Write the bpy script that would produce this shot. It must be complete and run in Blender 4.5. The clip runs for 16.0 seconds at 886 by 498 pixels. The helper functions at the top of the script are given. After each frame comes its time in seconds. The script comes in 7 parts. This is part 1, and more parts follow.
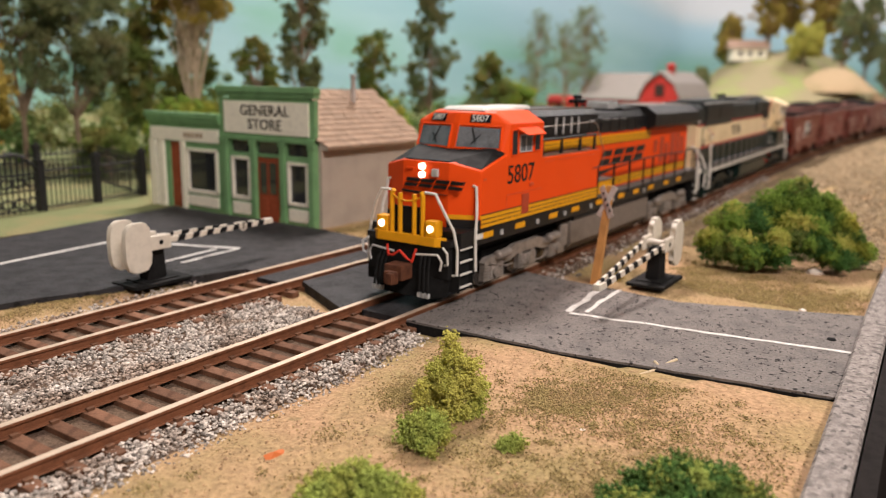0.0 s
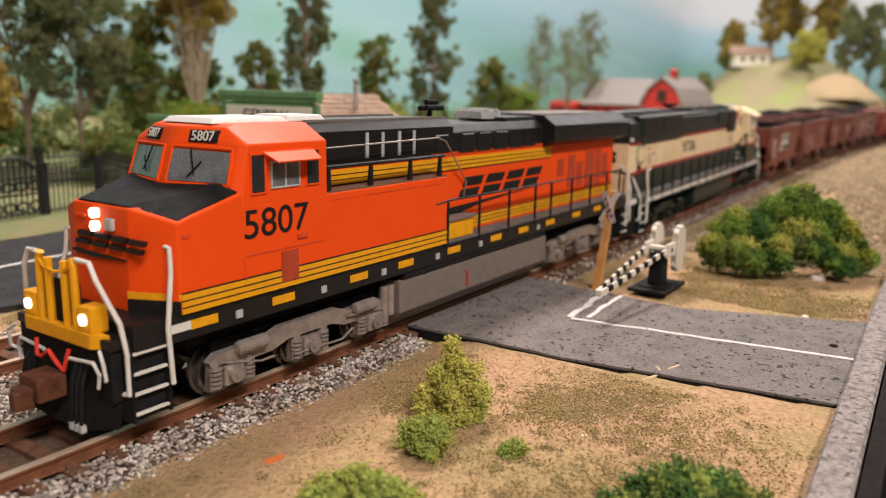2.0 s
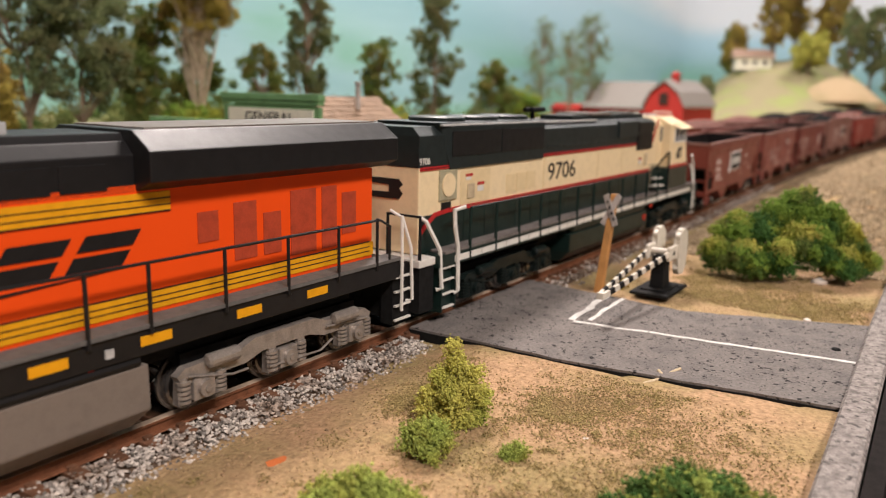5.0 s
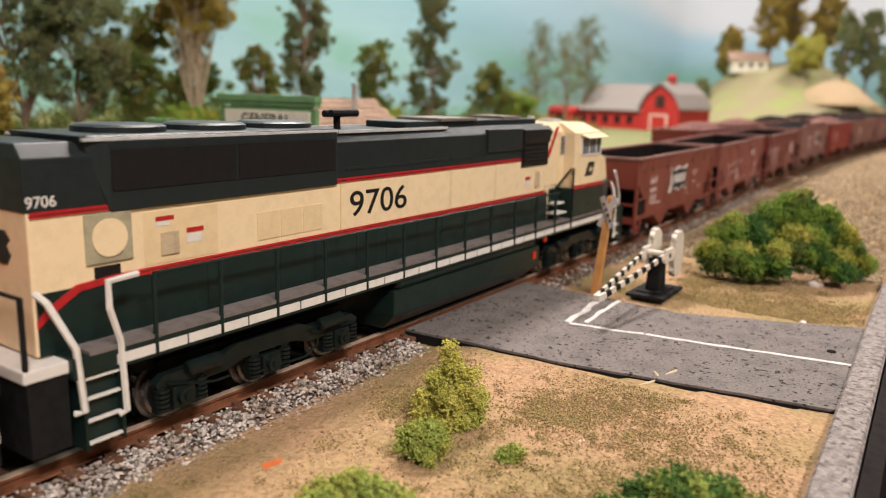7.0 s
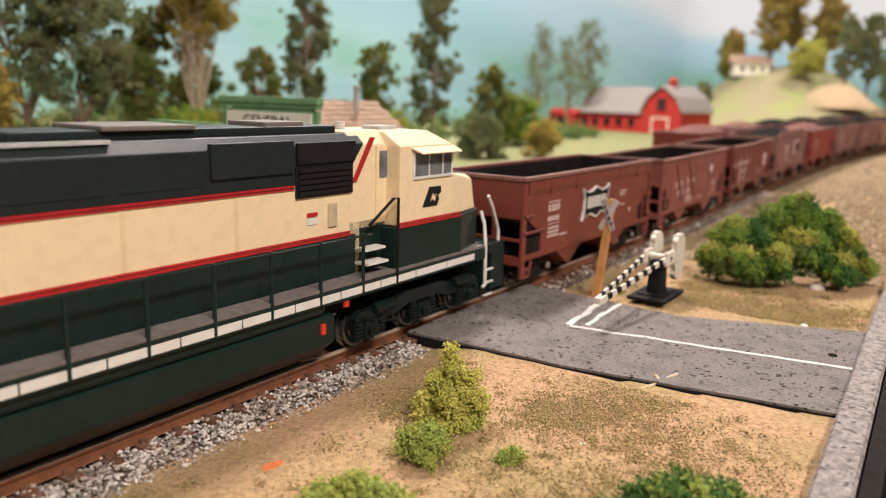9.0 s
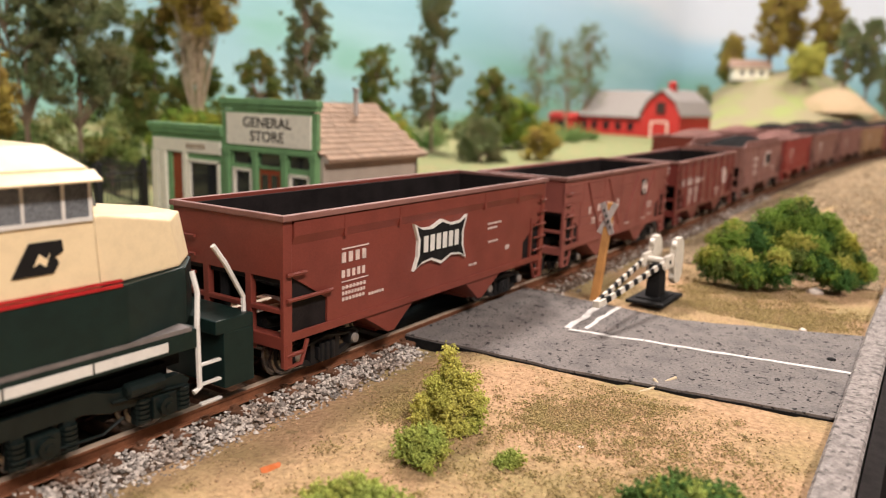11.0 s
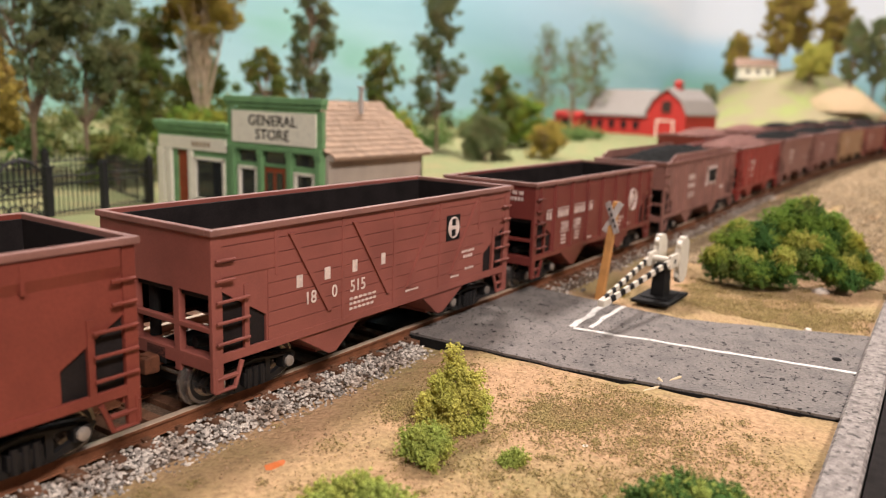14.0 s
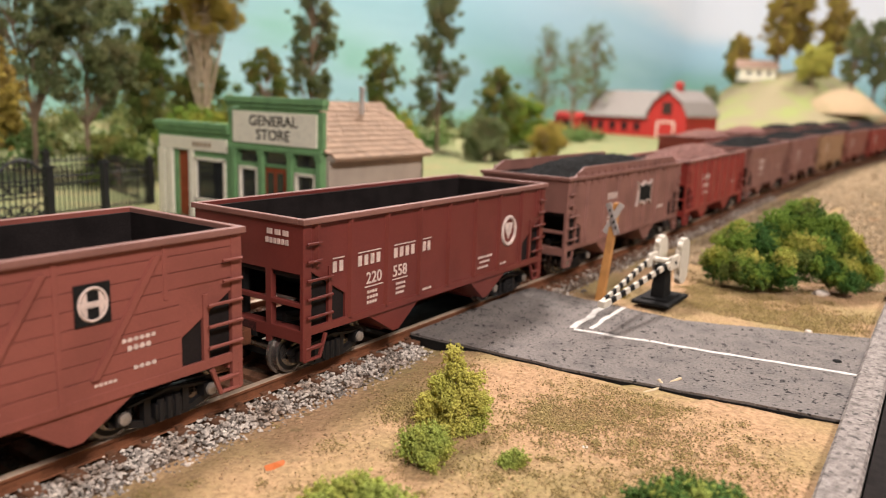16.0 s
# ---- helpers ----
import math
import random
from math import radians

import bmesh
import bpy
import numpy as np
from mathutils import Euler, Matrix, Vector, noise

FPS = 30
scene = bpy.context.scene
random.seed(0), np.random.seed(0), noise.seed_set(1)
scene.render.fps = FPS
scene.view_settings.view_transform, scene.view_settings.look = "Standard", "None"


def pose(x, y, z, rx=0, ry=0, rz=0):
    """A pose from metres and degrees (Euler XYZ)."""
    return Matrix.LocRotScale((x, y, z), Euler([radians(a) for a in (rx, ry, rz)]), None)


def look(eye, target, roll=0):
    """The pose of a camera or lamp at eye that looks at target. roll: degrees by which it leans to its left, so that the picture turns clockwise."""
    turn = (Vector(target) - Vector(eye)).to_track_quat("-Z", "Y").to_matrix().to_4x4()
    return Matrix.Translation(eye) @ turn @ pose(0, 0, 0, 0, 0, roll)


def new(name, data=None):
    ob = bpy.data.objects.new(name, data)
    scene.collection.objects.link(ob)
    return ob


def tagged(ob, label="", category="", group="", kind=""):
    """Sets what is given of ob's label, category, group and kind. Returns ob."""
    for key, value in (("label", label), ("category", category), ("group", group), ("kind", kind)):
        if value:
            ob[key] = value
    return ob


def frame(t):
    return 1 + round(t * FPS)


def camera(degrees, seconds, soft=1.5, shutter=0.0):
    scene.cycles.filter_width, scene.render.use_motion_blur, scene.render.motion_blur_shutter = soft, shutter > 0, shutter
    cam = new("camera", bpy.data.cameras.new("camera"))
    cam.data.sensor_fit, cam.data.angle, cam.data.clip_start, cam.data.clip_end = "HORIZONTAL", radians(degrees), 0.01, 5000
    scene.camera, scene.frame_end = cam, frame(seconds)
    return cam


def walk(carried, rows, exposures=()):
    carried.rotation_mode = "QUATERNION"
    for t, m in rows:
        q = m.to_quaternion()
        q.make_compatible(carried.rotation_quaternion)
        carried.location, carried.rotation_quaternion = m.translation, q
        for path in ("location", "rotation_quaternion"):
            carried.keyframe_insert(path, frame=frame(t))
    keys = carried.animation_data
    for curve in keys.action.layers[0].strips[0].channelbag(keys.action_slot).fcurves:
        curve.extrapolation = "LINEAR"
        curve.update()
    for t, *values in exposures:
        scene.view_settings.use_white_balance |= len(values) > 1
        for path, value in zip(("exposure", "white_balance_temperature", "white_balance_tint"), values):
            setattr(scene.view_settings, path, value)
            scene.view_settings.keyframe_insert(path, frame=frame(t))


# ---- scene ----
cam = camera(59.87, 16.0, soft=1.1, shutter=0.10)
cam.data.dof.use_dof = True
cam.data.dof.focus_distance = 0.175
cam.data.dof.aperture_fstop = 19.0
EYE = (-0.16177, -0.13334, 0.06395)
# seconds, and the camera's turn in degrees
TURNS = [(0, 77.95, -1.087, -56.311), (0.5, 78.075, -1.192, -56.28), (1, 78.163, -1.19, -56.179), (1.5, 78.233, -1.225, -56.172),
         (2, 78.292, -1.283, -56.124), (2.5, 78.379, -1.299, -56.049), (3, 78.33, -1.282, -55.866), (3.5, 78.334, -1.2, -55.725),
         (4, 78.405, -1.254, -55.796), (6.5, 78.541, -1.455, -56.188), (7, 78.636, -1.481, -56.217), (7.5, 78.695, -1.454, -56.192),
         (8, 78.675, -1.465, -56.042), (8.5, 78.734, -1.537, -55.992), (9, 78.803, -1.644, -56.102), (11.5, 79.046, -1.901, -56.154),
         (12, 79.036, -1.947, -56.224), (12.5, 79.03, -2.01, -56.162), (13, 78.931, -1.974, -55.954), (13.5, 78.83, -1.94, -55.735),
         (14, 78.881, -1.981, -55.753), (14.5, 78.839, -2.011, -55.821), (15, 78.83, -2.064, -55.668), (15.5, 78.896, -2.101, -55.659),
         (16, 78.94, -2.108, -55.694)]
walk(cam, [(t, pose(*EYE, rx, ry, rz)) for t, rx, ry, rz in TURNS], [(0, -0.30), (6.5, -0.22), (11.5, -0.05), (16, -0.05)])

# ---- light: a hobby room with ceiling lamps and dim walls ----
world = bpy.data.worlds.new("room_air")
world.use_nodes = True
world.node_tree.nodes["Background"].inputs[0].default_value = (1.0, 0.93, 0.86, 1)
world.node_tree.nodes["Background"].inputs[1].default_value = 0.11
scene.world = world


def ceiling_lamp(x, y, z, sx, sy, watts, colour):
    data = bpy.data.lights.new("ceiling_lamp", "AREA")
    data.shape, data.size, data.size_y, data.energy, data.color = "RECTANGLE", sx, sy, watts, colour
    ob = new("ceiling_lamp", data)
    ob.matrix_world = look((x, y, z), (x, y, 0))
    return ob


WARM = (1.0, 0.88, 0.83)
ceiling_lamp(0.75, 0.48, 1.15, 0.50, 0.25, 44, WARM)
ceiling_lamp(-0.7, -1.25, 1.40, 1.2, 0.3, 78, WARM)
ceiling_lamp(2.2, -0.1, 1.40, 1.2, 0.3, 24, (1.0, 0.93, 0.90))

# ---- helpers: meshes are written in millimetres ----
MM = 0.001


def finish(name, me, mat, parent=None, label="", smooth=False):
    me.materials.append(mat)
    if smooth:
        me.polygons.foreach_set("use_smooth", [True] * len(me.polygons))
    ob = new(name, me)
    if parent is not None:
        ob.parent = parent
    if label:
        tagged(ob, label)
    return ob


def part(name, bm, mat, parent=None, label="", ox=0.0, oy=0.0, oz=0.0, smooth=False):
    bmesh.ops.recalc_face_normals(bm, faces=bm.faces)
    for v in bm.verts:
        v.co = ((v.co.x - ox) * MM, (v.co.y - oy) * MM, (v.co.z - oz) * MM)
    me = bpy.data.meshes.new(name)
    bm.to_mesh(me)
    bm.free()
    return finish(name, me, mat, parent, label, smooth)


def cloud(name, verts, faces, mat, parent=None, label="", smooth=False):
    me = bpy.data.meshes.new(name)
    me.from_pydata((np.asarray(verts) * MM).tolist(), [], np.asarray(faces).tolist())
    return finish(name, me, mat, parent, label, smooth)


def thing(name, x, y, z, label, category, group="", rz=0.0):
    ob = new(name)
    ob.empty_display_size = 0.01
    ob.matrix_basis = pose(x * MM, y * MM, z * MM, 0, 0, rz)
    return tagged(ob, label, category, group)


def B(*boxes, bevel=0.0):
    """One bmesh of boxes (x0, x1, y0, y1, z0, z1)."""
    bm = bmesh.new()
    for b in boxes:
        add_box(bm, *b, bevel=bevel)
    return bm


def add_box(bm, x0, x1, y0, y1, z0, z1, bevel=0.0):
    r = bmesh.ops.create_cube(bm, size=1.0, matrix=Matrix.Translation(((x0 + x1) / 2, (y0 + y1) / 2, (z0 + z1) / 2)) @ Matrix.Diagonal((abs(x1 - x0), abs(y1 - y0), abs(z1 - z0), 1)))
    if bevel:
        es = list({e for v in r["verts"] for e in v.link_edges})
        bmesh.ops.bevel(bm, geom=es, offset=bevel, segments=2, profile=0.6, affect="EDGES")


def add_hull(bm, pts):
    vs = [bm.verts.new(p) for p in pts]
    r = bmesh.ops.convex_hull(bm, input=vs)
    junk = [g for g in r["geom_interior"] + r["geom_unused"] if isinstance(g, bmesh.types.BMVert) and g.is_valid]
    if junk:
        bmesh.ops.delete(bm, geom=list(set(junk)), context="VERTS")


def hull(pts, bevel=0.0):
    bm = bmesh.new()
    add_hull(bm, pts)
    bmesh.ops.dissolve_limit(bm, angle_limit=0.02, verts=bm.verts, edges=bm.edges)
    if bevel:
        bmesh.ops.bevel(bm, geom=list(bm.edges), offset=bevel, segments=2, profile=0.6, affect="EDGES")
    return bm


def mirror(pts):
    return list(pts) + [(x, -y, z) for x, y, z in pts]


def add_tube(bm, pts, r, seg=6):
    """A rod of radius r along the points."""
    pts = [Vector(p) for p in pts]
    rings = []
    for i, p in enumerate(pts):
        d = (pts[min(i + 1, len(pts) - 1)] - pts[max(i - 1, 0)]).normalized()
        a = d.orthogonal().normalized() if not rings else (last - d * last.dot(d)).normalized()
        last = a
        b = d.cross(a)
        rr = r[i] if isinstance(r, (list, tuple)) else r
        rings.append([bm.verts.new(p + (a * math.cos(k * math.tau / seg) + b * math.sin(k * math.tau / seg)) * rr) for k in range(seg)])
    for r0, r1 in zip(rings, rings[1:]):
        for k in range(seg):
            bm.faces.new((r0[k], r0[(k + 1) % seg], r1[(k + 1) % seg], r1[k]))
    bm.faces.new(rings[0][::-1])
    bm.faces.new(rings[-1])


def tubes(*runs, r=0.4, seg=6):
    bm = bmesh.new()
    for pts in runs:
        add_tube(bm, pts, r, seg)
    return bm


def add_prism(bm, poly, axis, a, b):
    """A polygon pushed along an axis: for 'y' the polygon is (x, z), for 'x' (y, z), for 'z' (x, y)."""
    def at(p, w):
        return {"y": (p[0], w, p[1]), "x": (w, p[0], p[1]), "z": (p[0], p[1], w)}[axis]
    lo = [bm.verts.new(at(p, a)) for p in poly]
    hi = [bm.verts.new(at(p, b)) for p in poly]
    bm.faces.new(lo)
    bm.faces.new(hi[::-1])
    n = len(poly)
    for i in range(n):
        bm.faces.new((lo[i], lo[(i + 1) % n], hi[(i + 1) % n], hi[i]))


def prism(poly, axis, a, b):
    bm = bmesh.new()
    add_prism(bm, poly, axis, a, b)
    return bm


def add_cyl(bm, p0, p1, r, seg=16):
    add_tube(bm, [p0, p1], r, seg)


def words(name, body, size, mat, parent, at, turn, bold=0.0, wide=1.0, label=""):
    """Raised lettering: the built-in font, centred, turned into a mesh."""
    cu = bpy.data.curves.new("lettering", "FONT")
    cu.body, cu.size, cu.align_x, cu.align_y, cu.extrude, cu.offset = body, size, "CENTER", "CENTER", 0.06, bold
    tmp = new("lettering", cu)
    me = bpy.data.meshes.new_from_object(tmp.evaluated_get(bpy.context.evaluated_depsgraph_get()))
    bpy.data.objects.remove(tmp)
    me.transform(Matrix.Diagonal((MM * wide, MM, MM, 1)))
    me.transform(pose(at[0] * MM, at[1] * MM, at[2] * MM, *turn))
    me.materials.clear()
    return finish(name, me, mat, parent, label)


SIDE, FRONT = (90, 0, 0), (90, 0, -90)

# ---- materials ----


def material(name, colour, rough=0.5, metal=0.0, spread=0.12, scale=400.0, fine=3000.0, bump=0.15, second=None, mix=(0.45, 0.65), coat=0.0, island=0.0, own=0.0, depth=0.0002, spec=0.3, pits=None):
    """A node material: base colour varied at two scales, with fine relief; sizes are per metre."""
    m = bpy.data.materials.new(name)
    m.use_nodes = True
    nt = m.node_tree
    n, l = nt.nodes, nt.links
    bs = n["Principled BSDF"]
    bs.inputs["Metallic"].default_value = metal
    bs.inputs["Coat Weight"].default_value = coat
    bs.inputs["Specular IOR Level"].default_value = spec
    tc = n.new("ShaderNodeTexCoord")
    big = n.new("ShaderNodeTexNoise")
    big.inputs["Scale"].default_value, big.inputs["Detail"].default_value = scale, 6
    small = n.new("ShaderNodeTexNoise")
    small.inputs["Scale"].default_value, small.inputs["Detail"].default_value = fine, 3
    l.new(tc.outputs["Object"], big.inputs["Vector"])
    l.new(tc.outputs["Object"], small.inputs["Vector"])
    ramp = n.new("ShaderNodeMapRange")
    ramp.inputs[1].default_value, ramp.inputs[2].default_value = mix
    l.new(big.outputs["Fac"], ramp.inputs[0])
    c2 = second or tuple(min(1, c * (1 - spread * 1.6)) for c in colour)
    mx = n.new("ShaderNodeMixRGB")
    mx.inputs[1].default_value, mx.inputs[2].default_value = (*colour, 1), (*c2, 1)
    l.new(ramp.outputs[0], mx.inputs[0])
    hsv = n.new("ShaderNodeHueSaturation")
    if pits:
        # small dark pits and specks: (size per metre, threshold, colour)
        pn = n.new("ShaderNodeTexNoise")
        pn.inputs["Scale"].default_value, pn.inputs["Detail"].default_value = pits[0], 2
        l.new(tc.outputs["Object"], pn.inputs["Vector"])
        pr = n.new("ShaderNodeMapRange")
        pr.inputs[1].default_value, pr.inputs[2].default_value = pits[1], pits[1] + 0.05
        l.new(pn.outputs["Fac"], pr.inputs[0])
        pm = n.new("ShaderNodeMixRGB")
        pm.inputs[2].default_value = (*pits[2], 1)
        l.new(pr.outputs[0], pm.inputs[0])
        l.new(mx.outputs[0], pm.inputs[1])
        mx = pm
    l.new(mx.outputs[0], hsv.inputs["Color"])
    vr = n.new("ShaderNodeMapRange")
    vr.inputs[1].default_value, vr.inputs[2].default_value, vr.inputs[3].default_value, vr.inputs[4].default_value = 0.25, 0.75, 1 - spread, 1 + spread
    l.new(small.outputs["Fac"], vr.inputs[0])
    value = vr.outputs[0]
    if island or own:
        src = n.new("ShaderNodeNewGeometry").outputs["Random Per Island"] if island else n.new("ShaderNodeObjectInfo").outputs["Random"]
        ir = n.new("ShaderNodeMapRange")
        ir.inputs[3].default_value, ir.inputs[4].default_value = 1 - (island or own), 1 + (island or own)
        l.new(src, ir.inputs[0])
        mu = n.new("ShaderNodeMath")
        mu.operation = "MULTIPLY"
        l.new(value, mu.inputs[0])
        l.new(ir.outputs[0], mu.inputs[1])
        value = mu.outputs[0]
    l.new(value, hsv.inputs["Value"])
    l.new(hsv.outputs[0], bs.inputs["Base Color"])
    rr = n.new("ShaderNodeMapRange")
    rr.inputs[3].default_value, rr.inputs[4].default_value = max(0.02, rough - 0.08), min(1, rough + 0.1)
    l.new(big.outputs["Fac"], rr.inputs[0])
    l.new(rr.outputs[0], bs.inputs["Roughness"])
    if bump:
        bp = n.new("ShaderNodeBump")
        bp.inputs["Strength"].default_value, bp.inputs["Distance"].default_value = bump, depth
        l.new(small.outputs["Fac"], bp.inputs["Height"])
        l.new(bp.outputs[0], bs.inputs["Normal"])
    return m


def glow(name, colour, strength):
    m = bpy.data.materials.new(name)
    m.use_nodes = True
    bs = m.node_tree.nodes["Principled BSDF"]
    bs.inputs["Base Color"].default_value = (*colour, 1)
    bs.inputs["Emission Color"].default_value = (*colour, 1)
    bs.inputs["Emission Strength"].default_value = strength
    return m


def glass(name, tint=(0.02, 0.022, 0.024), rough=0.08):
    m = bpy.data.materials.new(name)
    m.use_nodes = True
    bs = m.node_tree.nodes["Principled BSDF"]
    bs.inputs["Base Color"].default_value = (*tint, 1)
    bs.inputs["Roughness"].default_value = rough
    bs.inputs["Coat Weight"].default_value = 0.6
    return m


ORANGE = material("orange_shell", (0.77, 0.074, 0.007), 0.5, spread=0.02, scale=60, bump=0.02, spec=0.14)
YELLOW = material("yellow_stripe", (0.72, 0.33, 0.010), 0.5, spread=0.06, bump=0.03, spec=0.15)
BLACK = material("black_shell", (0.011, 0.0105, 0.011), 0.42, spread=0.15, bump=0.08, spec=0.3)
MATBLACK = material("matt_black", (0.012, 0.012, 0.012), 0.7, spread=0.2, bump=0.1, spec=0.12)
GREY = material("tank_grey", (0.17, 0.142, 0.120), 0.5, spread=0.06, bump=0.05)
TRUCKGREY = material("truck_grey", (0.34, 0.30, 0.265), 0.36, metal=0.45, spread=0.15, bump=0.12)
TRUCKGREEN = material("truck_dark_green", (0.006, 0.011, 0.010), 0.38, spread=0.2, bump=0.1)
WHEELFACE = material("wheel_face_black", (0.012, 0.011, 0.010), 0.5, spread=0.2, bump=0.1)
PALEGREY = material("grille_grey", (0.45, 0.45, 0.44), 0.45)
WHITE = material("white_plastic", (0.66, 0.64, 0.59), 0.4, spread=0.05, bump=0.03)
HUBWHITE = material("old_white_plastic", (0.63, 0.58, 0.49), 0.42, spread=0.06, bump=0.05)
CREAM = material("cream_shell", (0.76, 0.61, 0.38), 0.45, spread=0.04, bump=0.03, spec=0.18)
GREEN = material("dark_green_shell", (0.008, 0.020, 0.017), 0.36, spread=0.12, bump=0.05, spec=0.3)
GREENTOP = material("dark_hood_green", (0.015, 0.021, 0.021), 0.42, spread=0.12, bump=0.05, spec=0.3)
RED = material("red_line", (0.42, 0.02, 0.022), 0.4)
REDHOSE = material("red_hose", (0.62, 0.04, 0.02), 0.45)
RUSTY = material("coupler_rust", (0.11, 0.04, 0.02), 0.7, spread=0.25, bump=0.3)
STEEL = material("wheel_steel", (0.26, 0.24, 0.225), 0.22, metal=0.85, spread=0.1)
PANE = glass("dark_pane")
CABPANE = material("cab_pane", (0.16, 0.17, 0.18), 0.15, spread=0.4, scale=90, bump=0.0, coat=0.5)
LAMP = glow("lit_headlight", (1.0, 0.86, 0.68), 4.5)
MAROONS = [material("oxide_red", (0.185, 0.043, 0.030), 0.42, spread=0.14, scale=90, bump=0.10, mix=(0.40, 0.75)),
           material("oxide_brown", (0.235, 0.074, 0.058), 0.5, spread=0.10, scale=70, bump=0.10),
           material("oxide_dark", (0.150, 0.034, 0.028), 0.36, spread=0.10, scale=90, bump=0.08),
           material("dusty_oxide", (0.23, 0.11, 0.09), 0.6, spread=0.14, scale=80, bump=0.12),
           material("bright_oxide", (0.24, 0.035, 0.028), 0.45, spread=0.10, scale=80, bump=0.10),
           material("tan_oxide", (0.33, 0.20, 0.11), 0.6, spread=0.14, scale=80, bump=0.12)]
ORE = material("brown_ore_load", (0.20, 0.10, 0.085), 0.95, spread=0.25, scale=300, fine=2500, bump=0.8, depth=0.0006, spec=0.1)
COAL = material("coal_load", (0.006, 0.0058, 0.0056), 0.95, spread=0.35, scale=900, fine=2500, bump=0.8, depth=0.0006, spec=0.12)
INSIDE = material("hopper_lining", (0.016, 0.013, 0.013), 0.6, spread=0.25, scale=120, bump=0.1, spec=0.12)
LETTER = material("faded_lettering", (0.62, 0.50, 0.45), 0.6, spread=0.15)
RAILSIDE = material("rusty_rail", (0.19, 0.075, 0.036), 0.65, spread=0.18, scale=300, bump=0.2)
RAILHEAD = material("worn_railhead", (0.62, 0.48, 0.36), 0.4, metal=0.45, spread=0.12, scale=150)
TIE = material("brown_tie", (0.165, 0.082, 0.048), 0.75, spread=0.2, scale=500, fine=2500, bump=0.35, own=0.22, spec=0.12)
STONE = material("ballast_grey", (0.44, 0.395, 0.35), 0.8, spread=0.12, scale=90, second=(0.27, 0.205, 0.16), bump=0.2, island=0.68, spec=0.12)
SAND = material("sandy_ground", (0.405, 0.260, 0.148), 0.9, spread=0.30, scale=26, fine=900, bump=1.0, second=(0.30, 0.225, 0.105), mix=(0.42, 0.60), depth=0.0006, spec=0.12, pits=(240, 0.64, (0.29, 0.20, 0.105)))
TURF = material("olive_flock", (0.28, 0.215, 0.09), 0.9, spread=0.2, scale=200, second=(0.33, 0.235, 0.115), island=0.40, spec=0.12)
ASPHALT = material("model_asphalt", (0.172, 0.153, 0.141), 0.72, spread=0.22, scale=140, fine=1100, bump=1.0, second=(0.135, 0.122, 0.115), depth=0.0004, spec=0.12, pits=(650, 0.62, (0.02, 0.018, 0.017)))
ASPHALTDARK = material("dark_asphalt", (0.036, 0.034, 0.036), 0.6, spread=0.22, scale=140, fine=1500, bump=0.6, depth=0.0004, spec=0.12, pits=(650, 0.60, (0.012, 0.011, 0.011)))
LINE = material("road_paint", (0.66, 0.64, 0.60), 0.7, spread=0.2, scale=700, mix=(0.35, 0.7), bump=0.3)
KERB = material("grey_edge_strip", (0.27, 0.24, 0.22), 0.85, spread=0.32, scale=420, fine=1100, bump=1.0, second=(0.16, 0.14, 0.13), depth=0.0006, pits=(700, 0.60, (0.09, 0.08, 0.075)))
FASCIA = material("dark_fascia", (0.012, 0.009, 0.008), 0.7, spread=0.2, spec=0.1)
WOOD = material("bare_wood_post", (0.47, 0.23, 0.075), 0.6, spread=0.15, scale=300)
SIGNSILVER = material("silvery_sign", (0.55, 0.50, 0.47), 0.35, metal=0.3, spread=0.2)
SHOPGREEN = material("shop_green", (0.165, 0.325, 0.145), 0.6, spread=0.10, scale=150, bump=0.1)
SHOPWHITE = material("shop_cream_white", (0.80, 0.76, 0.63), 0.6, spread=0.06)
SHOPDOOR = material("shop_door_red", (0.30, 0.065, 0.025), 0.55, spread=0.12)
SIDING = material("grey_siding", (0.40, 0.345, 0.285), 0.7, spread=0.08, scale=80)
SHINGLE = material("brown_shingle", (0.27, 0.18, 0.118), 0.8, spread=0.15, scale=120, bump=0.3, own=0.16)
IRON = material("black_iron", (0.02, 0.02, 0.021), 0.5, spread=0.15)
BARK = material("grey_bark", (0.26, 0.19, 0.13), 0.85, spread=0.2, bump=0.4)
PALEBARK = material("pale_armature", (0.52, 0.42, 0.31), 0.8, spread=0.15, bump=0.3)
BARNRED = material("barn_red", (0.40, 0.028, 0.022), 0.6, spread=0.1)
BARNROOF = material("barn_grey_roof", (0.25, 0.225, 0.205), 0.6, spread=0.1)
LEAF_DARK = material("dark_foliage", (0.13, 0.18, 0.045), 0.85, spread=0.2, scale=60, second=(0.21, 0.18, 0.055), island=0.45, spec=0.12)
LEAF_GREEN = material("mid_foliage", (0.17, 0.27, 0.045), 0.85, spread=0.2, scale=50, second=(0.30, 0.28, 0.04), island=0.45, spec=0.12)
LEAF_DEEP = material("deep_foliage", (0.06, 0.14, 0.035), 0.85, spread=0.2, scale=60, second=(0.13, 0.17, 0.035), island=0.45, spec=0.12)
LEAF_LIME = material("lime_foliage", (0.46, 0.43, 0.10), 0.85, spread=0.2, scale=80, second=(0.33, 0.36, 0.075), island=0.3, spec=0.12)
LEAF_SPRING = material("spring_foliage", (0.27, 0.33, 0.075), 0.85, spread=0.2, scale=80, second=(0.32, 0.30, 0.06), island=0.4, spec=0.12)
LEAF_OLIVE = material("olive_foliage", (0.34, 0.27, 0.06), 0.85, spread=0.2, scale=40, second=(0.23, 0.15, 0.055), island=0.45, spec=0.12)
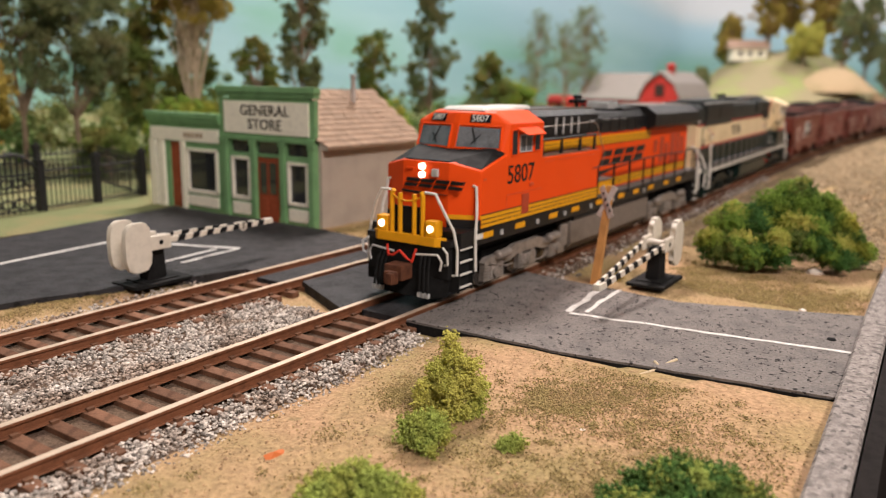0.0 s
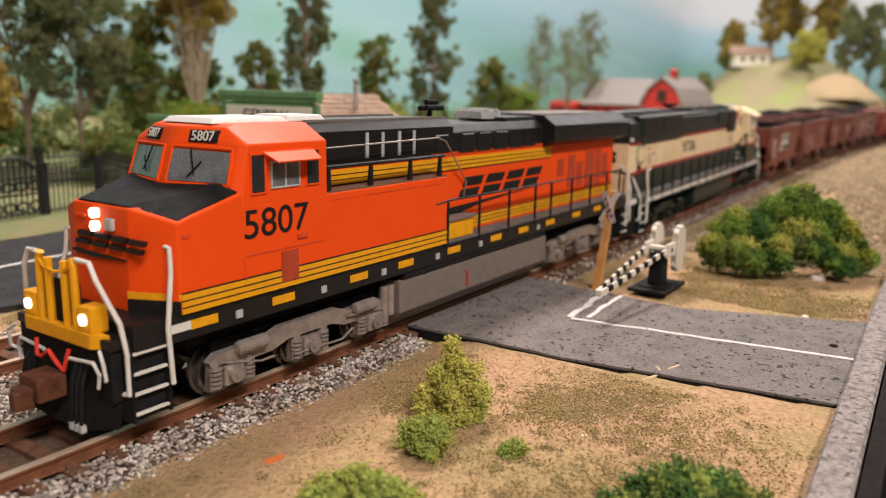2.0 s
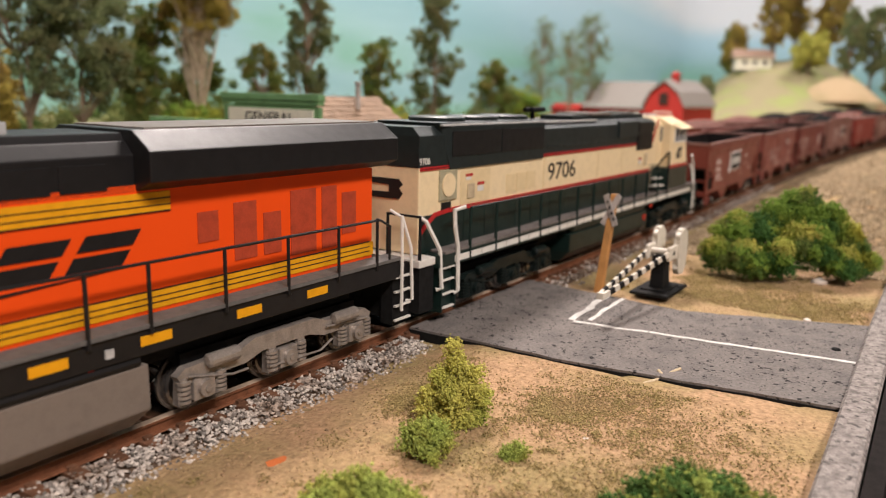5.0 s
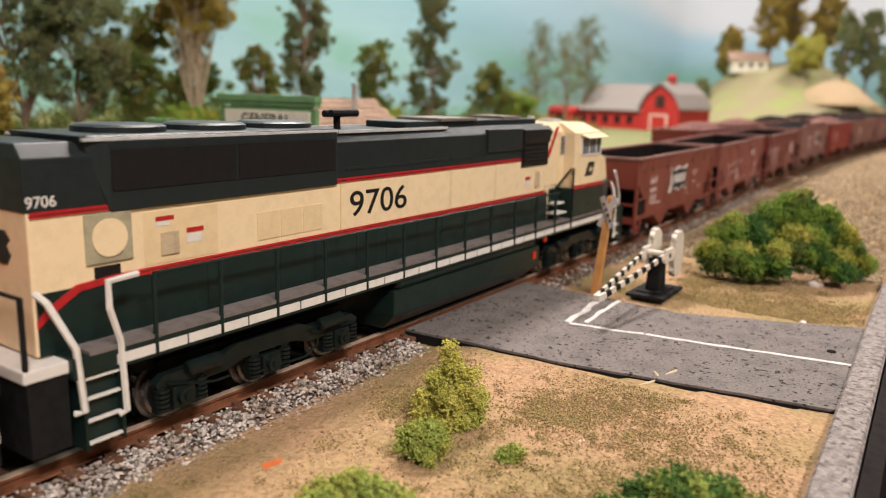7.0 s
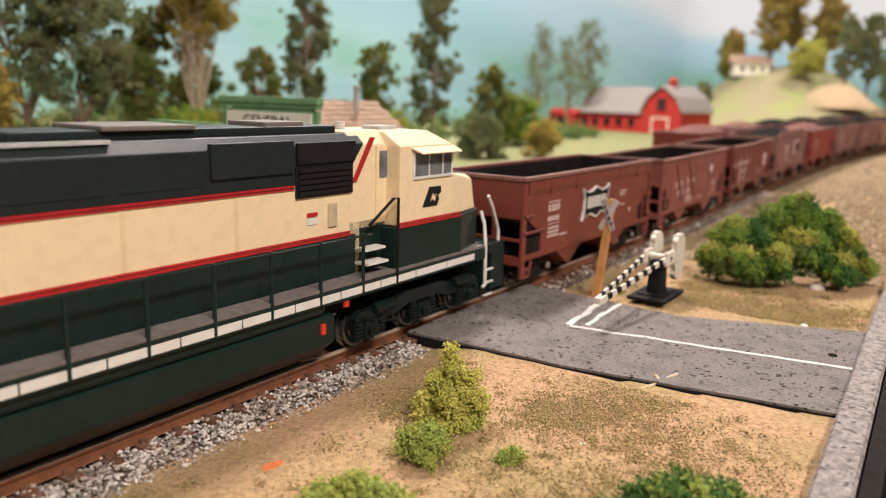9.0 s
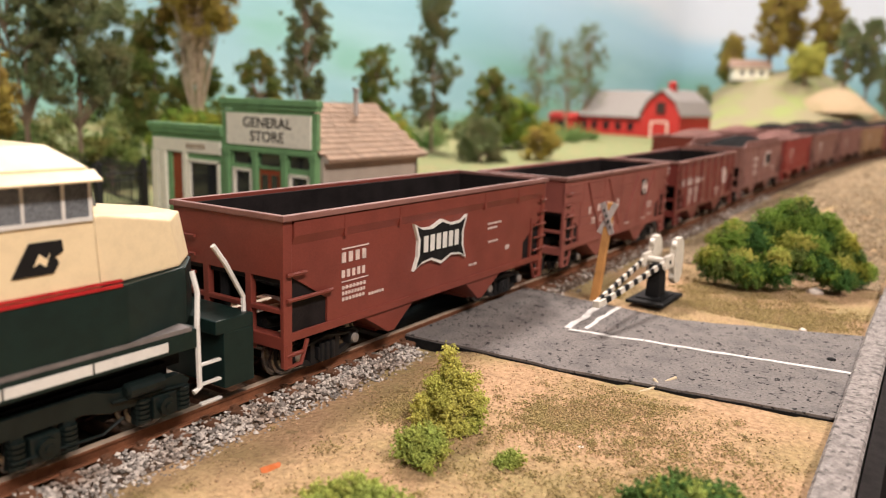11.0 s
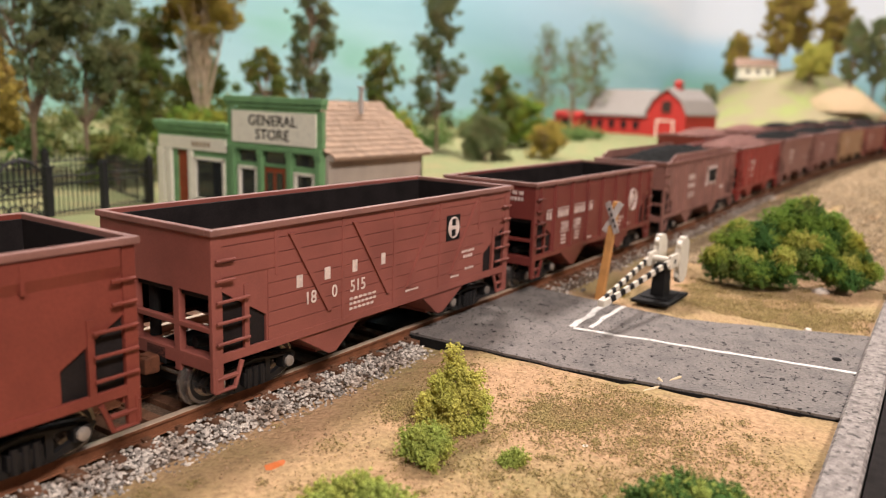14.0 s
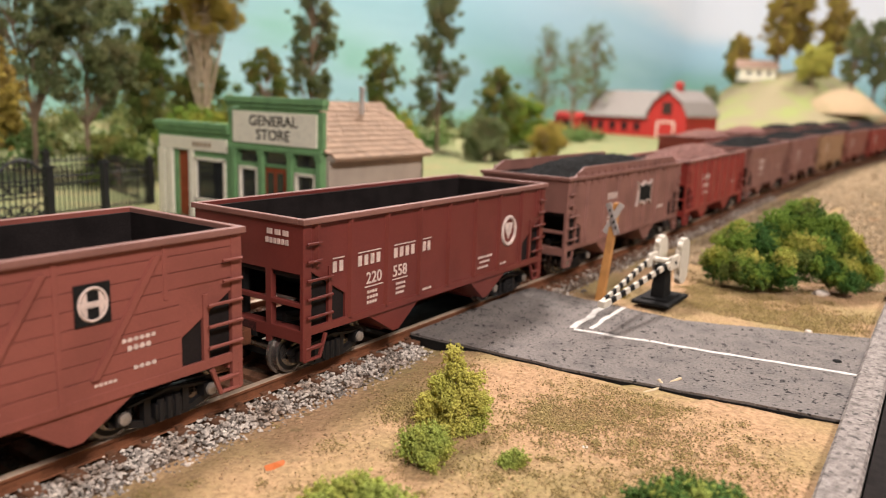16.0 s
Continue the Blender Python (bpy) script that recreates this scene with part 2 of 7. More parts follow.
LEAF_GREY = material("grey_green_foliage", (0.15, 0.19, 0.085), 0.85, spread=0.2, scale=40, second=(0.19, 0.18, 0.085), island=0.45, spec=0.12)
BED = material("track_bed", (0.13, 0.088, 0.06), 0.9, spread=0.35, scale=200, fine=1400, bump=0.9, second=(0.085, 0.055, 0.04), depth=0.0006, spec=0.1)
BANK = material("brown_bank_flock", (0.24, 0.18, 0.11), 0.9, spread=0.2, scale=60, second=(0.30, 0.225, 0.14), island=0.4, spec=0.1)
LITTER = material("orange_scrap", (0.50, 0.13, 0.03), 0.6)
HILLGRASS = material("pale_hill_grass", (0.35, 0.30, 0.18), 0.9, spread=0.15, scale=14, second=(0.33, 0.36, 0.14), bump=0.2, spec=0.12)
FENCEGREEN = material("shop_lawn", (0.165, 0.185, 0.085), 0.9, spread=0.2, scale=40, second=(0.22, 0.19, 0.095), bump=0.4, depth=0.0005, spec=0.12)
ROOMWALL = material("room_wall", (0.30, 0.27, 0.24), 0.8, spread=0.04, scale=3)
ROOMFLOOR = material("room_floor", (0.10, 0.085, 0.075), 0.7, spread=0.1, scale=5)


def sky_paint():
    """The painted backdrop: teal sky, pale cloud towards one end, faint green hills."""
    m = bpy.data.materials.new("painted_backdrop")
    m.use_nodes = True
    n, l = m.node_tree.nodes, m.node_tree.links
    bs = n["Principled BSDF"]
    bs.inputs["Roughness"].default_value = 0.8
    tc = n.new("ShaderNodeTexCoord")
    sep = n.new("ShaderNodeSeparateXYZ")
    l.new(tc.outputs["Object"], sep.inputs[0])
    wide = n.new("ShaderNodeMapping")
    wide.inputs["Scale"].default_value = (0.32, 0.45, 1.7)
    wide.inputs["Rotation"].default_value = (0.0, 0.22, 0.0)
    l.new(tc.outputs["Object"], wide.inputs["Vector"])
    def noise_at(scale, detail=5):
        k = n.new("ShaderNodeTexNoise")
        k.inputs["Scale"].default_value, k.inputs["Detail"].default_value = scale, detail
        l.new(wide.outputs[0], k.inputs["Vector"])
        return k.outputs["Fac"]
    def ramped(src, a, b, lo=0.0, hi=1.0):
        r = n.new("ShaderNodeMapRange")
        r.interpolation_type = "SMOOTHSTEP"
        r.inputs[1].default_value, r.inputs[2].default_value, r.inputs[3].default_value, r.inputs[4].default_value = a, b, lo, hi
        l.new(src, r.inputs[0])
        return r.outputs[0]
    def math2(op, a, b):
        k = n.new("ShaderNodeMath")
        k.operation = op
        for i, v in enumerate((a, b)):
            if isinstance(v, float):
                k.inputs[i].default_value = v
            else:
                l.new(v, k.inputs[i])
        return k.outputs[0]
    def mixed(fac, a, b):
        k = n.new("ShaderNodeMixRGB")
        l.new(fac, k.inputs[0])
        for i, v in ((1, a), (2, b)):
            if isinstance(v, tuple):
                k.inputs[i].default_value = (*v, 1)
            else:
                l.new(v, k.inputs[i])
        return k.outputs[0]
    base = mixed(ramped(noise_at(3.2), 0.35, 0.65), (0.22, 0.42, 0.48), (0.34, 0.54, 0.60))
    # hills brushed in green, uneven upper edge
    edge = math2("ADD", sep.outputs[2], math2("MULTIPLY", noise_at(4.0), -0.30))
    c = mixed(math2("MULTIPLY", ramped(edge, 0.10, -0.10), ramped(noise_at(7.0), 0.40, 0.62)), base, (0.20, 0.44, 0.34))
    # cloud high up, past x = 0.9 m
    high = math2("ADD", sep.outputs[2], math2("MULTIPLY", noise_at(2.0), 0.20))
    blue_f = math2("MULTIPLY", ramped(high, 0.24, 0.36), ramped(sep.outputs[0], 0.7, 1.6))
    c = mixed(blue_f, c, (0.38, 0.58, 0.70))
    cloud_f = math2("MULTIPLY", ramped(math2("ADD", high, math2("MULTIPLY", noise_at(6.0), 0.10)), 0.40, 0.52), ramped(sep.outputs[0], 0.85, 1.7))
    c = mixed(cloud_f, c, (0.68, 0.72, 0.78))
    l.new(c, bs.inputs["Base Color"])
    return m


BACKDROP = sky_paint()

# ---- the line of the track ----


def line_y(x):
    """Sideways place of the near track's middle at x (mm): straight, then a slow bend."""
    if x < 500:
        return 0.0
    if x < 1050:
        return -1.1e-4 * (x - 500) ** 2
    return -33.3 - 0.121 * (x - 1050)


def line_z(x):
    """Height of the rail's top: level at the crossing, then a gentle climb."""
    return 0.0 if x < 200 else 0.0135 * (x - 200) * min(1.0, (x - 200) / 150)


def line_turn(x):
    return math.degrees(math.atan2(line_y(x + 5) - line_y(x - 5), 10))


FAR_TRACK = 53.0


def sm(a, b, v):
    v = min(1.0, max(0.0, (v - a) / (b - a)))
    return v * v * (3 - 2 * v)


def edge_y(x):
    return -118.8 + 0.02 * max(-150.0, min(x, 120.0)) - 170.0 * sm(250, 1800, x)


def ground_z(x, y):
    n1 = noise.noise((x * 0.02, y * 0.02, 0.0))
    n2 = noise.noise((x * 0.09, y * 0.09, 3.0))
    d = y - line_y(x)
    z = -2.7 - 1.6 * (sm(-34, -20, d) - sm(72, 86, d)) + 0.5 * n1 + 0.35 * n2 + line_z(x) * (1 - sm(110, 330, y))
    if -22 < d < 75:
        z = min(z, -4.0 + line_z(x))
    if x < 110 and (-125 < y < -5 or 60 < y < 215):
        z = min(z, -1.6)
    road_side = 7 + 9.5 * sm(-55, -119, y)
    if x < road_side + 1.5:
        z += 1.0 * sm(road_side - 30, road_side - 5, x) * sm(-18, -30, y)
    # the tan bank past the bush
    z += 9 * sm(180, 420, x) * sm(-32, -95, d)
    # hill far off with the house on it
    h = math.hypot((x - 2300) / 560, (y - 330) / 350)
    z += 170 * (1 - sm(0.15, 1.0, h)) * (1 + 0.12 * n1)
    # lawn rises gently towards the backdrop
    z += (10 * sm(260, 480, y) + 22 * sm(480, 690, y)) * (1 - 0.8 * sm(700, 1200, x))
    return z


def grid(name, xs, ys, zf, mat, parent=None):
    verts = [(x, y, zf(x, y)) for y in ys for x in xs]
    w = len(xs)
    faces = [(j * w + i, j * w + i + 1, (j + 1) * w + i + 1, (j + 1) * w + i) for j in range(len(ys) - 1) for i in range(w - 1)]
    return cloud(name, verts, faces, mat, parent, smooth=True)


def steps(a, b, d):
    n = max(1, int(round((b - a) / d)))
    return [a + (b - a) * i / n for i in range(n + 1)]


# The ground runs from the layout's edge to the backdrop; its near rows follow the edge.
xs = steps(-420, 420, 3.5) + steps(430, 1100, 14) + steps(1125, 2790, 35)
rows = [i / 60 for i in range(61)]
verts, faces = [], []
ys_far = steps(-20, 200, 4) + steps(206, 330, 8) + steps(345, 700, 18)
cols = []
for x in xs:
    e = edge_y(x)
    cols.append([e + (-23 - e) * k / 28 for k in range(29)] + ys_far)
w = len(cols[0])
for x, col in zip(xs, cols):
    verts += [(x, y, ground_z(x, y)) for y in col]
for i in range(len(xs) - 1):
    for j in range(w - 1):
        faces.append((i * w + j, (i + 1) * w + j, (i + 1) * w + j + 1, i * w + j + 1))
ground = tagged(cloud("ground", verts, faces, SAND, smooth=True), "sandy tan scenery ground with olive flock patches", "ground", kind="structure")

# lawn sheet by the shop and beyond, 0.5 mm over the sand
lawn = tagged(grid("lawn_ground", steps(-420, 1500, 14), steps(196, 690, 12), lambda x, y: ground_z(x, y) + 0.5, FENCEGREEN), "pale olive grass flock behind the road", "ground", kind="structure")
hill = tagged(grid("hill_ground", steps(1600, 2780, 30), steps(70, 690, 20), lambda x, y: ground_z(x, y) + 4.0, HILLGRASS), "pale yellow-green grassy hill", "hill", kind="structure")

# edge strip and fascia
bm = bmesh.new()
prev = None
for x in steps(-420, 2790, 40):
    e = edge_y(x)
    zt = -0.4 + line_z(x)
    ring = [bm.verts.new(p) for p in ((x, e, -12), (x, e, zt), (x, e - 0.6, zt + 0.8), (x, e - 6.2, zt + 0.8), (x, e - 6.8, zt), (x, e - 6.8, -12))]
    if prev:
        for k in range(5):
            bm.faces.new((prev[k], prev[k + 1], ring[k + 1], ring[k]))
    prev = ring
tagged(part("layout_edge", bm, KERB), "grey granular strip along the layout's edge", "edge", kind="structure")
bm = bmesh.new()
prev = None
for x in steps(-420, 2790, 40):
    e = edge_y(x)
    ring = [bm.verts.new(p) for p in ((x, e - 7.2, -1.2 + line_z(x)), (x, e - 10.5, -1.6 + line_z(x)), (x, e - 10.5, -160), (x, e - 7.2, -160))]
    if prev:
        for k in range(3):
            bm.faces.new((prev[k], prev[k + 1], ring[k + 1], ring[k]))
    prev = ring
tagged(part("layout_fascia", bm, FASCIA), "dark brown board along the layout's front", "board", kind="structure")
tagged(part("benchwork", B((-418, 2788, -115, 696, -40, -14)), FASCIA), "plywood deck under the scenery", "deck", kind="structure")

# backdrop: long side and end, joined by a rounded corner
bm = bmesh.new()
path = [(-420, 700)] + [(2500 + 290 * math.sin(a), 410 + 290 * math.cos(a)) for a in [i * math.pi / 20 for i in range(11)]] + [(2790, -330)]
prev = None
for k, (x, y) in enumerate(path):
    ring = [bm.verts.new((x, y, z)) for z in (-40, 100, 250, 420, 700)]
    if prev:
        for i in range(4):
            bm.faces.new((prev[i], prev[i + 1], ring[i + 1], ring[i]))
    prev = ring
tagged(part("backdrop", bm, BACKDROP, smooth=True), "teal painted sky backdrop with faint green hills", "backdrop", kind="structure")

# the room round the layout
tagged(part("floor", B((-2600, 3600, -2600, 1400, -1060, -1000)), ROOMFLOOR), "dark room floor below the layout", "floor", kind="structure")
tagged(part("ceiling", B((-2600, 3600, -2600, 1400, 1500, 1560)), ROOMWALL), "plain off-white room ceiling", "ceiling", kind="structure")
for nm, b in (("wall_north", (-2600, 3600, 1400, 1460, -1000, 1500)), ("wall_south", (-2600, 3600, -2660, -2600, -1000, 1500)),
              ("wall_west", (-2660, -2600, -2600, 1400, -1000, 1500)), ("wall_east", (3600, 3660, -2600, 1400, -1000, 1500))):
    tagged(part(nm, B(b), ROOMWALL), "plain off-white room wall", "wall", kind="structure")

# ---- road ----


def slab(name, poly, z0, z1, mat, label):
    bm = prism(poly, "z", z0, z1)
    return tagged(part(name, bm, mat), label, "road", kind="structure")


def wavy(p, q, n, amp, seed):
    """A slightly uneven cut edge between two points."""
    out = []
    for i in range(n):
        f = i / n
        k = noise.noise((seed, i * 0.7, 0)) * amp
        dx, dy = q[0] - p[0], q[1] - p[1]
        s = math.hypot(dx, dy)
        out.append((p[0] + dx * f - dy / s * k, p[1] + dy * f + dx / s * k))
    return out


ROADTOP = -0.9
ROAD_EDGE = wavy((6, -10.6), (8, -60), 10, 1.0, 1) + wavy((8, -60), (17, -119.6), 12, 1.0, 2) + [(17, -119.6)] + wavy((92, -119.6), (72, -67), 10, 1.2, 3) + wavy((72, -67), (78, -10.6), 10, 1.0, 4) + [(78, -10.6)]
slab("road", ROAD_EDGE, -2.0, ROADTOP, ASPHALT, "grey textured asphalt sheet leading to the crossing")
slab("road_underlay", [(a + (-0.35 if a < 40 else 0.35), b) for a, b in ROAD_EDGE], -4.6, -1.5, MATBLACK, "black cut edge under the asphalt sheet")
slab("road", [(8, -7.2), (80, -7.2), (80, 7.2), (8, 7.2)], -4.6, -1.6, ASPHALTDARK, "dark asphalt strip between the rails")
slab("road", wavy((3, 10.6), (82, 10.6), 8, 0.6, 6) + wavy((82, 42), (14, 42), 12, 1.5, 7), -4.6, ROADTOP, ASPHALTDARK, "dark asphalt panel between the two tracks")
slab("road", [(16, 46), (84, 46), (84, 60), (16, 60)], -4.6, -1.6, ASPHALTDARK, "dark asphalt strip between the far rails")
slab("road", wavy((19, 63.8), (20, 70), 2, 0.3, 9) + wavy((20, 70), (-60, 95), 10, 2.0, 8) + [(-400, 172), (-400, 300), (-60, 178)] + wavy((-60, 178), (80, 201), 8, 2.0, 5) + [(93, 205), (93, 100), (88, 63.8)],
     -4.6, ROADTOP, ASPHALTDARK, "dark asphalt lot in front of the shop")


def stripe(a, b, w, n=14, seed=0):
    ax, ay = a
    bx, by = b
    s = math.hypot(bx - ax, by - ay)
    nx, ny = -(by - ay) / s, (bx - ax) / s
    lo, hi = [], []
    for i in range(n + 1):
        f = i / n
        k = w * (0.5 + 0.28 * noise.noise((i * 0.9, seed, 0)))
        sh = 0.5 * w * noise.noise((i * 0.35, seed + 5, 2))
        x, y = ax + (bx - ax) * f + nx * sh, ay + (by - ay) * f + ny * sh
        lo.append((x - nx * k, y - ny * k))
        hi.append((x + nx * k, y + ny * k))
    bm = prism(lo + hi[::-1], "z", ROADTOP + 0.03, ROADTOP + 0.12)
    return tagged(part("road_marking", bm, LINE), "hand-painted white road line", "line", kind="structure")


stripe((40, -45), (51.4, -117.8), 1.5, 24, 1)
stripe((41, -44), (73, -41.5), 2.0, 10, 2)
stripe((44, -48.5), (74, -47), 1.4, 10, 3)
stripe((-140, 131), (21, 148), 2.0, 20, 4)
stripe((21, 148), (42, 98), 2.0, 10, 5)
stripe((42, 98), (12, 95), 1.6, 8, 6)
stripe((36, 104), (8, 101), 1.4, 8, 7)

# ---- tracks ----


def build_track(oy, name, label):
    tr = thing(name, 0, 0, 0, label, "track")
    pts = steps(-420, 500, 92) + steps(512, 1600, 16) if oy == 0 else steps(-420, 500, 92) + steps(512, 1600, 16)
    for side in (-9.05, 9.05):
        for kind, prof, mat in (("rail", [(-0.45, -2.3), (0.45, -2.3), (0.5, -0.75), (0.9, -0.65), (0.9, -0.1), (-0.9, -0.1), (-0.9, -0.65), (-0.5, -0.75)], RAILSIDE),
                                ("railhead", [(-0.85, -0.1), (0.85, -0.1), (0.75, 0.0), (-0.75, 0.0)], RAILHEAD),
                                ("rail_foot", [(-1.5, -2.55), (1.5, -2.55), (1.4, -2.25), (-1.4, -2.25)], RAILSIDE)):
            bm = bmesh.new()
            prev = None
            for x in pts:
                ring = [bm.verts.new((x, line_y(x) + oy + side + a, line_z(x) + b)) for a, b in prof]
                if prev:
                    for k in range(len(prof)):
                        bm.faces.new((prev[k], prev[(k + 1) % len(prof)], ring[(k + 1) % len(prof)], ring[k]))
                prev = ring
            part(kind, bm, mat, tr)
    bm = bmesh.new()
    add_box(bm, -1.55, 1.55, -14.4, 14.4, -4.6, -2.5, bevel=0.25)
    first = part("tie", bm, TIE, tr)
    bm = bmesh.new()
    for s in (-9.05, 9.05):
        add_box(bm, -0.8, 0.8, s - 2.4, s - 1.3, -2.5, -1.9)
        add_box(bm, -0.8, 0.8, s + 1.3, s + 2.4, -2.5, -1.9)
    clip = part("rail_clip", bm, TIE, first)
    x = -244.0
    n = 0
    while x < 700:
        if n:
            t = new("tie", first.data)
            t.parent = tr
            k = new("rail_clip", clip.data)
            k.parent = t
        else:
            t = first
        t.matrix_basis = pose(x * MM, (line_y(x) + oy + random.uniform(-0.4, 0.4)) * MM, line_z(x) * MM, 0, 0, line_turn(x) + random.uniform(-0.9, 0.9))
        x += 7.5 + random.uniform(-0.2, 0.2)
        n += 1
    bm = bmesh.new()
    while x < 1600:
        z = line_z(x)
        y = line_y(x) + oy
        add_box(bm, x - 1.5, x + 1.5, y - 15, y + 15, z - 4.6, z - 2.5)
        x += 7.5
    tagged(part("tie", bm, TIE, tr), kind="stuff")
    return tr


build_track(0.0, "railway_track", "model railway track, rusty rails on brown ties")
build_track(FAR_TRACK, "railway_track", "second model railway track, rusty rails on brown ties")


def crystals(centres, sizes, seed, squash=0.75):
    """Rough eight-sided grains at the centres (mm); returns vertices and faces."""
    rng = np.random.default_rng(seed)
    n = len(centres)
    dirs = np.array([(1, 0, 0), (0, 1, 0), (-1, 0, 0), (0, -1, 0), (0, 0, 1), (0, 0, -1)], float)
    q = rng.normal(size=(n, 4))
    q /= np.linalg.norm(q, axis=1)[:, None]
    a, b, c, d = q.T
    rot = np.stack([1 - 2 * (c * c + d * d), 2 * (b * c - a * d), 2 * (b * d + a * c), 2 * (b * c + a * d), 1 - 2 * (b * b + d * d), 2 * (c * d - a * b),
                    2 * (b * d - a * c), 2 * (c * d + a * b), 1 - 2 * (b * b + c * c)], 1).reshape(n, 3, 3)
    v = dirs[None] * rng.uniform(0.6, 1.25, (n, 6, 1))
    v = np.einsum("nij,nkj->nki", rot, v) * np.asarray(sizes)[:, None, None]
    v[:, :, 2] *= squash
    v += np.asarray(centres)[:, None, :]
    f0 = np.array([(0, 1, 4), (1, 2, 4), (2, 3, 4), (3, 0, 4), (1, 0, 5), (2, 1, 5), (3, 2, 5), (0, 3, 5)])
    return v.reshape(-1, 3), (f0[None] + np.arange(n)[:, None, None] * 6).reshape(-1, 3)


def ballast_bed():
    """Loose stones between and beside the tracks."""
    rng = np.random.default_rng(11)
    n = 88000
    x = rng.uniform(-190, 3, n)
    far = rng.uniform(0, 1, n) < 0.30
    x[far] = rng.uniform(78, 460, far.sum())
    d = rng.uniform(-25, 77, n)
    keep = (np.abs(d) > 10.6) & (np.abs(d - FAR_TRACK) > 10.6) | (rng.uniform(size=n) < 0.16)
    keep &= ~((d < -17) & (rng.uniform(-25, -17, n) > d)) & ~((d > 70) & (rng.uniform(70, 77, n) < d))
    x, d = x[keep], d[keep]
    inside = (np.abs(d) < 10.6) | (np.abs(d - FAR_TRACK) < 10.6)
    z = np.where(inside, -4.3, -3.5 + 0.55 * np.sin(d * 0.35) + rng.uniform(-0.5, 0.6, len(x)))
    by_tie = (np.abs(d) < 15.2) | (np.abs(d - FAR_TRACK) < 15.2)
    z = np.where(by_tie & ~inside, np.where(rng.uniform(size=len(x)) < 0.30, rng.uniform(-3.0, -2.3, len(x)), np.minimum(z, -3.2)), z)
    z -= np.clip((-d - 17) * 0.10, 0, 1.0)
    y = d + np.array([line_y(v) for v in x])
    z = z + np.array([line_z(v) for v in x])
    size = rng.uniform(0.26, 0.66, len(x)) * np.where(rng.uniform(size=len(x)) < 0.12, 1.35, 1.0)
    v, f = crystals(np.stack([x, y, z], 1), size, 12)
    return tagged(cloud("ballast", v, f, STONE), "loose grey and pale stone ballast", "ballast", kind="stuff")


ballast_bed()
bed_rows = [(-19, -4.2), (-16, -3.75), (16, -3.75), (FAR_TRACK - 16, -3.75), (FAR_TRACK + 16, -3.75), (FAR_TRACK + 19, -4.2)]
v, f = [], []
bed_xs = steps(-420, 2, 6) + steps(84, 1500, 12)
for x in bed_xs:
    v += [(x, line_y(x) + a, b + line_z(x) + 0.12 * noise.noise((x * 0.2, a, 0))) for a, b in bed_rows]
for i in range(len(bed_xs) - 1):
    if not (bed_xs[i] < 3 and bed_xs[i + 1] > 80):
        f += [(i * 6 + j, (i + 1) * 6 + j, (i + 1) * 6 + j + 1, i * 6 + j + 1) for j in range(5)]
tagged(cloud("track_bed", v, f, BED), "dark brown gritty bed under the tracks", "track bed", kind="structure")


def bank_flock():
    rng = np.random.default_rng(91)
    n = 42000
    x = 170 + 930 * rng.uniform(0, 1, n) ** 1.5
    d = -24 - rng.uniform(0, 1, n) ** 1.2 * 110
    y = d + np.array([line_y(q) for q in x])
    keep = y > np.array([edge_y(q) for q in x]) + 2
    x, y = x[keep], y[keep]
    k = np.array([noise.noise((a * 0.03, b * 0.05, 5.0)) for a, b in zip(x, y)])
    x, y = x[k > -0.45], y[k > -0.45]
    z = np.array([ground_z(a, b) for a, b in zip(x, y)]) + 0.2
    v, f = crystals(np.stack([x, y, z], 1), rng.uniform(0.5, 1.5, len(x)) * (1 + (x - 170) / 500), 92, 0.5)
    tagged(cloud("bank_cover", v, f, BANK), "brown crumbly ground cover on the bank", "ground cover", kind="stuff")


bank_flock()


def flock():
    """Clumps of olive ground cover and crumbs on the sand."""
    rng = np.random.default_rng(21)
    pts = []
    def patch(cx, cy, rx, ry, n, z=-3.6):
        heads = np.stack([rng.normal(cx, rx / 2, n // 6 + 1), rng.normal(cy, ry / 2, n // 6 + 1)], 1)
        for hx, hy in heads:
            k = int(rng.integers(8, 70))
            w = rng.uniform(0.6, 3.4)
            for px, py in zip(rng.normal(hx, w, k), rng.normal(hy, w * 0.9, k)):
                if edge_y(px) + 1 < py and not (5 < px < 93 and -119 < py < -8) and not (abs(py - line_y(px)) < 17):
                    pts.append((px, py, ground_z(px, py) + rng.uniform(0.0, 0.45)))
    for cx, cy, rx, ry, n in ((-32, -42, 10, 10, 900), (-20, -68, 12, 10, 700), (-8, -80, 18, 16, 900), (-30, -100, 30, 20, 900), (-50, -85, 25, 18, 500), (-12, -38, 8, 6, 300),
                              (106, -75, 10, 22, 1600), (112, -100, 14, 16, 1300), (125, -58, 14, 8, 700), (98, -92, 6, 20, 600), (150, -80, 40, 30, 800),
                              (-30, 86, 34, 5, 900), (2, 78, 12, 5, 500), (-80, 104, 40, 5, 700), (30, 215, 80, 16, 900), (110, 95, 30, 6, 500), (130, 84, 60, 8, 900),
                              (-60, -60, 60, 40, 500), (260, -60, 120, 26, 900)):
        patch(cx, cy, rx, ry, n)
    pts = np.array(pts)
    v, f = crystals(pts, rng.uniform(0.09, 0.32, len(pts)), 22, 0.7)
    return tagged(cloud("ground_flock", v, f, TURF), "olive and tan ground-cover flock crumbs", "ground cover", kind="stuff")


flock()


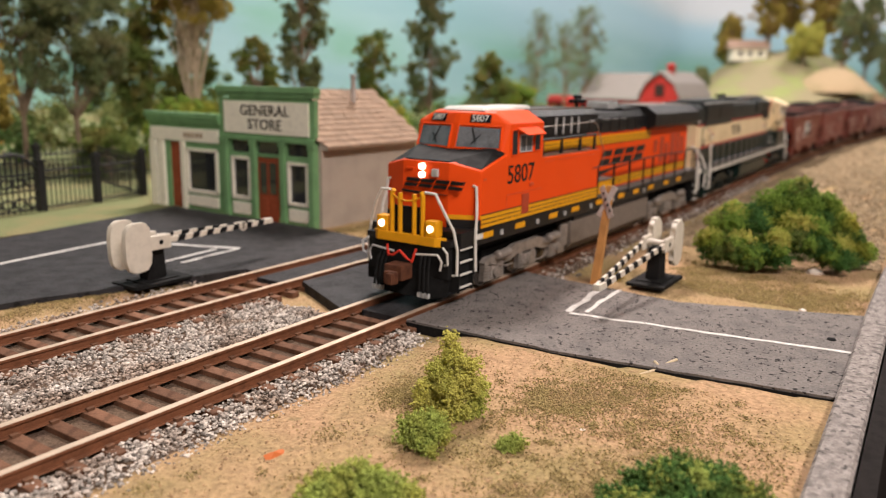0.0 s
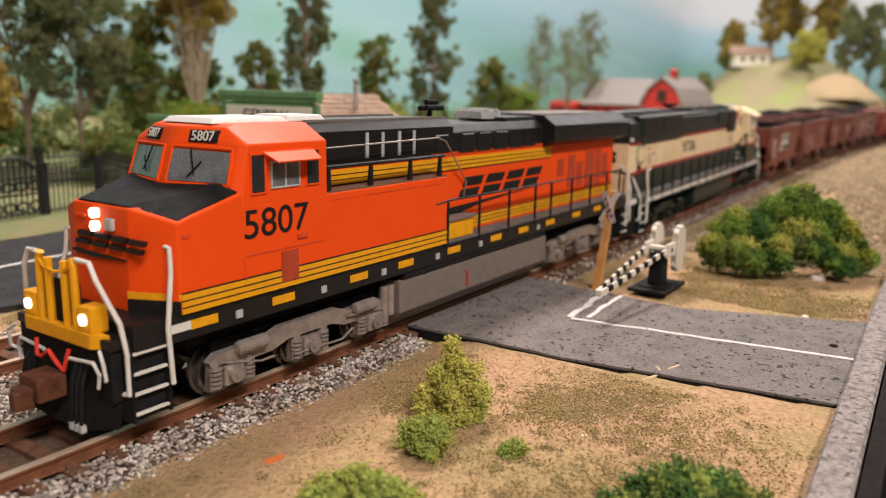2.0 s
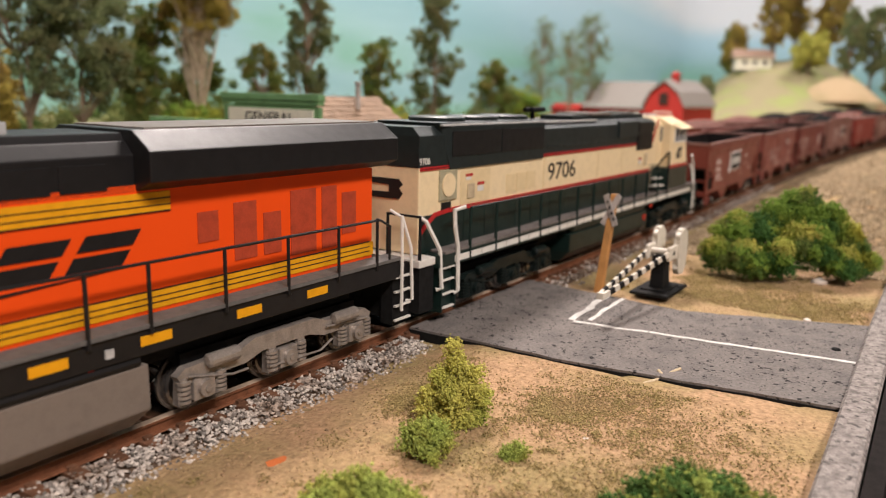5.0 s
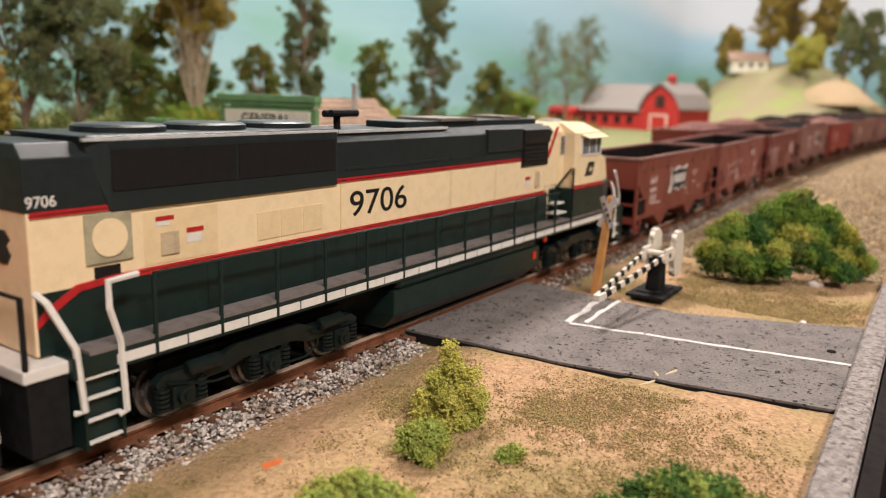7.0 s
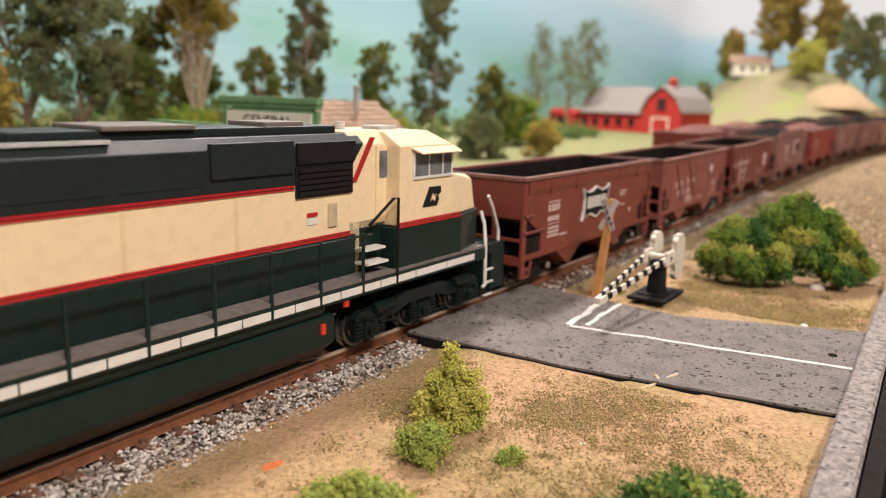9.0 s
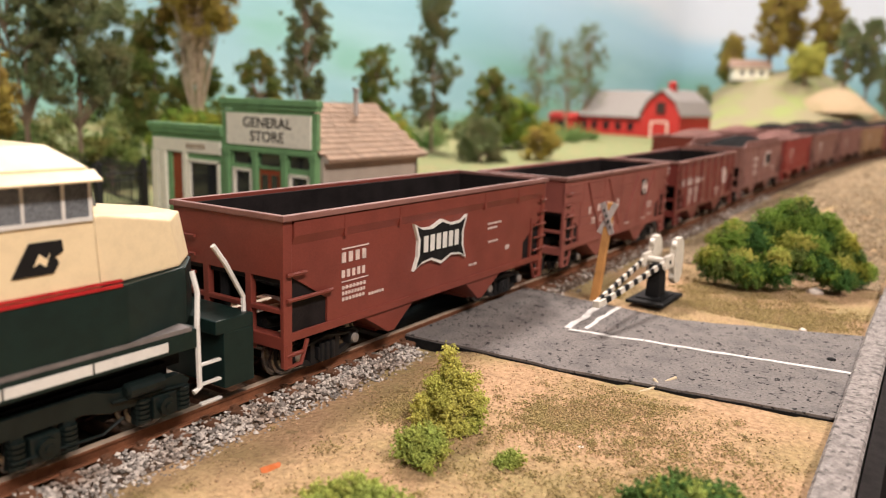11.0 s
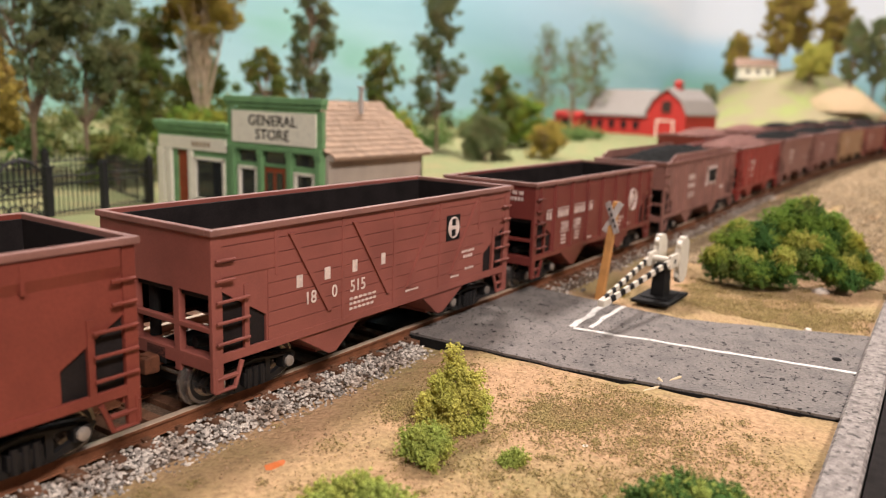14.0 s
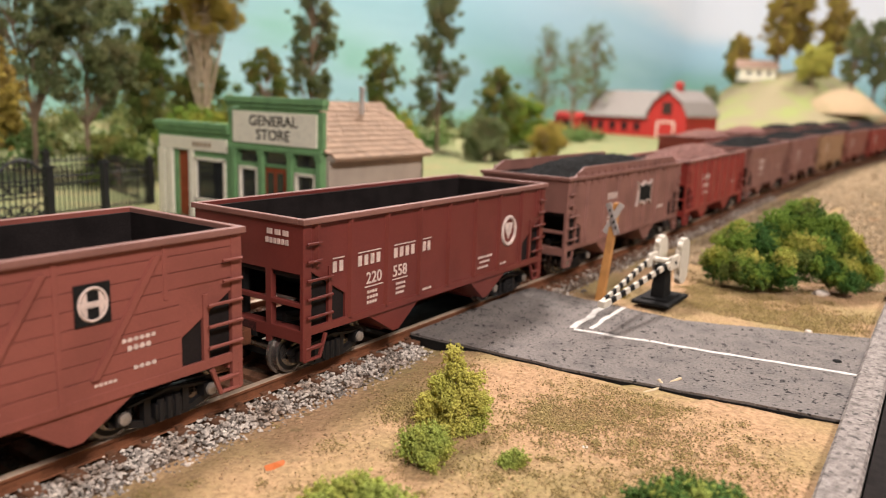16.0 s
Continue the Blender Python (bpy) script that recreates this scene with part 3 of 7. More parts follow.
def crumbs():
    rng = np.random.default_rng(31)
    n = 9000
    x, y = rng.uniform(-120, 6, n), rng.uniform(-117, -22, n)
    k = 1500
    x[:k], y[:k] = rng.uniform(92, 200, k), rng.uniform(-115, -30, k)
    z = np.array([ground_z(a, b) for a, b in zip(x, y)]) + 0.1
    v, f = crystals(np.stack([x, y, z], 1), rng.uniform(0.05, 0.26, n) * np.where(rng.uniform(size=n) < 0.05, 2.2, 1.0), 32)
    return tagged(cloud("sand_grain", v, f, material("sand_grain", (0.42, 0.27, 0.15), 0.9, second=(0.32, 0.22, 0.13), scale=60, island=0.4)), "loose sand grains and small pebbles", "grit", kind="stuff")


crumbs()


def road_bits():
    rng = np.random.default_rng(41)
    n = 1500
    x, y = rng.uniform(16, 76, n), rng.uniform(-116, -14, n)
    v, f = crystals(np.stack([x, y, np.full(n, ROADTOP + 0.05)], 1), rng.uniform(0.06, 0.22, n) * np.where(rng.uniform(size=n) < 0.06, 2.4, 1.0), 42, 0.4)
    tagged(cloud("road_grit", v, f, MATBLACK), "black specks of grit on the asphalt", "grit", kind="stuff")


road_bits()

# ---- rolling stock; x runs along the train, the leading end is at low x ----
TRAIN, WHEELS = [], []
CREAMDOOR = material("cream_door", (0.70, 0.55, 0.32), 0.42, spread=0.04, bump=0.03)
VENTTAN = material("vent_tan", (0.50, 0.40, 0.26), 0.5)
DOORORANGE = material("orange_door", (0.40, 0.055, 0.022), 0.5)


def wheelset(parent, x, r, gauge=8.6):
    """Axle with two flanged steel wheels, free to turn."""
    bm = bmesh.new()
    for s in (-1, 1):
        add_tube(bm, [(0, s * (gauge - 1.3), 0), (0, s * (gauge - 0.5), 0), (0, s * (gauge - 0.45), 0), (0, s * (gauge + 1.2), 0), (0, s * (gauge + 1.25), 0), (0, s * (gauge + 0.9), 0)],
                 [r + 0.65, r + 0.7, r, r - 0.12, r * 0.82, r * 0.72], 28)
        add_tube(bm, [(0, s * (gauge + 0.8), 0), (0, s * (gauge + 1.7), 0)], [r * 0.34, r * 0.26], 12)
        for k in range(4):
            a = k * math.pi / 2 + 0.4
            add_cyl(bm, (math.cos(a) * r * 0.52, s * (gauge + 0.8), math.sin(a) * r * 0.52), (math.cos(a) * r * 0.52, s * (gauge + 1.05), math.sin(a) * r * 0.52), r * 0.09, 6)
    add_cyl(bm, (0, -gauge, 0), (0, gauge, 0), 1.1, 10)
    w = part("wheelset", bm, STEEL, parent, "shiny flanged steel wheels on an axle")
    for s in (-1, 1):
        bm = bmesh.new()
        add_tube(bm, [(0, s * (gauge + 0.95), 0), (0, s * (gauge + 1.29), 0), (0, s * (gauge + 1.0), 0)], [r * 0.86, r * 0.84, r * 0.5], 28)
        part("wheel_face", bm, WHEELFACE, w, "black wheel face")
    w.matrix_basis = pose(x * MM, 0, r * MM)
    WHEELS.append((w, x, r))
    return w


def loco_truck(parent, xc, mat, half=29.0):
    """Three-axle truck: side frames with boxes, springs and brake gear."""
    for s in (-1, 1):
        y0, y1 = s * 12.4, s * 14.4
        bm = bmesh.new()
        add_prism(bm, [(xc - half, 9.2), (xc - half + 2, 10.6), (xc - 13, 10.8), (xc - 9, 12.2), (xc + 9, 12.2), (xc + 13, 10.8), (xc + half - 2, 10.6), (xc + half, 9.2),
                       (xc + half - 1, 7.2), (xc + 12, 7.4), (xc + 7, 8.8), (xc - 7, 8.8), (xc - 12, 7.4), (xc - half + 1, 7.2)], "y", y0, y1)
        for ax in (-23, 0, 23):
            for e in (-5.4, 3.4):
                add_hull(bm, [(xc + ax + e + a, y, z) for a, z in ((0, 9), (2, 9), (2.4, 3.2), (-0.4, 3.2)) for y in (y0, y1)])
        part("side_frame", bm, mat, parent, ox=parent["xc"])
        for ax in (-23, 0, 23):
            bm = bmesh.new()
            add_box(bm, xc + ax - 2.6, xc + ax + 2.6, s * 12.2, s * 15.0, 3.4, 8.0, bevel=0.4)
            add_cyl(bm, (xc + ax, s * 14.6, 5.7), (xc + ax, s * 16.0, 5.7), 1.8, 14)
            add_cyl(bm, (xc + ax, s * 15.9, 5.7), (xc + ax, s * 16.3, 5.7), 0.8, 8)
            part("axle_box", bm, mat, parent, ox=parent["xc"], smooth=False)
            for e in (-4.4, 4.4):
                bm = bmesh.new()
                for k in range(5):
                    add_cyl(bm, (xc + ax + e, s * 13.9, 3.6 + k * 0.95), (xc + ax + e, s * 13.9, 4.2 + k * 0.95), 1.5, 10)
                add_cyl(bm, (xc + ax + e, s * 13.9, 3.4), (xc + ax + e, s * 13.9, 8.4), 0.9, 8)
                part("spring", bm, mat, parent, ox=parent["xc"])
        for e in (-18.5, 18.5):
            bm = bmesh.new()
            add_tube(bm, [(xc + e - 4, s * 15.2, 10.9), (xc + e - 3.6, s * 15.2, 10.9), (xc + e + 3.6, s * 15.2, 10.9), (xc + e + 4, s * 15.2, 10.9)], [0.9, 1.5, 1.5, 0.9], 12)
            part("brake_cylinder", bm, mat, parent, ox=parent["xc"])
        bm = tubes([(xc - 27, s * 15.1, 9.0), (xc - 16, s * 15.1, 6.4), (xc - 12, s * 15.1, 6.4)], [(xc - 6, s * 15.1, 5.0), (xc + 10, s * 15.1, 4.4), (xc + 14, s * 15.1, 6.2)],
                   [(xc + 12, s * 15.1, 9.6), (xc + 27, s * 15.1, 8.4)], r=0.28, seg=5)
        part("brake_rod", bm, mat, parent, ox=parent["xc"])
    part("truck_bolster", B((xc - 26, xc + 26, -11.5, 11.5, 8.6, 12.5), (xc - 5, xc + 5, -8, 8, 11, 17)), MATBLACK, parent, ox=parent["xc"])
    for ax in (-23, 0, 23):
        wheelset(parent, xc + ax - parent["xc"], 5.6)


def coupler(parent, x, sgn):
    bm = bmesh.new()
    add_box(bm, x - 5 * sgn if sgn > 0 else x, x if sgn > 0 else x + 5, -1.1, 1.1, 7.6, 9.4, bevel=0.2)
    add_box(bm, x - 0.2, x + 2.6 * sgn, -2.2, 1.6, 6.6, 10.4, bevel=0.4)
    add_box(bm, x + 2.2 * sgn, x + 3.8 * sgn, -2.3, -0.2, 6.8, 10.2, bevel=0.4)
    return part("coupler", bm, RUSTY, parent, "rust-brown knuckle coupler", ox=parent["xc"])


def railing(parent, name, runs, mat, r=0.38, label=""):
    return part(name, tubes(*runs, r=r), mat, parent, label, ox=parent["xc"])


def bars(parent, name, boxes, mat, label=""):
    return part(name, B(*boxes), mat, parent, label, ox=parent["xc"])


def each(parent, name, boxes, mat, label="", bevel=0.0):
    """One part for every box."""
    for b in boxes:
        part(name, B(b, bevel=bevel), mat, parent, label, ox=parent["xc"])


def slant_marks(parent, name, xa, xb, z0, z1, y0, y1, n, mat, lean=2.2):
    """A row of slanted blocks in place of a maker's lettering."""
    w = (xb - xa) / n
    for i in range(n):
        a = xa + i * w
        bm = bmesh.new()
        for lo_, hi_ in ((0.0, 0.42), (0.56, 1.0)):
            za, zb = z0 + (z1 - z0) * lo_, z0 + (z1 - z0) * hi_
            add_prism(bm, [(a + lean * lo_, za), (a + w * 0.8 + lean * lo_, za), (a + w * 0.8 + lean * hi_, zb), (a + lean * hi_, zb)], "y", y0, y1)
        part(name, bm, mat, parent, ox=parent["xc"])


def orange_locomotive():
    xc = 146.0
    lo = thing("diesel_locomotive", xc, 0, 0, "orange, black and yellow model diesel locomotive with lit headlights", "locomotive", "train on the near track")
    lo["xc"] = xc
    P = lambda name, bm, mat, label="": part(name, bm, mat, lo, label, ox=xc)
    # frame and sills
    P("frame", B((24, 262, -16.8, 16.8, 16.6, 21.9), bevel=0.3), BLACK)
    P("underframe", B((40, 250, -10, 10, 12, 17)), MATBLACK)
    # body behind and beside the cab, full width
    bm = hull(mirror([(33.6, 17.5, 21.9), (33.6, 17.5, 39.0), (29.0, 8.5, 21.9), (29.8, 8.5, 41.3), (49, 17.5, 21.9), (49, 17.5, 43.0), (46.5, 14.5, 44.3)]), 0.35)
    P("nose", bm, ORANGE, "orange sloping nose")
    P("lower_body", B((48, 122.3, -17.5, 17.5, 21.9, 40.6), bevel=0.35), ORANGE)
    bm = hull(mirror([(46.4, 15.8, 40.2), (49.0, 17.5, 40.2), (42.6, 1.0, 41.5), (46.1, 1.0, 52.4), (47.6, 1.0, 55.6), (49.95, 15.9, 52.4), (50.9, 17.4, 52.5), (51.0, 11.4, 55.6), (73.6, 17.5, 40.2), (73.6, 17.4, 52.5), (73.6, 11.0, 56.2), (53.5, 11.0, 56.2)]), 0.3)
    P("cab", bm, ORANGE, "orange crew cab")
    P("cab_roof_box", hull(mirror([(50, 8, 56.1), (72, 8, 56.1), (51.5, 7, 57.3), (70.5, 7, 57.3)]), 0.4), WHITE, "white air conditioner box")
    P("cab_roof_box", hull(mirror([(73, 6, 56.1), (86, 6, 56.1), (74, 5.2, 57.5), (85, 5.2, 57.5)]), 0.4), WHITE, "white air conditioner box")
    # black anti-glare top of the nose
    bm = hull(mirror([(x, y, z - d) for x, y, z in ((30.3, 7.6, 41.75), (34.3, 16.9, 39.6), (48.2, 16.9, 43.55), (46.4, 14.5, 44.85), (43.4, 1.0, 44.3)) for d in (0, 1.0)]))
    P("anti_glare_panel", bm, MATBLACK, "matt black top of the nose")
    # yellow band with dark lines, sides and front
    for s in (-1, 1):
        P("side_stripe", B((33.9, 122.2, s * 17.4, s * 17.62, 21.95, 25.8)), YELLOW, "yellow side band")
        P("stripe_line", B((33.9, 122.2, s * 17.55, s * 17.68, 23.05, 23.3), (33.9, 122.2, s * 17.55, s * 17.68, 24.35, 24.6), (33.9, 122.2, s * 17.5, s * 17.66, 25.75, 26.05)), BLACK)
        P("nose_stripe", hull([(33.7, s * 17.62, 24.6), (33.7, s * 17.62, 25.9), (28.8, s * 8.4, 24.6), (28.8, s * 8.4, 25.9), (34.2, s * 17.2, 24.6), (34.2, s * 17.2, 25.9), (29.3, s * 8.0, 24.6), (29.3, s * 8.0, 25.9)]), YELLOW)
        P("nose_base", hull([(33.62, s * 17.6, 21.9), (33.62, s * 17.6, 24.5), (28.85, s * 8.4, 21.9), (28.85, s * 8.4, 24.5), (34.2, s * 17.2, 21.9), (34.2, s * 17.2, 24.5), (29.3, s * 8.0, 21.9), (29.3, s * 8.0, 24.5)]), BLACK)
        # side windows, frames and visor
        for a, b, z0, z1 in ((51.4, 54.9, 42.9, 50.4), (57.0, 60.6, 43.7, 48.6), (60.9, 64.6, 43.7, 48.6), (67.0, 70.7, 43.5, 50.6)):
            P("cab_window", B((a, b, s * 17.3, s * 17.66, z0, z1)), CABPANE if 56 < a < 65 else PANE)
            P("window_frame", B((a - 0.35, a, s * 17.3, s * 17.8, z0 - 0.35, z1 + 0.35), (b, b + 0.35, s * 17.3, s * 17.8, z0 - 0.35, z1 + 0.35), (a, b, s * 17.3, s * 17.8, z1, z1 + 0.35), (a, b, s * 17.3, s * 17.8, z0 - 0.35, z0)), PALEGREY if 56 < a < 65 else ORANGE)
        P("sun_visor", hull([(54.4, s * 17.4, 51.2), (69.0, s * 17.4, 51.2), (55.4, s * 21.3, 49.2), (67.8, s * 21.3, 49.2), (54.4, s * 17.4, 50.8), (69.0, s * 17.4, 50.8), (55.4, s * 21.2, 48.9), (67.8, s * 21.2, 48.9)]), ORANGE, "orange sun visor over the window")
        P("panel_line", B((49, 73, s * 17.45, s * 17.64, 30.3, 30.55), (49, 49.25, s * 17.45, s * 17.64, 26, 30.3), (64, 67, s * 17.4, s * 17.9, 32, 33), (75, 83, s * 17.45, s * 17.62, 39, 39.2), (86, 119, s * 17.45, s * 17.62, 39, 39.2), (34.5, 36.2, s * 17.4, s * 17.7, 36.2, 36.9)), material("orange_line", (0.60, 0.07, 0.02), 0.4) if s < 0 else ORANGE)
        P("step_door", B((59.2, 64.2, s * 17.45, s * 17.7, 23.2, 29.8)), DOORORANGE, "dull red-brown step door")
        words("road_number", "5807", 8.3, BLACK, lo, (58.2 - xc, s * 17.6, 36.4), SIDE if s < 0 else (90, 0, 180), 0.02, 1.12, "black road number")
        # sill steps and small yellow plates
        each(lo, "sill_plate", [(a, a + 6.5, s * 16.7, s * 17.0, 18.4, 20.2) for a in (36, 57, 82, 101, 124, 148, 166, 186, 208, 228)], YELLOW, "yellow sill plate")
        each(lo, "sill_box", [(a, a + 1.6, s * 16.7, s * 17.2, 18.0, 19.6) for a in (47, 72, 94, 118, 141, 179)], PALEGREY)
        # long hood
        P("hood_side", B((122.3, 255, s * 9, s * 12, 21.9, 46.5)), ORANGE, "orange hood side")
        P("hood_band", B((73.7, 197, s * 11.5, s * 12.18, 41.4, 44.9)), YELLOW, "yellow upper hood band")
        P("hood_line", B((73.7, 197, s * 12.05, s * 12.26, 42.4, 42.6), (73.7, 197, s * 12.05, s * 12.26, 43.6, 43.8), (73.7, 197, s * 12.05, s * 12.26, 41.2, 41.45)), BLACK)
        P("hood_lower_band", B((138, 255.2, s * 11.5, s * 12.18, 23.2, 26.6)), YELLOW, "yellow lower hood band")
        P("hood_line", B((138, 255.2, s * 12.05, s * 12.26, 24.2, 24.4), (138, 255.2, s * 12.05, s * 12.26, 25.3, 25.5), (138, 255.2, s * 12.05, s * 12.24, 26.55, 26.8)), BLACK)
        each(lo, "hood_door", [(a, a + w, s * 12.0, s * 12.22, z0, z1) for a, w, z0, z1 in ((212, 6, 29, 41), (220, 5, 29, 38), (228, 8, 27.5, 42), (238, 5, 27.5, 42), (245, 5, 30, 40), (203, 5, 34, 40))], DOORORANGE)
        slant_marks(lo, "hood_emblem", 136, 189, 32.6, 38.6, s * 12.1, s * 12.25, 4, BLACK, 4.2)
        bm = prism([(124, 27.6), (128, 30.2), (186, 32.0), (150, 30.0), (131, 27.6)], "y", s * 12.1, s * 12.25)
        P("hood_emblem", bm, BLACK)
        # walkway, battery box and handrail
        P("walkway", B((122, 262, s * 12, s * 17.4, 21.6, 22.4)), material("walkway_grey", (0.12, 0.115, 0.11), 0.6) if s < 0 else BLACK)
        P("equipment_box", B((125, 138, s * 12, s * 16.6, 22.4, 27.6), bevel=0.3), YELLOW, "yellow equipment box")
        P("equipment_lid", B((124, 139, s * 11.9, s * 17.2, 27.6, 28.4), bevel=0.2), GREY)
        posts = (123, 140, 158, 176, 188, 205, 222, 238, 252)
        railing(lo, "handrail", [[(117, s * 17.3, 33.4), (123, s * 17.3, 33.9), (253, s * 17.3, 33.0), (257, s * 17.3, 31), (257, s * 17.3, 22.5)]], BLACK, 0.36)
        for a in posts:
            P("stanchion", tubes([(a, s * 17.3, 20.5), (a, s * 17.3, 33.5)], r=0.42), BLACK)
        # rail over the orange side
        railing(lo, "upper_handrail", [[(74, s * 16.6, 46.4), (121.5, s * 16.6, 46.4)]], BLACK, 0.45)
        for a in (75, 90, 106, 119.5):
            P("upper_stanchion", hull([(a - 0.7, s * 16.9, 40.4), (a + 0.7, s * 16.9, 40.4), (a - 0.4, s * 16.9, 46.4), (a + 0.4, s * 16.9, 46.4), (a - 0.7, s * 15.9, 40.4), (a + 0.7, s * 15.9, 40.4), (a - 0.4, s * 16.3, 46.4), (a + 0.4, s * 16.3, 46.4)]), BLACK)
        railing(lo, "grab_rail", [[(74, s * 15.5, 50.5), (120, s * 15.5, 51.2), (124, s * 15.5, 50), (139, s * 13.0, 37.5), (139, s * 12.2, 33)]], TRUCKGREY, 0.22)
        # radiator wings
    P("deck_top", B((73.6, 122.3, -17.0, 17.0, 40.55, 41.0)), material("deck_brown", (0.16, 0.09, 0.06), 0.6))
    P("hood_core", B((73.6, 255, -11.95, 11.95, 40.9, 46.0)), ORANGE)
    bm = hull(mirror([(73.6, 12, 45.0), (73.6, 12, 53.8), (73.6, 9.5, 56.0), (133, 12, 45.0), (133, 12, 53.8), (133, 9.5, 56.0)]), 0.25)
    P("upper_hood", bm, BLACK, "black upper hood with louvres")
    bm = hull(mirror([(133, 12, 45.0), (133, 12, 51.8), (133, 9.8, 54.2), (190, 12, 45.0), (190, 12, 51.8), (190, 9.8, 54.2)]), 0.25)
    P("upper_hood", bm, BLACK)
    bm = hull(mirror([(168, 11, 50.5), (168, 8.5, 55.6), (191, 11, 50.5), (191, 8.5, 55.6)]), 0.25)
    P("upper_hood", bm, BLACK)
    bm = hull(mirror([(190, 12.5, 45.4), (190, 16.6, 47.2), (190, 16.6, 52.6), (190, 11.5, 56.2), (261, 12.5, 45.4), (261, 16.6, 47.2), (261, 16.6, 52.6), (261, 11.5, 56.2)]), 0.3)
    P("radiator_housing", bm, BLACK, "black overhanging radiator housing")
    P("radiator_grille", B((193, 258, -11, 11, 56.1, 56.5)), GREY, "grey roof radiator screen")
    for s in (-1, 1):
        for a in (93.4, 99.6, 106.6, 113.0):
            P("grille_post", B((a, a + 1.0, s * 11.9, s * 12.35, 47.0, 53.2)), PALEGREY)
        for a, b in ((94.4, 99.6), (107.6, 113)):
            P("louvre", B(*[(a, b, s * 11.9, s * 12.2, z, z + 0.5) for z in (47.2, 48.4, 49.6, 50.8, 52.0)]), MATBLACK)
        each(lo, "hood_hatch", [(76, 88, s * 11.9, s * 12.2, 46.5, 52.8), (115, 122, s * 11.9, s * 12.2, 46.5, 52.8), (124, 131, s * 11.9, s * 12.2, 46.5, 52.0)], BLACK, "", 0.08)
        each(lo, "hood_hatch", [(a, a + 8.4, s * 11.9, s * 12.25, 46.0, 50.6) for a in (136, 146, 156, 166, 176)], BLACK, "", 0.1)
        P("grab_iron", tubes(*[[(a, s * 12.0, 51.4), (a, s * 12.7, 51.4), (a + 5, s * 12.7, 51.4), (a + 5, s * 12.0, 51.4)] for a in (124, 138, 148, 158)], r=0.18, seg=5), PALEGREY)
    # roof gear: horn and exhaust
    P("horn", tubes([(138, 0, 54), (138, 0, 58.5)], [(134, -1.5, 58.6), (142.5, -1.5, 58.6)], [(135, 1.5, 58.4), (142, 1.5, 58.4)], [(136, 0, 60.2), (141.5, 0, 60.2)], r=0.8, seg=8), MATBLACK, "black air horn cluster")
    P("exhaust_stack", B((160, 172, -5, 5, 55.0, 57.6), (162, 163.4, -5.5, 5.5, 57.6, 58.2), (168, 169.4, -5.5, 5.5, 57.6, 58.2), bevel=0.15), PALEGREY, "silver exhaust stack")
    P("rear_body", B((250, 256.5, -12, 12, 21.9, 45.2), bevel=0.3), ORANGE)
    P("rear_stripe", B((250.5, 256.7, -12.2, 12.2, 23.2, 26.6)), YELLOW)
    P("roof_rail", B((75, 132, -9.6, -9.1, 55.9, 56.5), (75, 132, 9.1, 9.6, 55.9, 56.5)), GREY)
    # fuel tank
    bm = hull(mirror([(102.5, 16.2, 14.6), (102.5, 16.4, 6.0), (103.5, 12.0, 1.8), (187.8, 16.2, 14.6), (187.8, 16.4, 6.0), (186.8, 12.0, 1.8)]), 0.4)
    P("fuel_tank", bm, GREY, "plain grey fuel tank")
    P("tank_gauge", B((135, 135.8, -16.6, -16.3, 7, 11.5)), RED)
    P("air_pipe", tubes([(104, -15.6, 15.6), (140, -15.6, 15.8), (186, -15.6, 15.6)], [(150, -14, 15.6), (182, -14, 15.6)], r=1.1, seg=8), BLACK)
    P("valve", B((139, 140.5, -16.4, -15.4, 15.4, 17.2), (176, 177.3, -16.4, -15.4, 15.4, 17.0), bevel=0.2), RED)
    P("air_tank", tubes([(98, -14.5, 4.5), (98, -14.5, 14)], [(100.5, -14.5, 6), (100.5, -14.5, 14)], r=1.2, seg=10), TRUCKGREY)
    # windscreens and number boards on the sloping cab front
    fx = lambda z, y=15.5: 46.3 + (z - 41.5) * 0.326 - 3.9 * max(0.0, 1 - abs(y) / 15.5)
    for s in (-1, 1):
        q = [(fx(z, y) - d, y * s, z) for z, y in ((45.0, 1.6), (45.0, 15.2), (50.9, 14.6), (51.2, 1.6)) for d in (-0.8, 0.3)]
        P("windscreen", hull(q), CABPANE, "grey-tinted windscreen")
        rim = [(1.2, 44.5), (15.7, 44.5), (15.0, 51.5), (1.2, 51.7)]
        bm = bmesh.new()
        for (ya, za), (yb, zb) in zip(rim, rim[1:] + rim[:1]):
            add_tube(bm, [(fx(za, ya) - 0.2, ya * s, za), (fx(zb, yb) - 0.2, yb * s, zb)], 0.34, 6)
        P("windscreen_frame", bm, ORANGE)
        P("wiper", tubes([(fx(51.4, 6) - 0.7, s * 6, 51.4), (fx(46, 8) - 0.7, s * 8, 46.3)], [(fx(46, 6.5) - 0.7, s * 6.5, 46.0), (fx(49, 9) - 0.7, s * 9, 49.0)], r=0.16, seg=5), MATBLACK)
        q = [(fx(z, y) - d, y * s, z) for z, y in ((52.6, 4.6), (52.6, 11.2), (55.0, 10.6), (55.0, 4.6)) for d in (-0.8, 0.32)]
        nb = P("number_board", hull(q), MATBLACK, "black number board")
        words("number_board_digits", "5807", 2.9, WHITE, nb, (fx(53.8, 7.8) - 0.42 - xc, s * 7.8, 53.8), (72, 0, -90 + s * -14), 0.02, 0.95)
    P("headlight", tubes([(30.0, 1.0, 39.7), (28.6, 1.0, 39.7)], [(30.0, 1.0, 37.2), (28.6, 1.0, 37.2)], r=1.0, seg=16), LAMP, "lit twin headlight")
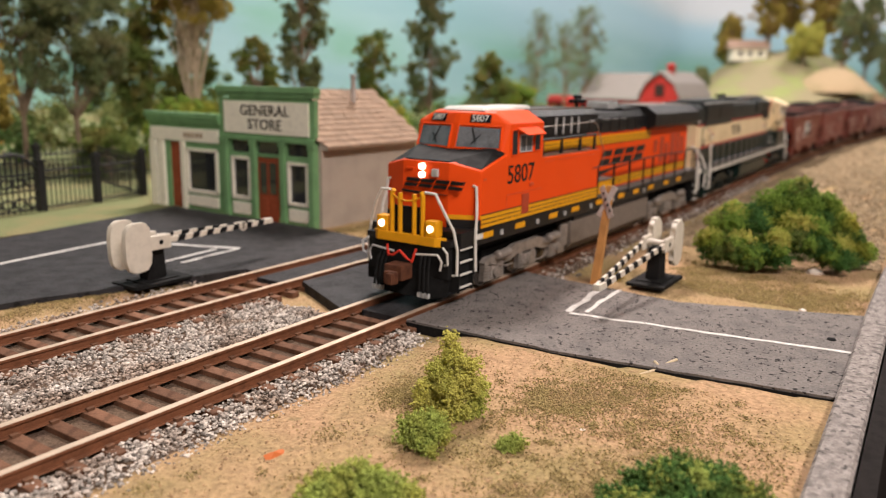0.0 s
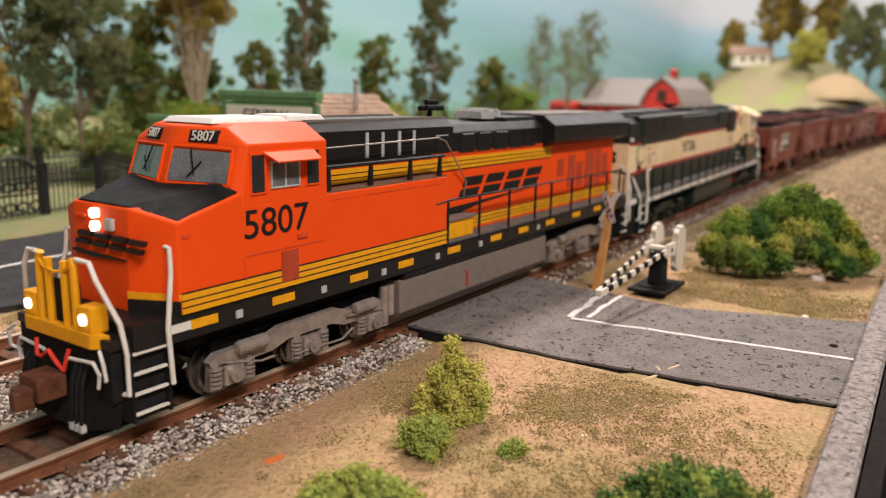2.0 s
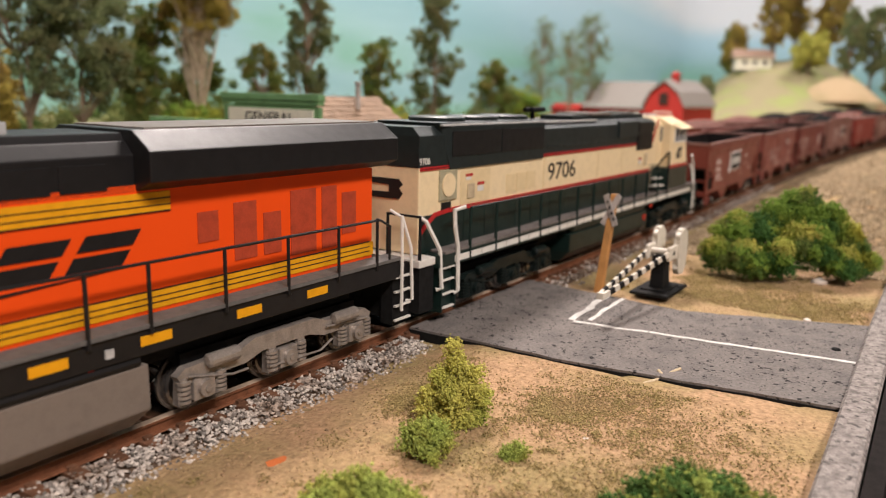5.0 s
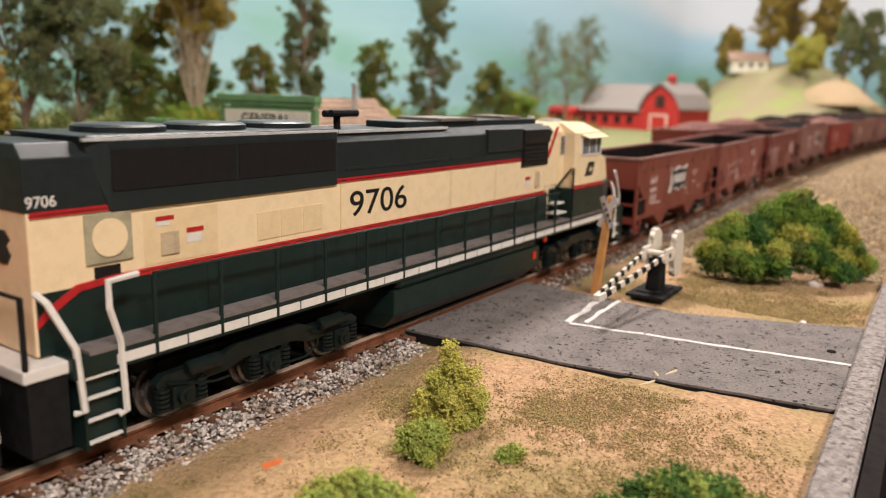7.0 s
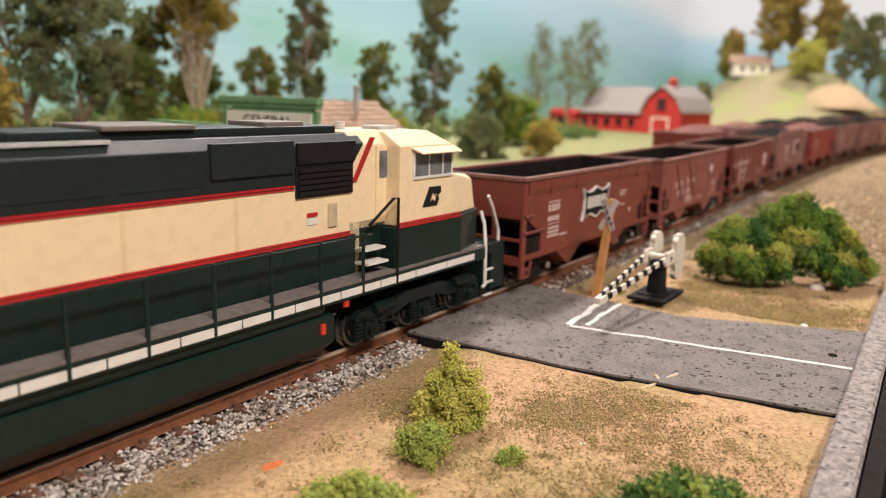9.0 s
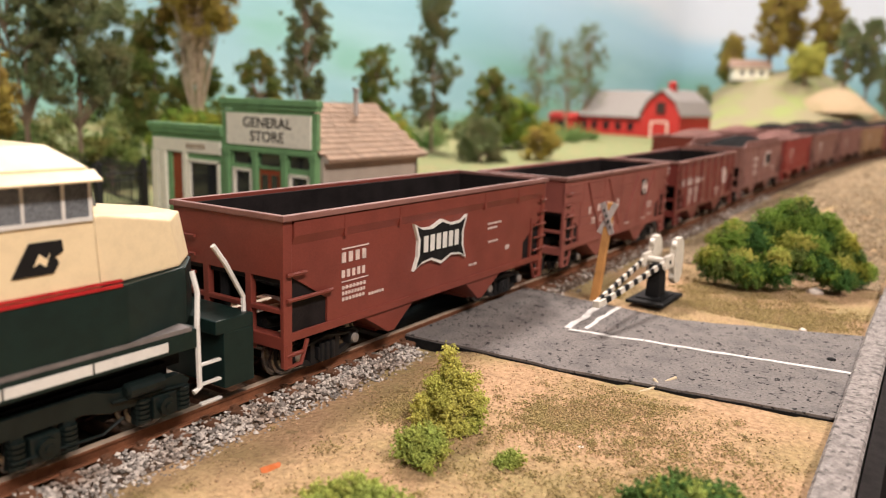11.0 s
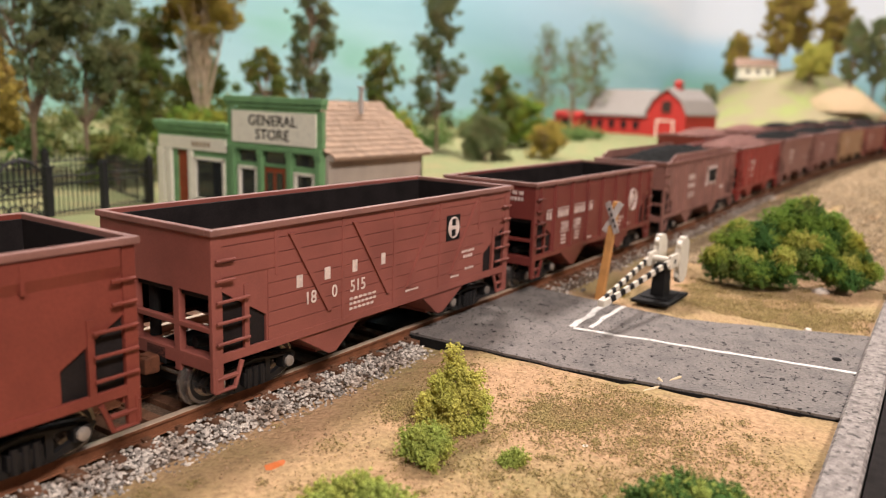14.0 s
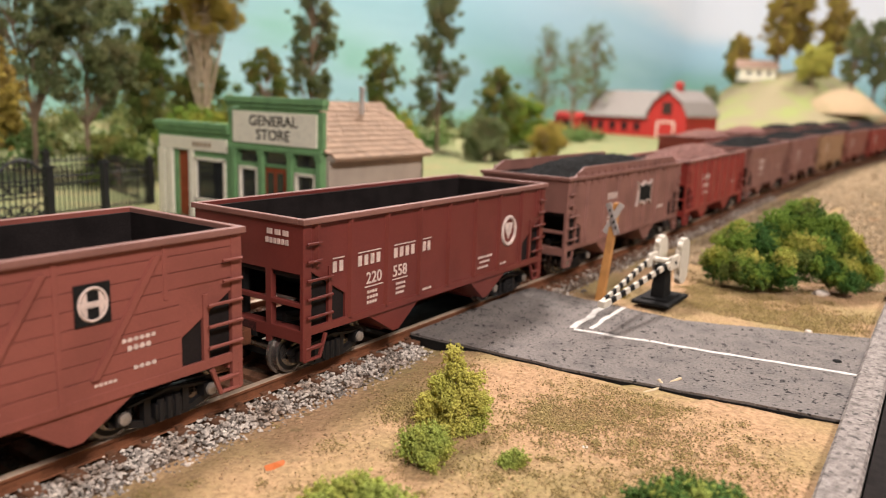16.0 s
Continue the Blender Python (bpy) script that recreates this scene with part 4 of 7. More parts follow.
    P("nose_lamp", B((28.6, 29.6, -5.0, -2.6, 36.8, 39.2), bevel=0.4), PALEGREY, "unlit square nose lamp")
    P("nose_handle", B((29.0, 29.6, 4.2, 7.0, 38.6, 39.2), bevel=0.1), ORANGE)
    # emblem across the nose
    for i in range(4):
        bm = bmesh.new()
        y0 = 7.6 - i * 5.4
        for a, b, z0, z1 in ((0, 4.4, 35.0, 36.0), (0, 4.4, 33.4, 34.3)):
            add_hull(bm, [(x, yy + (zz - 33.2) * -0.5, zz) for x in (28.7, 29.6) for yy in (y0 - a, y0 - b) for zz in (z0, z1)])
        P("nose_emblem", bm, BLACK)
    bm = bmesh.new()
    add_hull(bm, [(x, y, z) for x in (28.75, 29.6) for y, z in ((8.4, 32.2), (8.4, 31.6), (2, 31.2), (-8.4, 31.7))])
    P("nose_emblem", bm, BLACK)
    # front platform, anti-climber, ditch lights, gates
    P("front_platform", B((20.5, 34, -15.5, 15.5, 17.8, 19.6), bevel=0.3), BLACK)
    P("anti_climber", hull([(x, y, z) for x, y in ((19.4, -10.5), (19.4, 10.5), (21.6, 13.5), (21.6, -13.5)) for z in (17.6, 20.4)], 0.25), YELLOW, "yellow anti-climber")
    for s in (-1, 1):
        P("ditch_light_box", B((19.6, 23.2, s * 6.9, s * 11.0, 20.2, 25.2), bevel=0.5), YELLOW, "yellow ditch light housing")
        P("ditch_light", tubes([(20.0, s * 8.9, 22.8), (19.2, s * 8.9, 22.8)], r=1.05, seg=16), LAMP, "lit ditch light")
        P("front_gate", tubes([(20.4, s * 5.6, 20.2), (20.4, s * 5.6, 32.0), (20.4, s * 5.0, 33.2)], [(20.4, s * 2.6, 20.2), (20.4, s * 2.6, 32.4)], r=0.75, seg=8), YELLOW, "yellow front gate post")
        P("front_handrail", tubes([(20.4, s * 6.4, 33.2), (20.8, s * 9.8, 33.0), (20.8, s * 11.6, 30.0), (22.5, s * 15.2, 22.5), (22.8, s * 16.4, 17.0), (22.8, s * 16.4, 9.4), (22.8, s * 14.6, 9.2)], r=0.48), WHITE, "white bent handrail")
        P("front_handrail", tubes([(32.5, s * 15.2, 34.8), (32.5, s * 16.4, 34.6), (32.2, s * 16.9, 30), (31.2, s * 17.6, 26), (30.4, s * 17.8, 20), (31.0, s * 17.8, 9.4)], r=0.48), WHITE, "white bent handrail")
        bm = bmesh.new()
        for z in (5.2, 9.0, 12.8, 16.6):
            add_box(bm, 23.4, 30.6, s * 16.2, s * 16.9, z, z + 0.45)
        P("step_tread", bm, WHITE)
        P("step_well", B((23.2, 31, s * 11.8, s * 15.6, 4.0, 18.0), (23.0, 23.5, s * 12, s * 17, 4, 17.8), (30.7, 31.2, s * 12, s * 17, 4, 17.8)), MATBLACK)
        P("cut_lever", tubes([(19.2, s * 4, 14.8), (19.0, s * 12, 15.6), (19.2, s * 13.4, 13.6), (19.2, s * 12.8, 11.0)], [(19.3, s * 13.6, 18), (18.6, s * 15.6, 16.5), (19.0, s * 15.6, 13.2), (20, s * 13.8, 12.4)], r=0.35), WHITE if s < 0 else PALEGREY)
        P("air_hose", tubes(*[[(19.6, s * (6 + k), 14.6), (18.2, s * (6.4 + k), 11.5), (17.4, s * (6.8 + k), 6.0), (17.2, s * (6.9 + k), 3.6)] for k in (0, 1.5, 3.0)], r=0.38), MATBLACK)
        P("hose_end", B(*[(16.8, 17.8, s * (6.5 + k), s * (7.4 + k), 2.6, 4.0) for k in (0, 1.5, 3.0)]), PALEGREY)
        P("marker_box", B((31.4, 36, s * 16.8, s * 17.1, 18.6, 20.2)), WHITE)
    P("gate_chain", tubes([(20.0, 5.4, 32.0), (19.9, 3, 30.6), (19.9, 0, 30.2), (19.9, -3, 30.6), (20.0, -5.4, 32.0)], r=0.3, seg=5), YELLOW)
    P("gate_plate", B((21.0, 21.6, -5.4, 5.4, 20.3, 28.5)), MATBLACK)
    P("mu_hose", tubes([(19.2, 6.5, 16.6), (18.6, 5.6, 13.6), (18.4, 3.6, 13.8), (18.4, 1.2, 15.4), (18.4, -1.4, 13.4), (18.5, -3.2, 12.4), (19.2, -4.2, 16.4)], r=0.42), REDHOSE, "red looped hose")
    bm = hull([(21.6, 14.6, 10.0), (21.6, -14.6, 10.0), (23, 14.6, 10.0), (23, -14.6, 10.0), (18.8, 9, 2.0), (18.8, -9, 2.0), (22.8, 13.2, 2.0), (22.8, -13.2, 2.0), (18.2, 0, 2.0), (20.6, 5, 10), (20.6, -5, 10)], 0.3)
    P("pilot_plow", bm, MATBLACK, "black snow plow pilot")
    P("pilot_sheet", B((20.6, 22.8, -14.8, 14.8, 8, 18.0), bevel=0.3), MATBLACK)
    P("coupler_box", B((13.5, 19, -3.2, 3.2, 7.4, 12.0), bevel=0.4), RUSTY)
    coupler(lo, 13.6, -1)
    # rear platform and rails
    for s in (-1, 1):
        P("rear_handrail", tubes([(262.5, s * 13, 34), (264.5, s * 15.6, 32), (266.5, s * 17, 24), (267, s * 17.2, 10), (266, s * 15.8, 9.6)], [(262, s * 17.3, 33), (262, s * 17.5, 20), (262, s * 17.5, 8)], r=0.45), WHITE, "white bent handrail")
        P("rear_gate", tubes([(264, s * 4.5, 20), (264, s * 4.5, 33)], r=0.6, seg=8), YELLOW)
        each(lo, "step_tread", [(260.5, 267, s * 16.0, s * 16.8, z, z + 0.45) for z in (5.2, 9.0, 12.8, 16.6)], WHITE)
        P("step_well", B((260.5, 267, s * 11.8, s * 15.6, 4.0, 18.0)), MATBLACK)
    P("rear_platform", B((258, 269, -15.5, 15.5, 16.6, 19.6), (262, 268.5, -15, 15, 5, 17), bevel=0.3), MATBLACK)
    coupler(lo, 269, 1)
    loco_truck(lo, 71, TRUCKGREY)
    loco_truck(lo, 224, TRUCKGREY)
    TRAIN.append((lo, xc))
    return lo


def green_locomotive():
    xc = 406.0
    lo = thing("diesel_locomotive", xc, 0, 0, "cream and dark green model diesel locomotive with red lines", "locomotive", "train on the near track")
    lo["xc"] = xc
    P = lambda name, bm, mat, label="": part(name, bm, mat, lo, label, ox=xc)
    W = 11.6
    Q = lambda name, bm, mat, label="": part(name, bm, mat, lo, label, ox=xc + 14.5)
    D = lambda name, bm, mat, label="": part(name, bm, mat, lo, label, ox=xc + 10)
    P("frame", B((280, 520, -16.8, 16.8, 15.8, 19.6), bevel=0.3), GREEN)
    P("underframe", B((295, 520, -10, 10, 11, 16)), MATBLACK)
    P("hood", B((277, 466, -W, W, 19.5, 50), bevel=0.4), CREAM, "cream hood")
    # upper hood in dark green
    bm = hull(mirror([(276.8, W + 0.1, 43.6), (276.8, W + 0.1, 52.2), (277.2, 9.0, 54.6), (460, W + 0.1, 43.6), (467, W + 0.1, 52.2), (467, 9.0, 54.6)]), 0.25)
    P("upper_hood", bm, GREENTOP, "dark green upper hood")
    bm = hull(mirror([(291.5, W, 42.2), (291.5, 12.3, 42.4), (291.5, 12.3, 54.6), (287, 11.2, 55.6), (350.4, W, 42.2), (350.4, 12.3, 42.4), (350.4, 12.3, 54.6), (350.4, 11.2, 55.6)]), 0.3)
    P("radiator_housing", bm, GREENTOP, "flared dark green radiator housing")
    for s in (-1, 1):
        P("radiator_screen", B((292, 319.6, s * 12.2, s * 12.55, 46.0, 53.2), (320.4, 349.5, s * 12.2, s * 12.55, 46.0, 53.2), bevel=0.1), BLACK)
        P("roof_edge", B((287, 350.5, s * 11.5, s * 12.35, 54.7, 55.2), (353, 400, s * 9.5, s * 10.4, 54.2, 54.9)), PALEGREY)
        P("lower_hood", B((277.5, 464, s * (W - 0.3), s * (W + 0.15), 19.6, 30.2)), GREEN, "dark green lower hood")
        each(lo, "red_line", [(277.4, 443, s * W, s * (W + 0.3), 42.7, 43.7), (292, 462, s * W, s * (W + 0.34), 30.0, 30.55), (292, 462, s * W, s * (W + 0.34), 30.8, 31.2)], RED)
        P("pinstripe", B((277.4, 443, s * (W + 0.2), s * (W + 0.36), 43.1, 43.25)), BLACK)
        bm = bmesh.new()
        add_prism(bm, [(277.4, 24.4), (280, 26.4), (285, 29.4), (292, 30.0), (292, 31.2), (284.5, 30.6), (279, 27.6), (277.4, 25.8)], "y", s * W, s * (W + 0.34))
        P("red_line", bm, RED)
        words("road_number", "9706", 8.8, BLACK, lo, (367.2 - xc, s * (W + 0.06), 36.7), SIDE if s < 0 else (90, 0, 180), 0.03, 1.36, "black road number")
        words("small_number", "9706", 2.6, WHITE, lo, (279.5 - xc, s * (W + 0.14), 45.2), SIDE if s < 0 else (90, 0, 180), 0.03, 1.0)
        # doors, vents, placards on the cream side
        each(lo, "side_door", [(298, 315, s * W, s * (W + 0.14), 31.6, 41.5), (325.5, 332, s * W, s * (W + 0.18), 32.4, 38.4), (332.4, 338.9, s * W, s * (W + 0.18), 32.4, 38.4), (339.3, 345.6, s * W, s * (W + 0.18), 32.4, 38.4), (400, 401, s * W, s * (W + 0.12), 31.4, 42.6), (426, 427, s * W, s * (W + 0.12), 31.4, 42.6), (352, 352.4, s * W, s * (W + 0.25), 31.4, 42.6)], CREAMDOOR, "", 0.05)
        each(lo, "side_vent", [(301.5, 305.5, s * W, s * (W + 0.5), 33.0, 37.4), (454, 457, s * W, s * (W + 0.5), 33, 38.6)], VENTTAN, "", 0.15)
        P("fan_cover", B((286.5, 295.5, s * W, s * (W + 0.5), 33.6, 42.4), bevel=0.2), material("screen_olive", (0.36, 0.33, 0.22), 0.5) if s < 0 else CREAM, "square fan screen")
        P("fan_ring", tubes([(291, s * (W + 0.4), 38), (291, s * (W + 0.8), 38)], r=3.4, seg=20), CREAM)
        P("warning_placard", B((300.6, 304.6, s * (W + 0.15), s * (W + 0.24), 39.6, 40.4), (307.4, 311.4, s * (W + 0.15), s * (W + 0.24), 36.6, 37.5), (447, 450.5, s * (W + 0.1), s * (W + 0.2), 36, 37)), RED)
        P("warning_placard", B((300.6, 303.6, s * (W + 0.15), s * (W + 0.23), 38.6, 39.4), (307.4, 311.0, s * (W + 0.15), s * (W + 0.23), 34.6, 36.3), (447, 450.5, s * (W + 0.1), s * (W + 0.2), 34.2, 35.8)), WHITE)
        P("stencil_plate", B((288, 293, s * W, s * (W + 0.2), 30.2, 33.0)), BLACK)
        each(lo, "hood_door", [(a, a + 9, s * (W + 0.1), s * (W + 0.26), 20.6, 29.4) for a in (300, 312, 332, 343, 358, 370, 384, 396, 410, 424, 440)], GREEN, "", 0.08)
        # upper hatches and the intake by the cab
        each(lo, "hood_hatch", [(354, 398, s * W, s * (W + 0.3), 45.4, 46.2), (400, 418, s * W, s * (W + 0.3), 45.4, 46.2), (420, 442.5, s * (W - 0.5), s * (W + 0.8), 46.6, 53.6)], GREENTOP, "", 0.15)
        P("intake_grille", B(*[(444, 462, s * W, s * (W + 0.9), z, z + 0.9) for z in (41.2, 42.5, 43.8, 45.1, 46.4)], (443.4, 462.6, s * W, s * (W + 0.45), 40.6, 47.8), (443.6, 463, s * W, s * (W + 0.9), 48.4, 53.0)), BLACK, "black louvred intake")
        bm = bmesh.new()
        add_prism(bm, [(462.6, 43.0), (464.2, 43.0), (471.2, 53.6), (469.3, 53.6)], "y", s * W, s * (W + 0.3))
        P("red_line", bm, RED)
        # sill stripe, walkway, railing
        each(lo, "sill_stripe", [(a, a + 14.6, s * 16.75, s * 17.0, 16.6, 18.4) for a in range(288, 510, 15)], WHITE, "white sill stripe")
        P("walkway", B((283, 518, s * W, s * 16.9, 19.4, 20.2)), material("tread_grey", (0.16, 0.14, 0.13), 0.7) if s < 0 else GREEN)
        posts = [296 + 15 * i for i in range(12)]
        railing(lo, "handrail", [[(296, s * 16.8, 31.4), (464, s * 16.8, 30.6)]], GREEN, 0.36)
        for a in posts:
            P("stanchion", tubes([(a, s * 16.8, 16.5), (a, s * 16.8, 31.2)], r=0.5), GREEN)
        P("end_handrail", tubes([(293, s * 16.6, 31.9), (287, s * 17.0, 31.6), (286.8, s * 17.4, 27), (288.5, s * 17.4, 21), (289.0, s * 17.4, 8.0), (288, s * 16.6, 7.4)], r=0.62), WHITE, "white bent handrail")
        P("end_handrail", tubes([(277.5, s * 11.0, 30.5), (278.2, s * 13.5, 29), (281.0, s * 16.4, 21), (281.6, s * 16.8, 10), (280.6, s * 15.5, 9.6)], r=0.62), WHITE, "white bent handrail")
        each(lo, "step_tread", [(282, 288.5, s * 15.8, s * 16.6, z, z + 0.45) for z in (3.6, 7.6, 11.6, 15.2)], WHITE)
        P("step_well", B((281.5, 289, s * 11.5, s * 15.4, 2.8, 19.5), (281.5, 282, s * 12, s * 16.8, 2.8, 19.5), (288.5, 289, s * 12, s * 16.8, 2.8, 19.5)), GREEN)
        P("front_handrail", tubes([(521, s * 13.5, 30), (521, s * 15, 26), (519.5, s * 16.5, 20), (519.5, s * 16.8, 7.6), (518, s * 16.8, 7)], [(527, s * 12.5, 34), (530, s * 12.5, 30), (535.0, s * 12, 22), (535.4, s * 12, 11), (534, s * 12, 10.6)], r=0.55), WHITE, "white bent handrail")
        each(lo, "front_step", [(520, 525, s * 15.8, s * 16.6, z, z + 0.45) for z in (3.6, 7.6, 11.6)], WHITE)
        # cab side
        Q("cab_window", B((496, 502, s * 16.6, s * 16.9, 43.4, 49.4), (502.4, 508.4, s * 16.6, s * 16.9, 43.4, 49.4), (509, 513, s * 16.6, s * 16.9, 43.4, 49.4)), CABPANE)
        Q("window_frame", B((495.4, 513.6, s * 16.6, s * 17.05, 42.7, 43.4), (502.0, 502.5, s * 16.6, s * 17.05, 43.4, 49.4), (508.4, 509, s * 16.6, s * 17.05, 43.4, 49.4), (495.2, 496, s * 16.6, s * 17.0, 43.4, 49.6), (513, 513.6, s * 16.6, s * 17.0, 43.4, 49.6)), WHITE)
        Q("sun_visor", hull([(494.5, s * 16.6, 51.0), (514.5, s * 16.6, 51.0), (495.5, s * 19.8, 49.6), (514, s * 19.8, 49.6), (494.5, s * 16.6, 50.6), (514.5, s * 16.6, 50.6), (495.5, s * 19.7, 49.3), (514, s * 19.7, 49.3)]), CREAM)
        D("cab_door_window", B((482.6, 486.8, s * W, s * (W + 0.8), 43.4, 50.2), bevel=0.3), CABPANE)
        D("cab_door", B((481.6, 487.8, s * W, s * (W + 0.55), 32.0, 51.4), bevel=0.1), CREAM)
        bm = prism([(500, 35.0), (503, 40.2), (508.2, 40.2), (508.4, 38.4), (507.0, 37.6), (507.6, 36.6), (506.6, 35.0)], "y", s * 16.6, s * 16.86)
        Q("cab_emblem", bm, BLACK, "small black emblem")
        Q("cab_emblem", prism([(503.4, 36.4), (504.4, 38.4), (505.6, 37.4), (506.2, 38.4), (505.4, 36.2), (504.4, 37.0)], "y", s * 16.7, s * 16.95), CREAM)
        Q("cab_step", B((478, 486, s * 12.0, s * 16.4, 22.6, 23.2), (478, 486, s * 12.0, s * 15.4, 26.0, 26.6)), WHITE)
        Q("cab_post", tubes([(489, s * 17.0, 16.5), (489, s * 17.0, 38.6), (487, s * 17, 38.6), (481, s * 14, 32)], r=0.4), MATBLACK)
        P("red_line", B((475, 504, s * 16.55, s * 16.9, 30.6, 31.2), (475, 504, s * 16.55, s * 16.9, 31.5, 32.0)), RED)
    P("deck_fill", B((462, 480, -W, W, 19.6, 33)), GREEN)
    bm = hull(mirror([(477.5, W, 31), (477.5, W, 51.8), (477.5, 8.8, 55.0), (492, W, 31), (492, W, 51.8), (492, 8.8, 55.0)]), 0.25)
    Q("cab_rear", bm, CREAM)
    bm = hull(mirror([(490, 16.6, 31), (490, 16.6, 51.4), (490.6, 10.4, 54.8), (514.5, 16.6, 31), (513.5, 16.6, 51.4), (510, 10.4, 54.8), (517, 13.5, 31), (515, 13.5, 50.8)]), 0.3)
    Q("cab", bm, CREAM, "cream crew cab")
    bm = hull(mirror([(499, 15.5, 31), (499, 15.5, 43.2), (503, 15.5, 31), (502, 15.0, 43), (519.5, 12.0, 31), (518.0, 11.5, 40), (527, 5, 31), (525, 5, 40.4)]), 0.4)
    P("nose", bm, CREAM, "cream nose")
    bm = hull(mirror([(474, 16.62, 19.6), (474, 16.62, 30.8), (505, 16.62, 19.6), (505, 16.62, 30.8), (520.5, 12.4, 19.6), (520.5, 12.4, 30.8), (527.5, 5, 19.6), (527.5, 5, 30.8)]), 0.3)
    P("lower_cab", bm, GREEN, "dark green lower cab and nose")
    for s in (-1, 1):
        Q("windscreen", hull([(x, s * y, z) for y in (2, 12) for x, z in ((517.5, 44.2), (515.8, 50.2), (514, 50.2), (514, 44.2))]), CABPANE)
    # roof details
    for a in (302, 322, 342):
        P("roof_fan", tubes([(a, 0, 54.6), (a, 0, 56.6), (a, 0, 57.0)], r=[8.6, 8.6, 7.6], seg=28), GREENTOP, "round roof fan housing")
    P("horn", tubes([(364, 0, 54), (364, 0, 58.4)], [(360, -1.6, 58.6), (370, -1.6, 58.6)], [(361, 1.6, 58.4), (369, 1.6, 58.4)], r=0.9, seg=8), MATBLACK, "black air horn")
    P("roof_hatch", B((384, 462, -7, 7, 54.4, 56.4), bevel=0.5), GREENTOP)
    each(lo, "roof_vent", [(400, 420, -8, 8, 56.2, 57.2), (440, 452, -6, 6, 56.2, 57.4)], GREY, "", 0.3)
    Q("beacon", tubes([(486, 0, 54.8), (486, 0, 57.0)], r=1.3, seg=10), PALEGREY)
    Q("roof_antenna", B((498, 506, -3, 3, 54.8, 55.8), bevel=0.2), PALEGREY)
    P("rear_lamp", tubes([(277, 1.4, 48.8), (275.8, 1.4, 48.8)], [(277, -1.4, 48.8), (275.8, -1.4, 48.8)], r=1.2, seg=12), PALEGREY, "unlit twin rear lamp")
    P("rear_lamp_plate", B((276.2, 277, -3.2, 3.2, 47.2, 50.4), bevel=0.2), WHITE)
    bm = bmesh.new()
    for pts in ([(5.6, 40.2), (-4.8, 40.2), (-6.2, 38.8), (-5.0, 37.6), (-6.2, 36.2), (-5.0, 34.6), (5.6, 34.6), (5.6, 36.2), (-1.5, 36.4), (-1.5, 38.4), (5.6, 38.6)],):
        add_prism(bm, pts, "x", 276.7, 277.2)
    P("rear_emblem", bm, BLACK, "black end emblem")
    P("end_platform", B((272.5, 284, -15.5, 15.5, 17.0, 19.2), bevel=0.3), WHITE, "white edged end platform")
    P("end_sheet", B((273.2, 280, -15, 15, 4, 17.0)), MATBLACK)
    P("end_railing", tubes([(273.2, -15, 19), (273.2, -15, 31), (273.2, -4, 31), (273.2, -4, 19)], [(273.2, 15, 19), (273.2, 15, 31), (273.2, 4, 31), (273.2, 4, 19)], r=0.5), MATBLACK)
    P("front_platform", B((526, 536, -14, 14, 15.8, 18.8), (528, 536, -14, 14, 4, 16), bevel=0.3), GREEN)
    bm = hull(mirror([(368.5, 15.8, 13.2), (368.5, 15.8, 6.4), (369.5, 11, 2.0), (452, 15.8, 13.2), (452, 15.8, 6.4), (451, 11, 2.0)]), 0.5)
    P("fuel_tank", bm, GREEN, "dark green fuel tank")
    P("air_reservoir", tubes([(370, -14.2, 15.0), (371, -14.2, 15.0), (448, -14.2, 15.0), (449, -14.2, 15.0)], r=[1.2, 1.9, 1.9, 1.2], seg=12), GREEN)
    P("tank_cap", B((447, 448.4, -16.3, -15.6, 9, 11.5), (455, 456.5, -16.3, -15.6, 14, 15.6)), REDHOSE)
    coupler(lo, 273.4, -1)
    coupler(lo, 536, 1)
    loco_truck(lo, 326, TRUCKGREEN)
    loco_truck(lo, 490, TRUCKGREEN)
    TRAIN.append((lo, xc))
    return lo


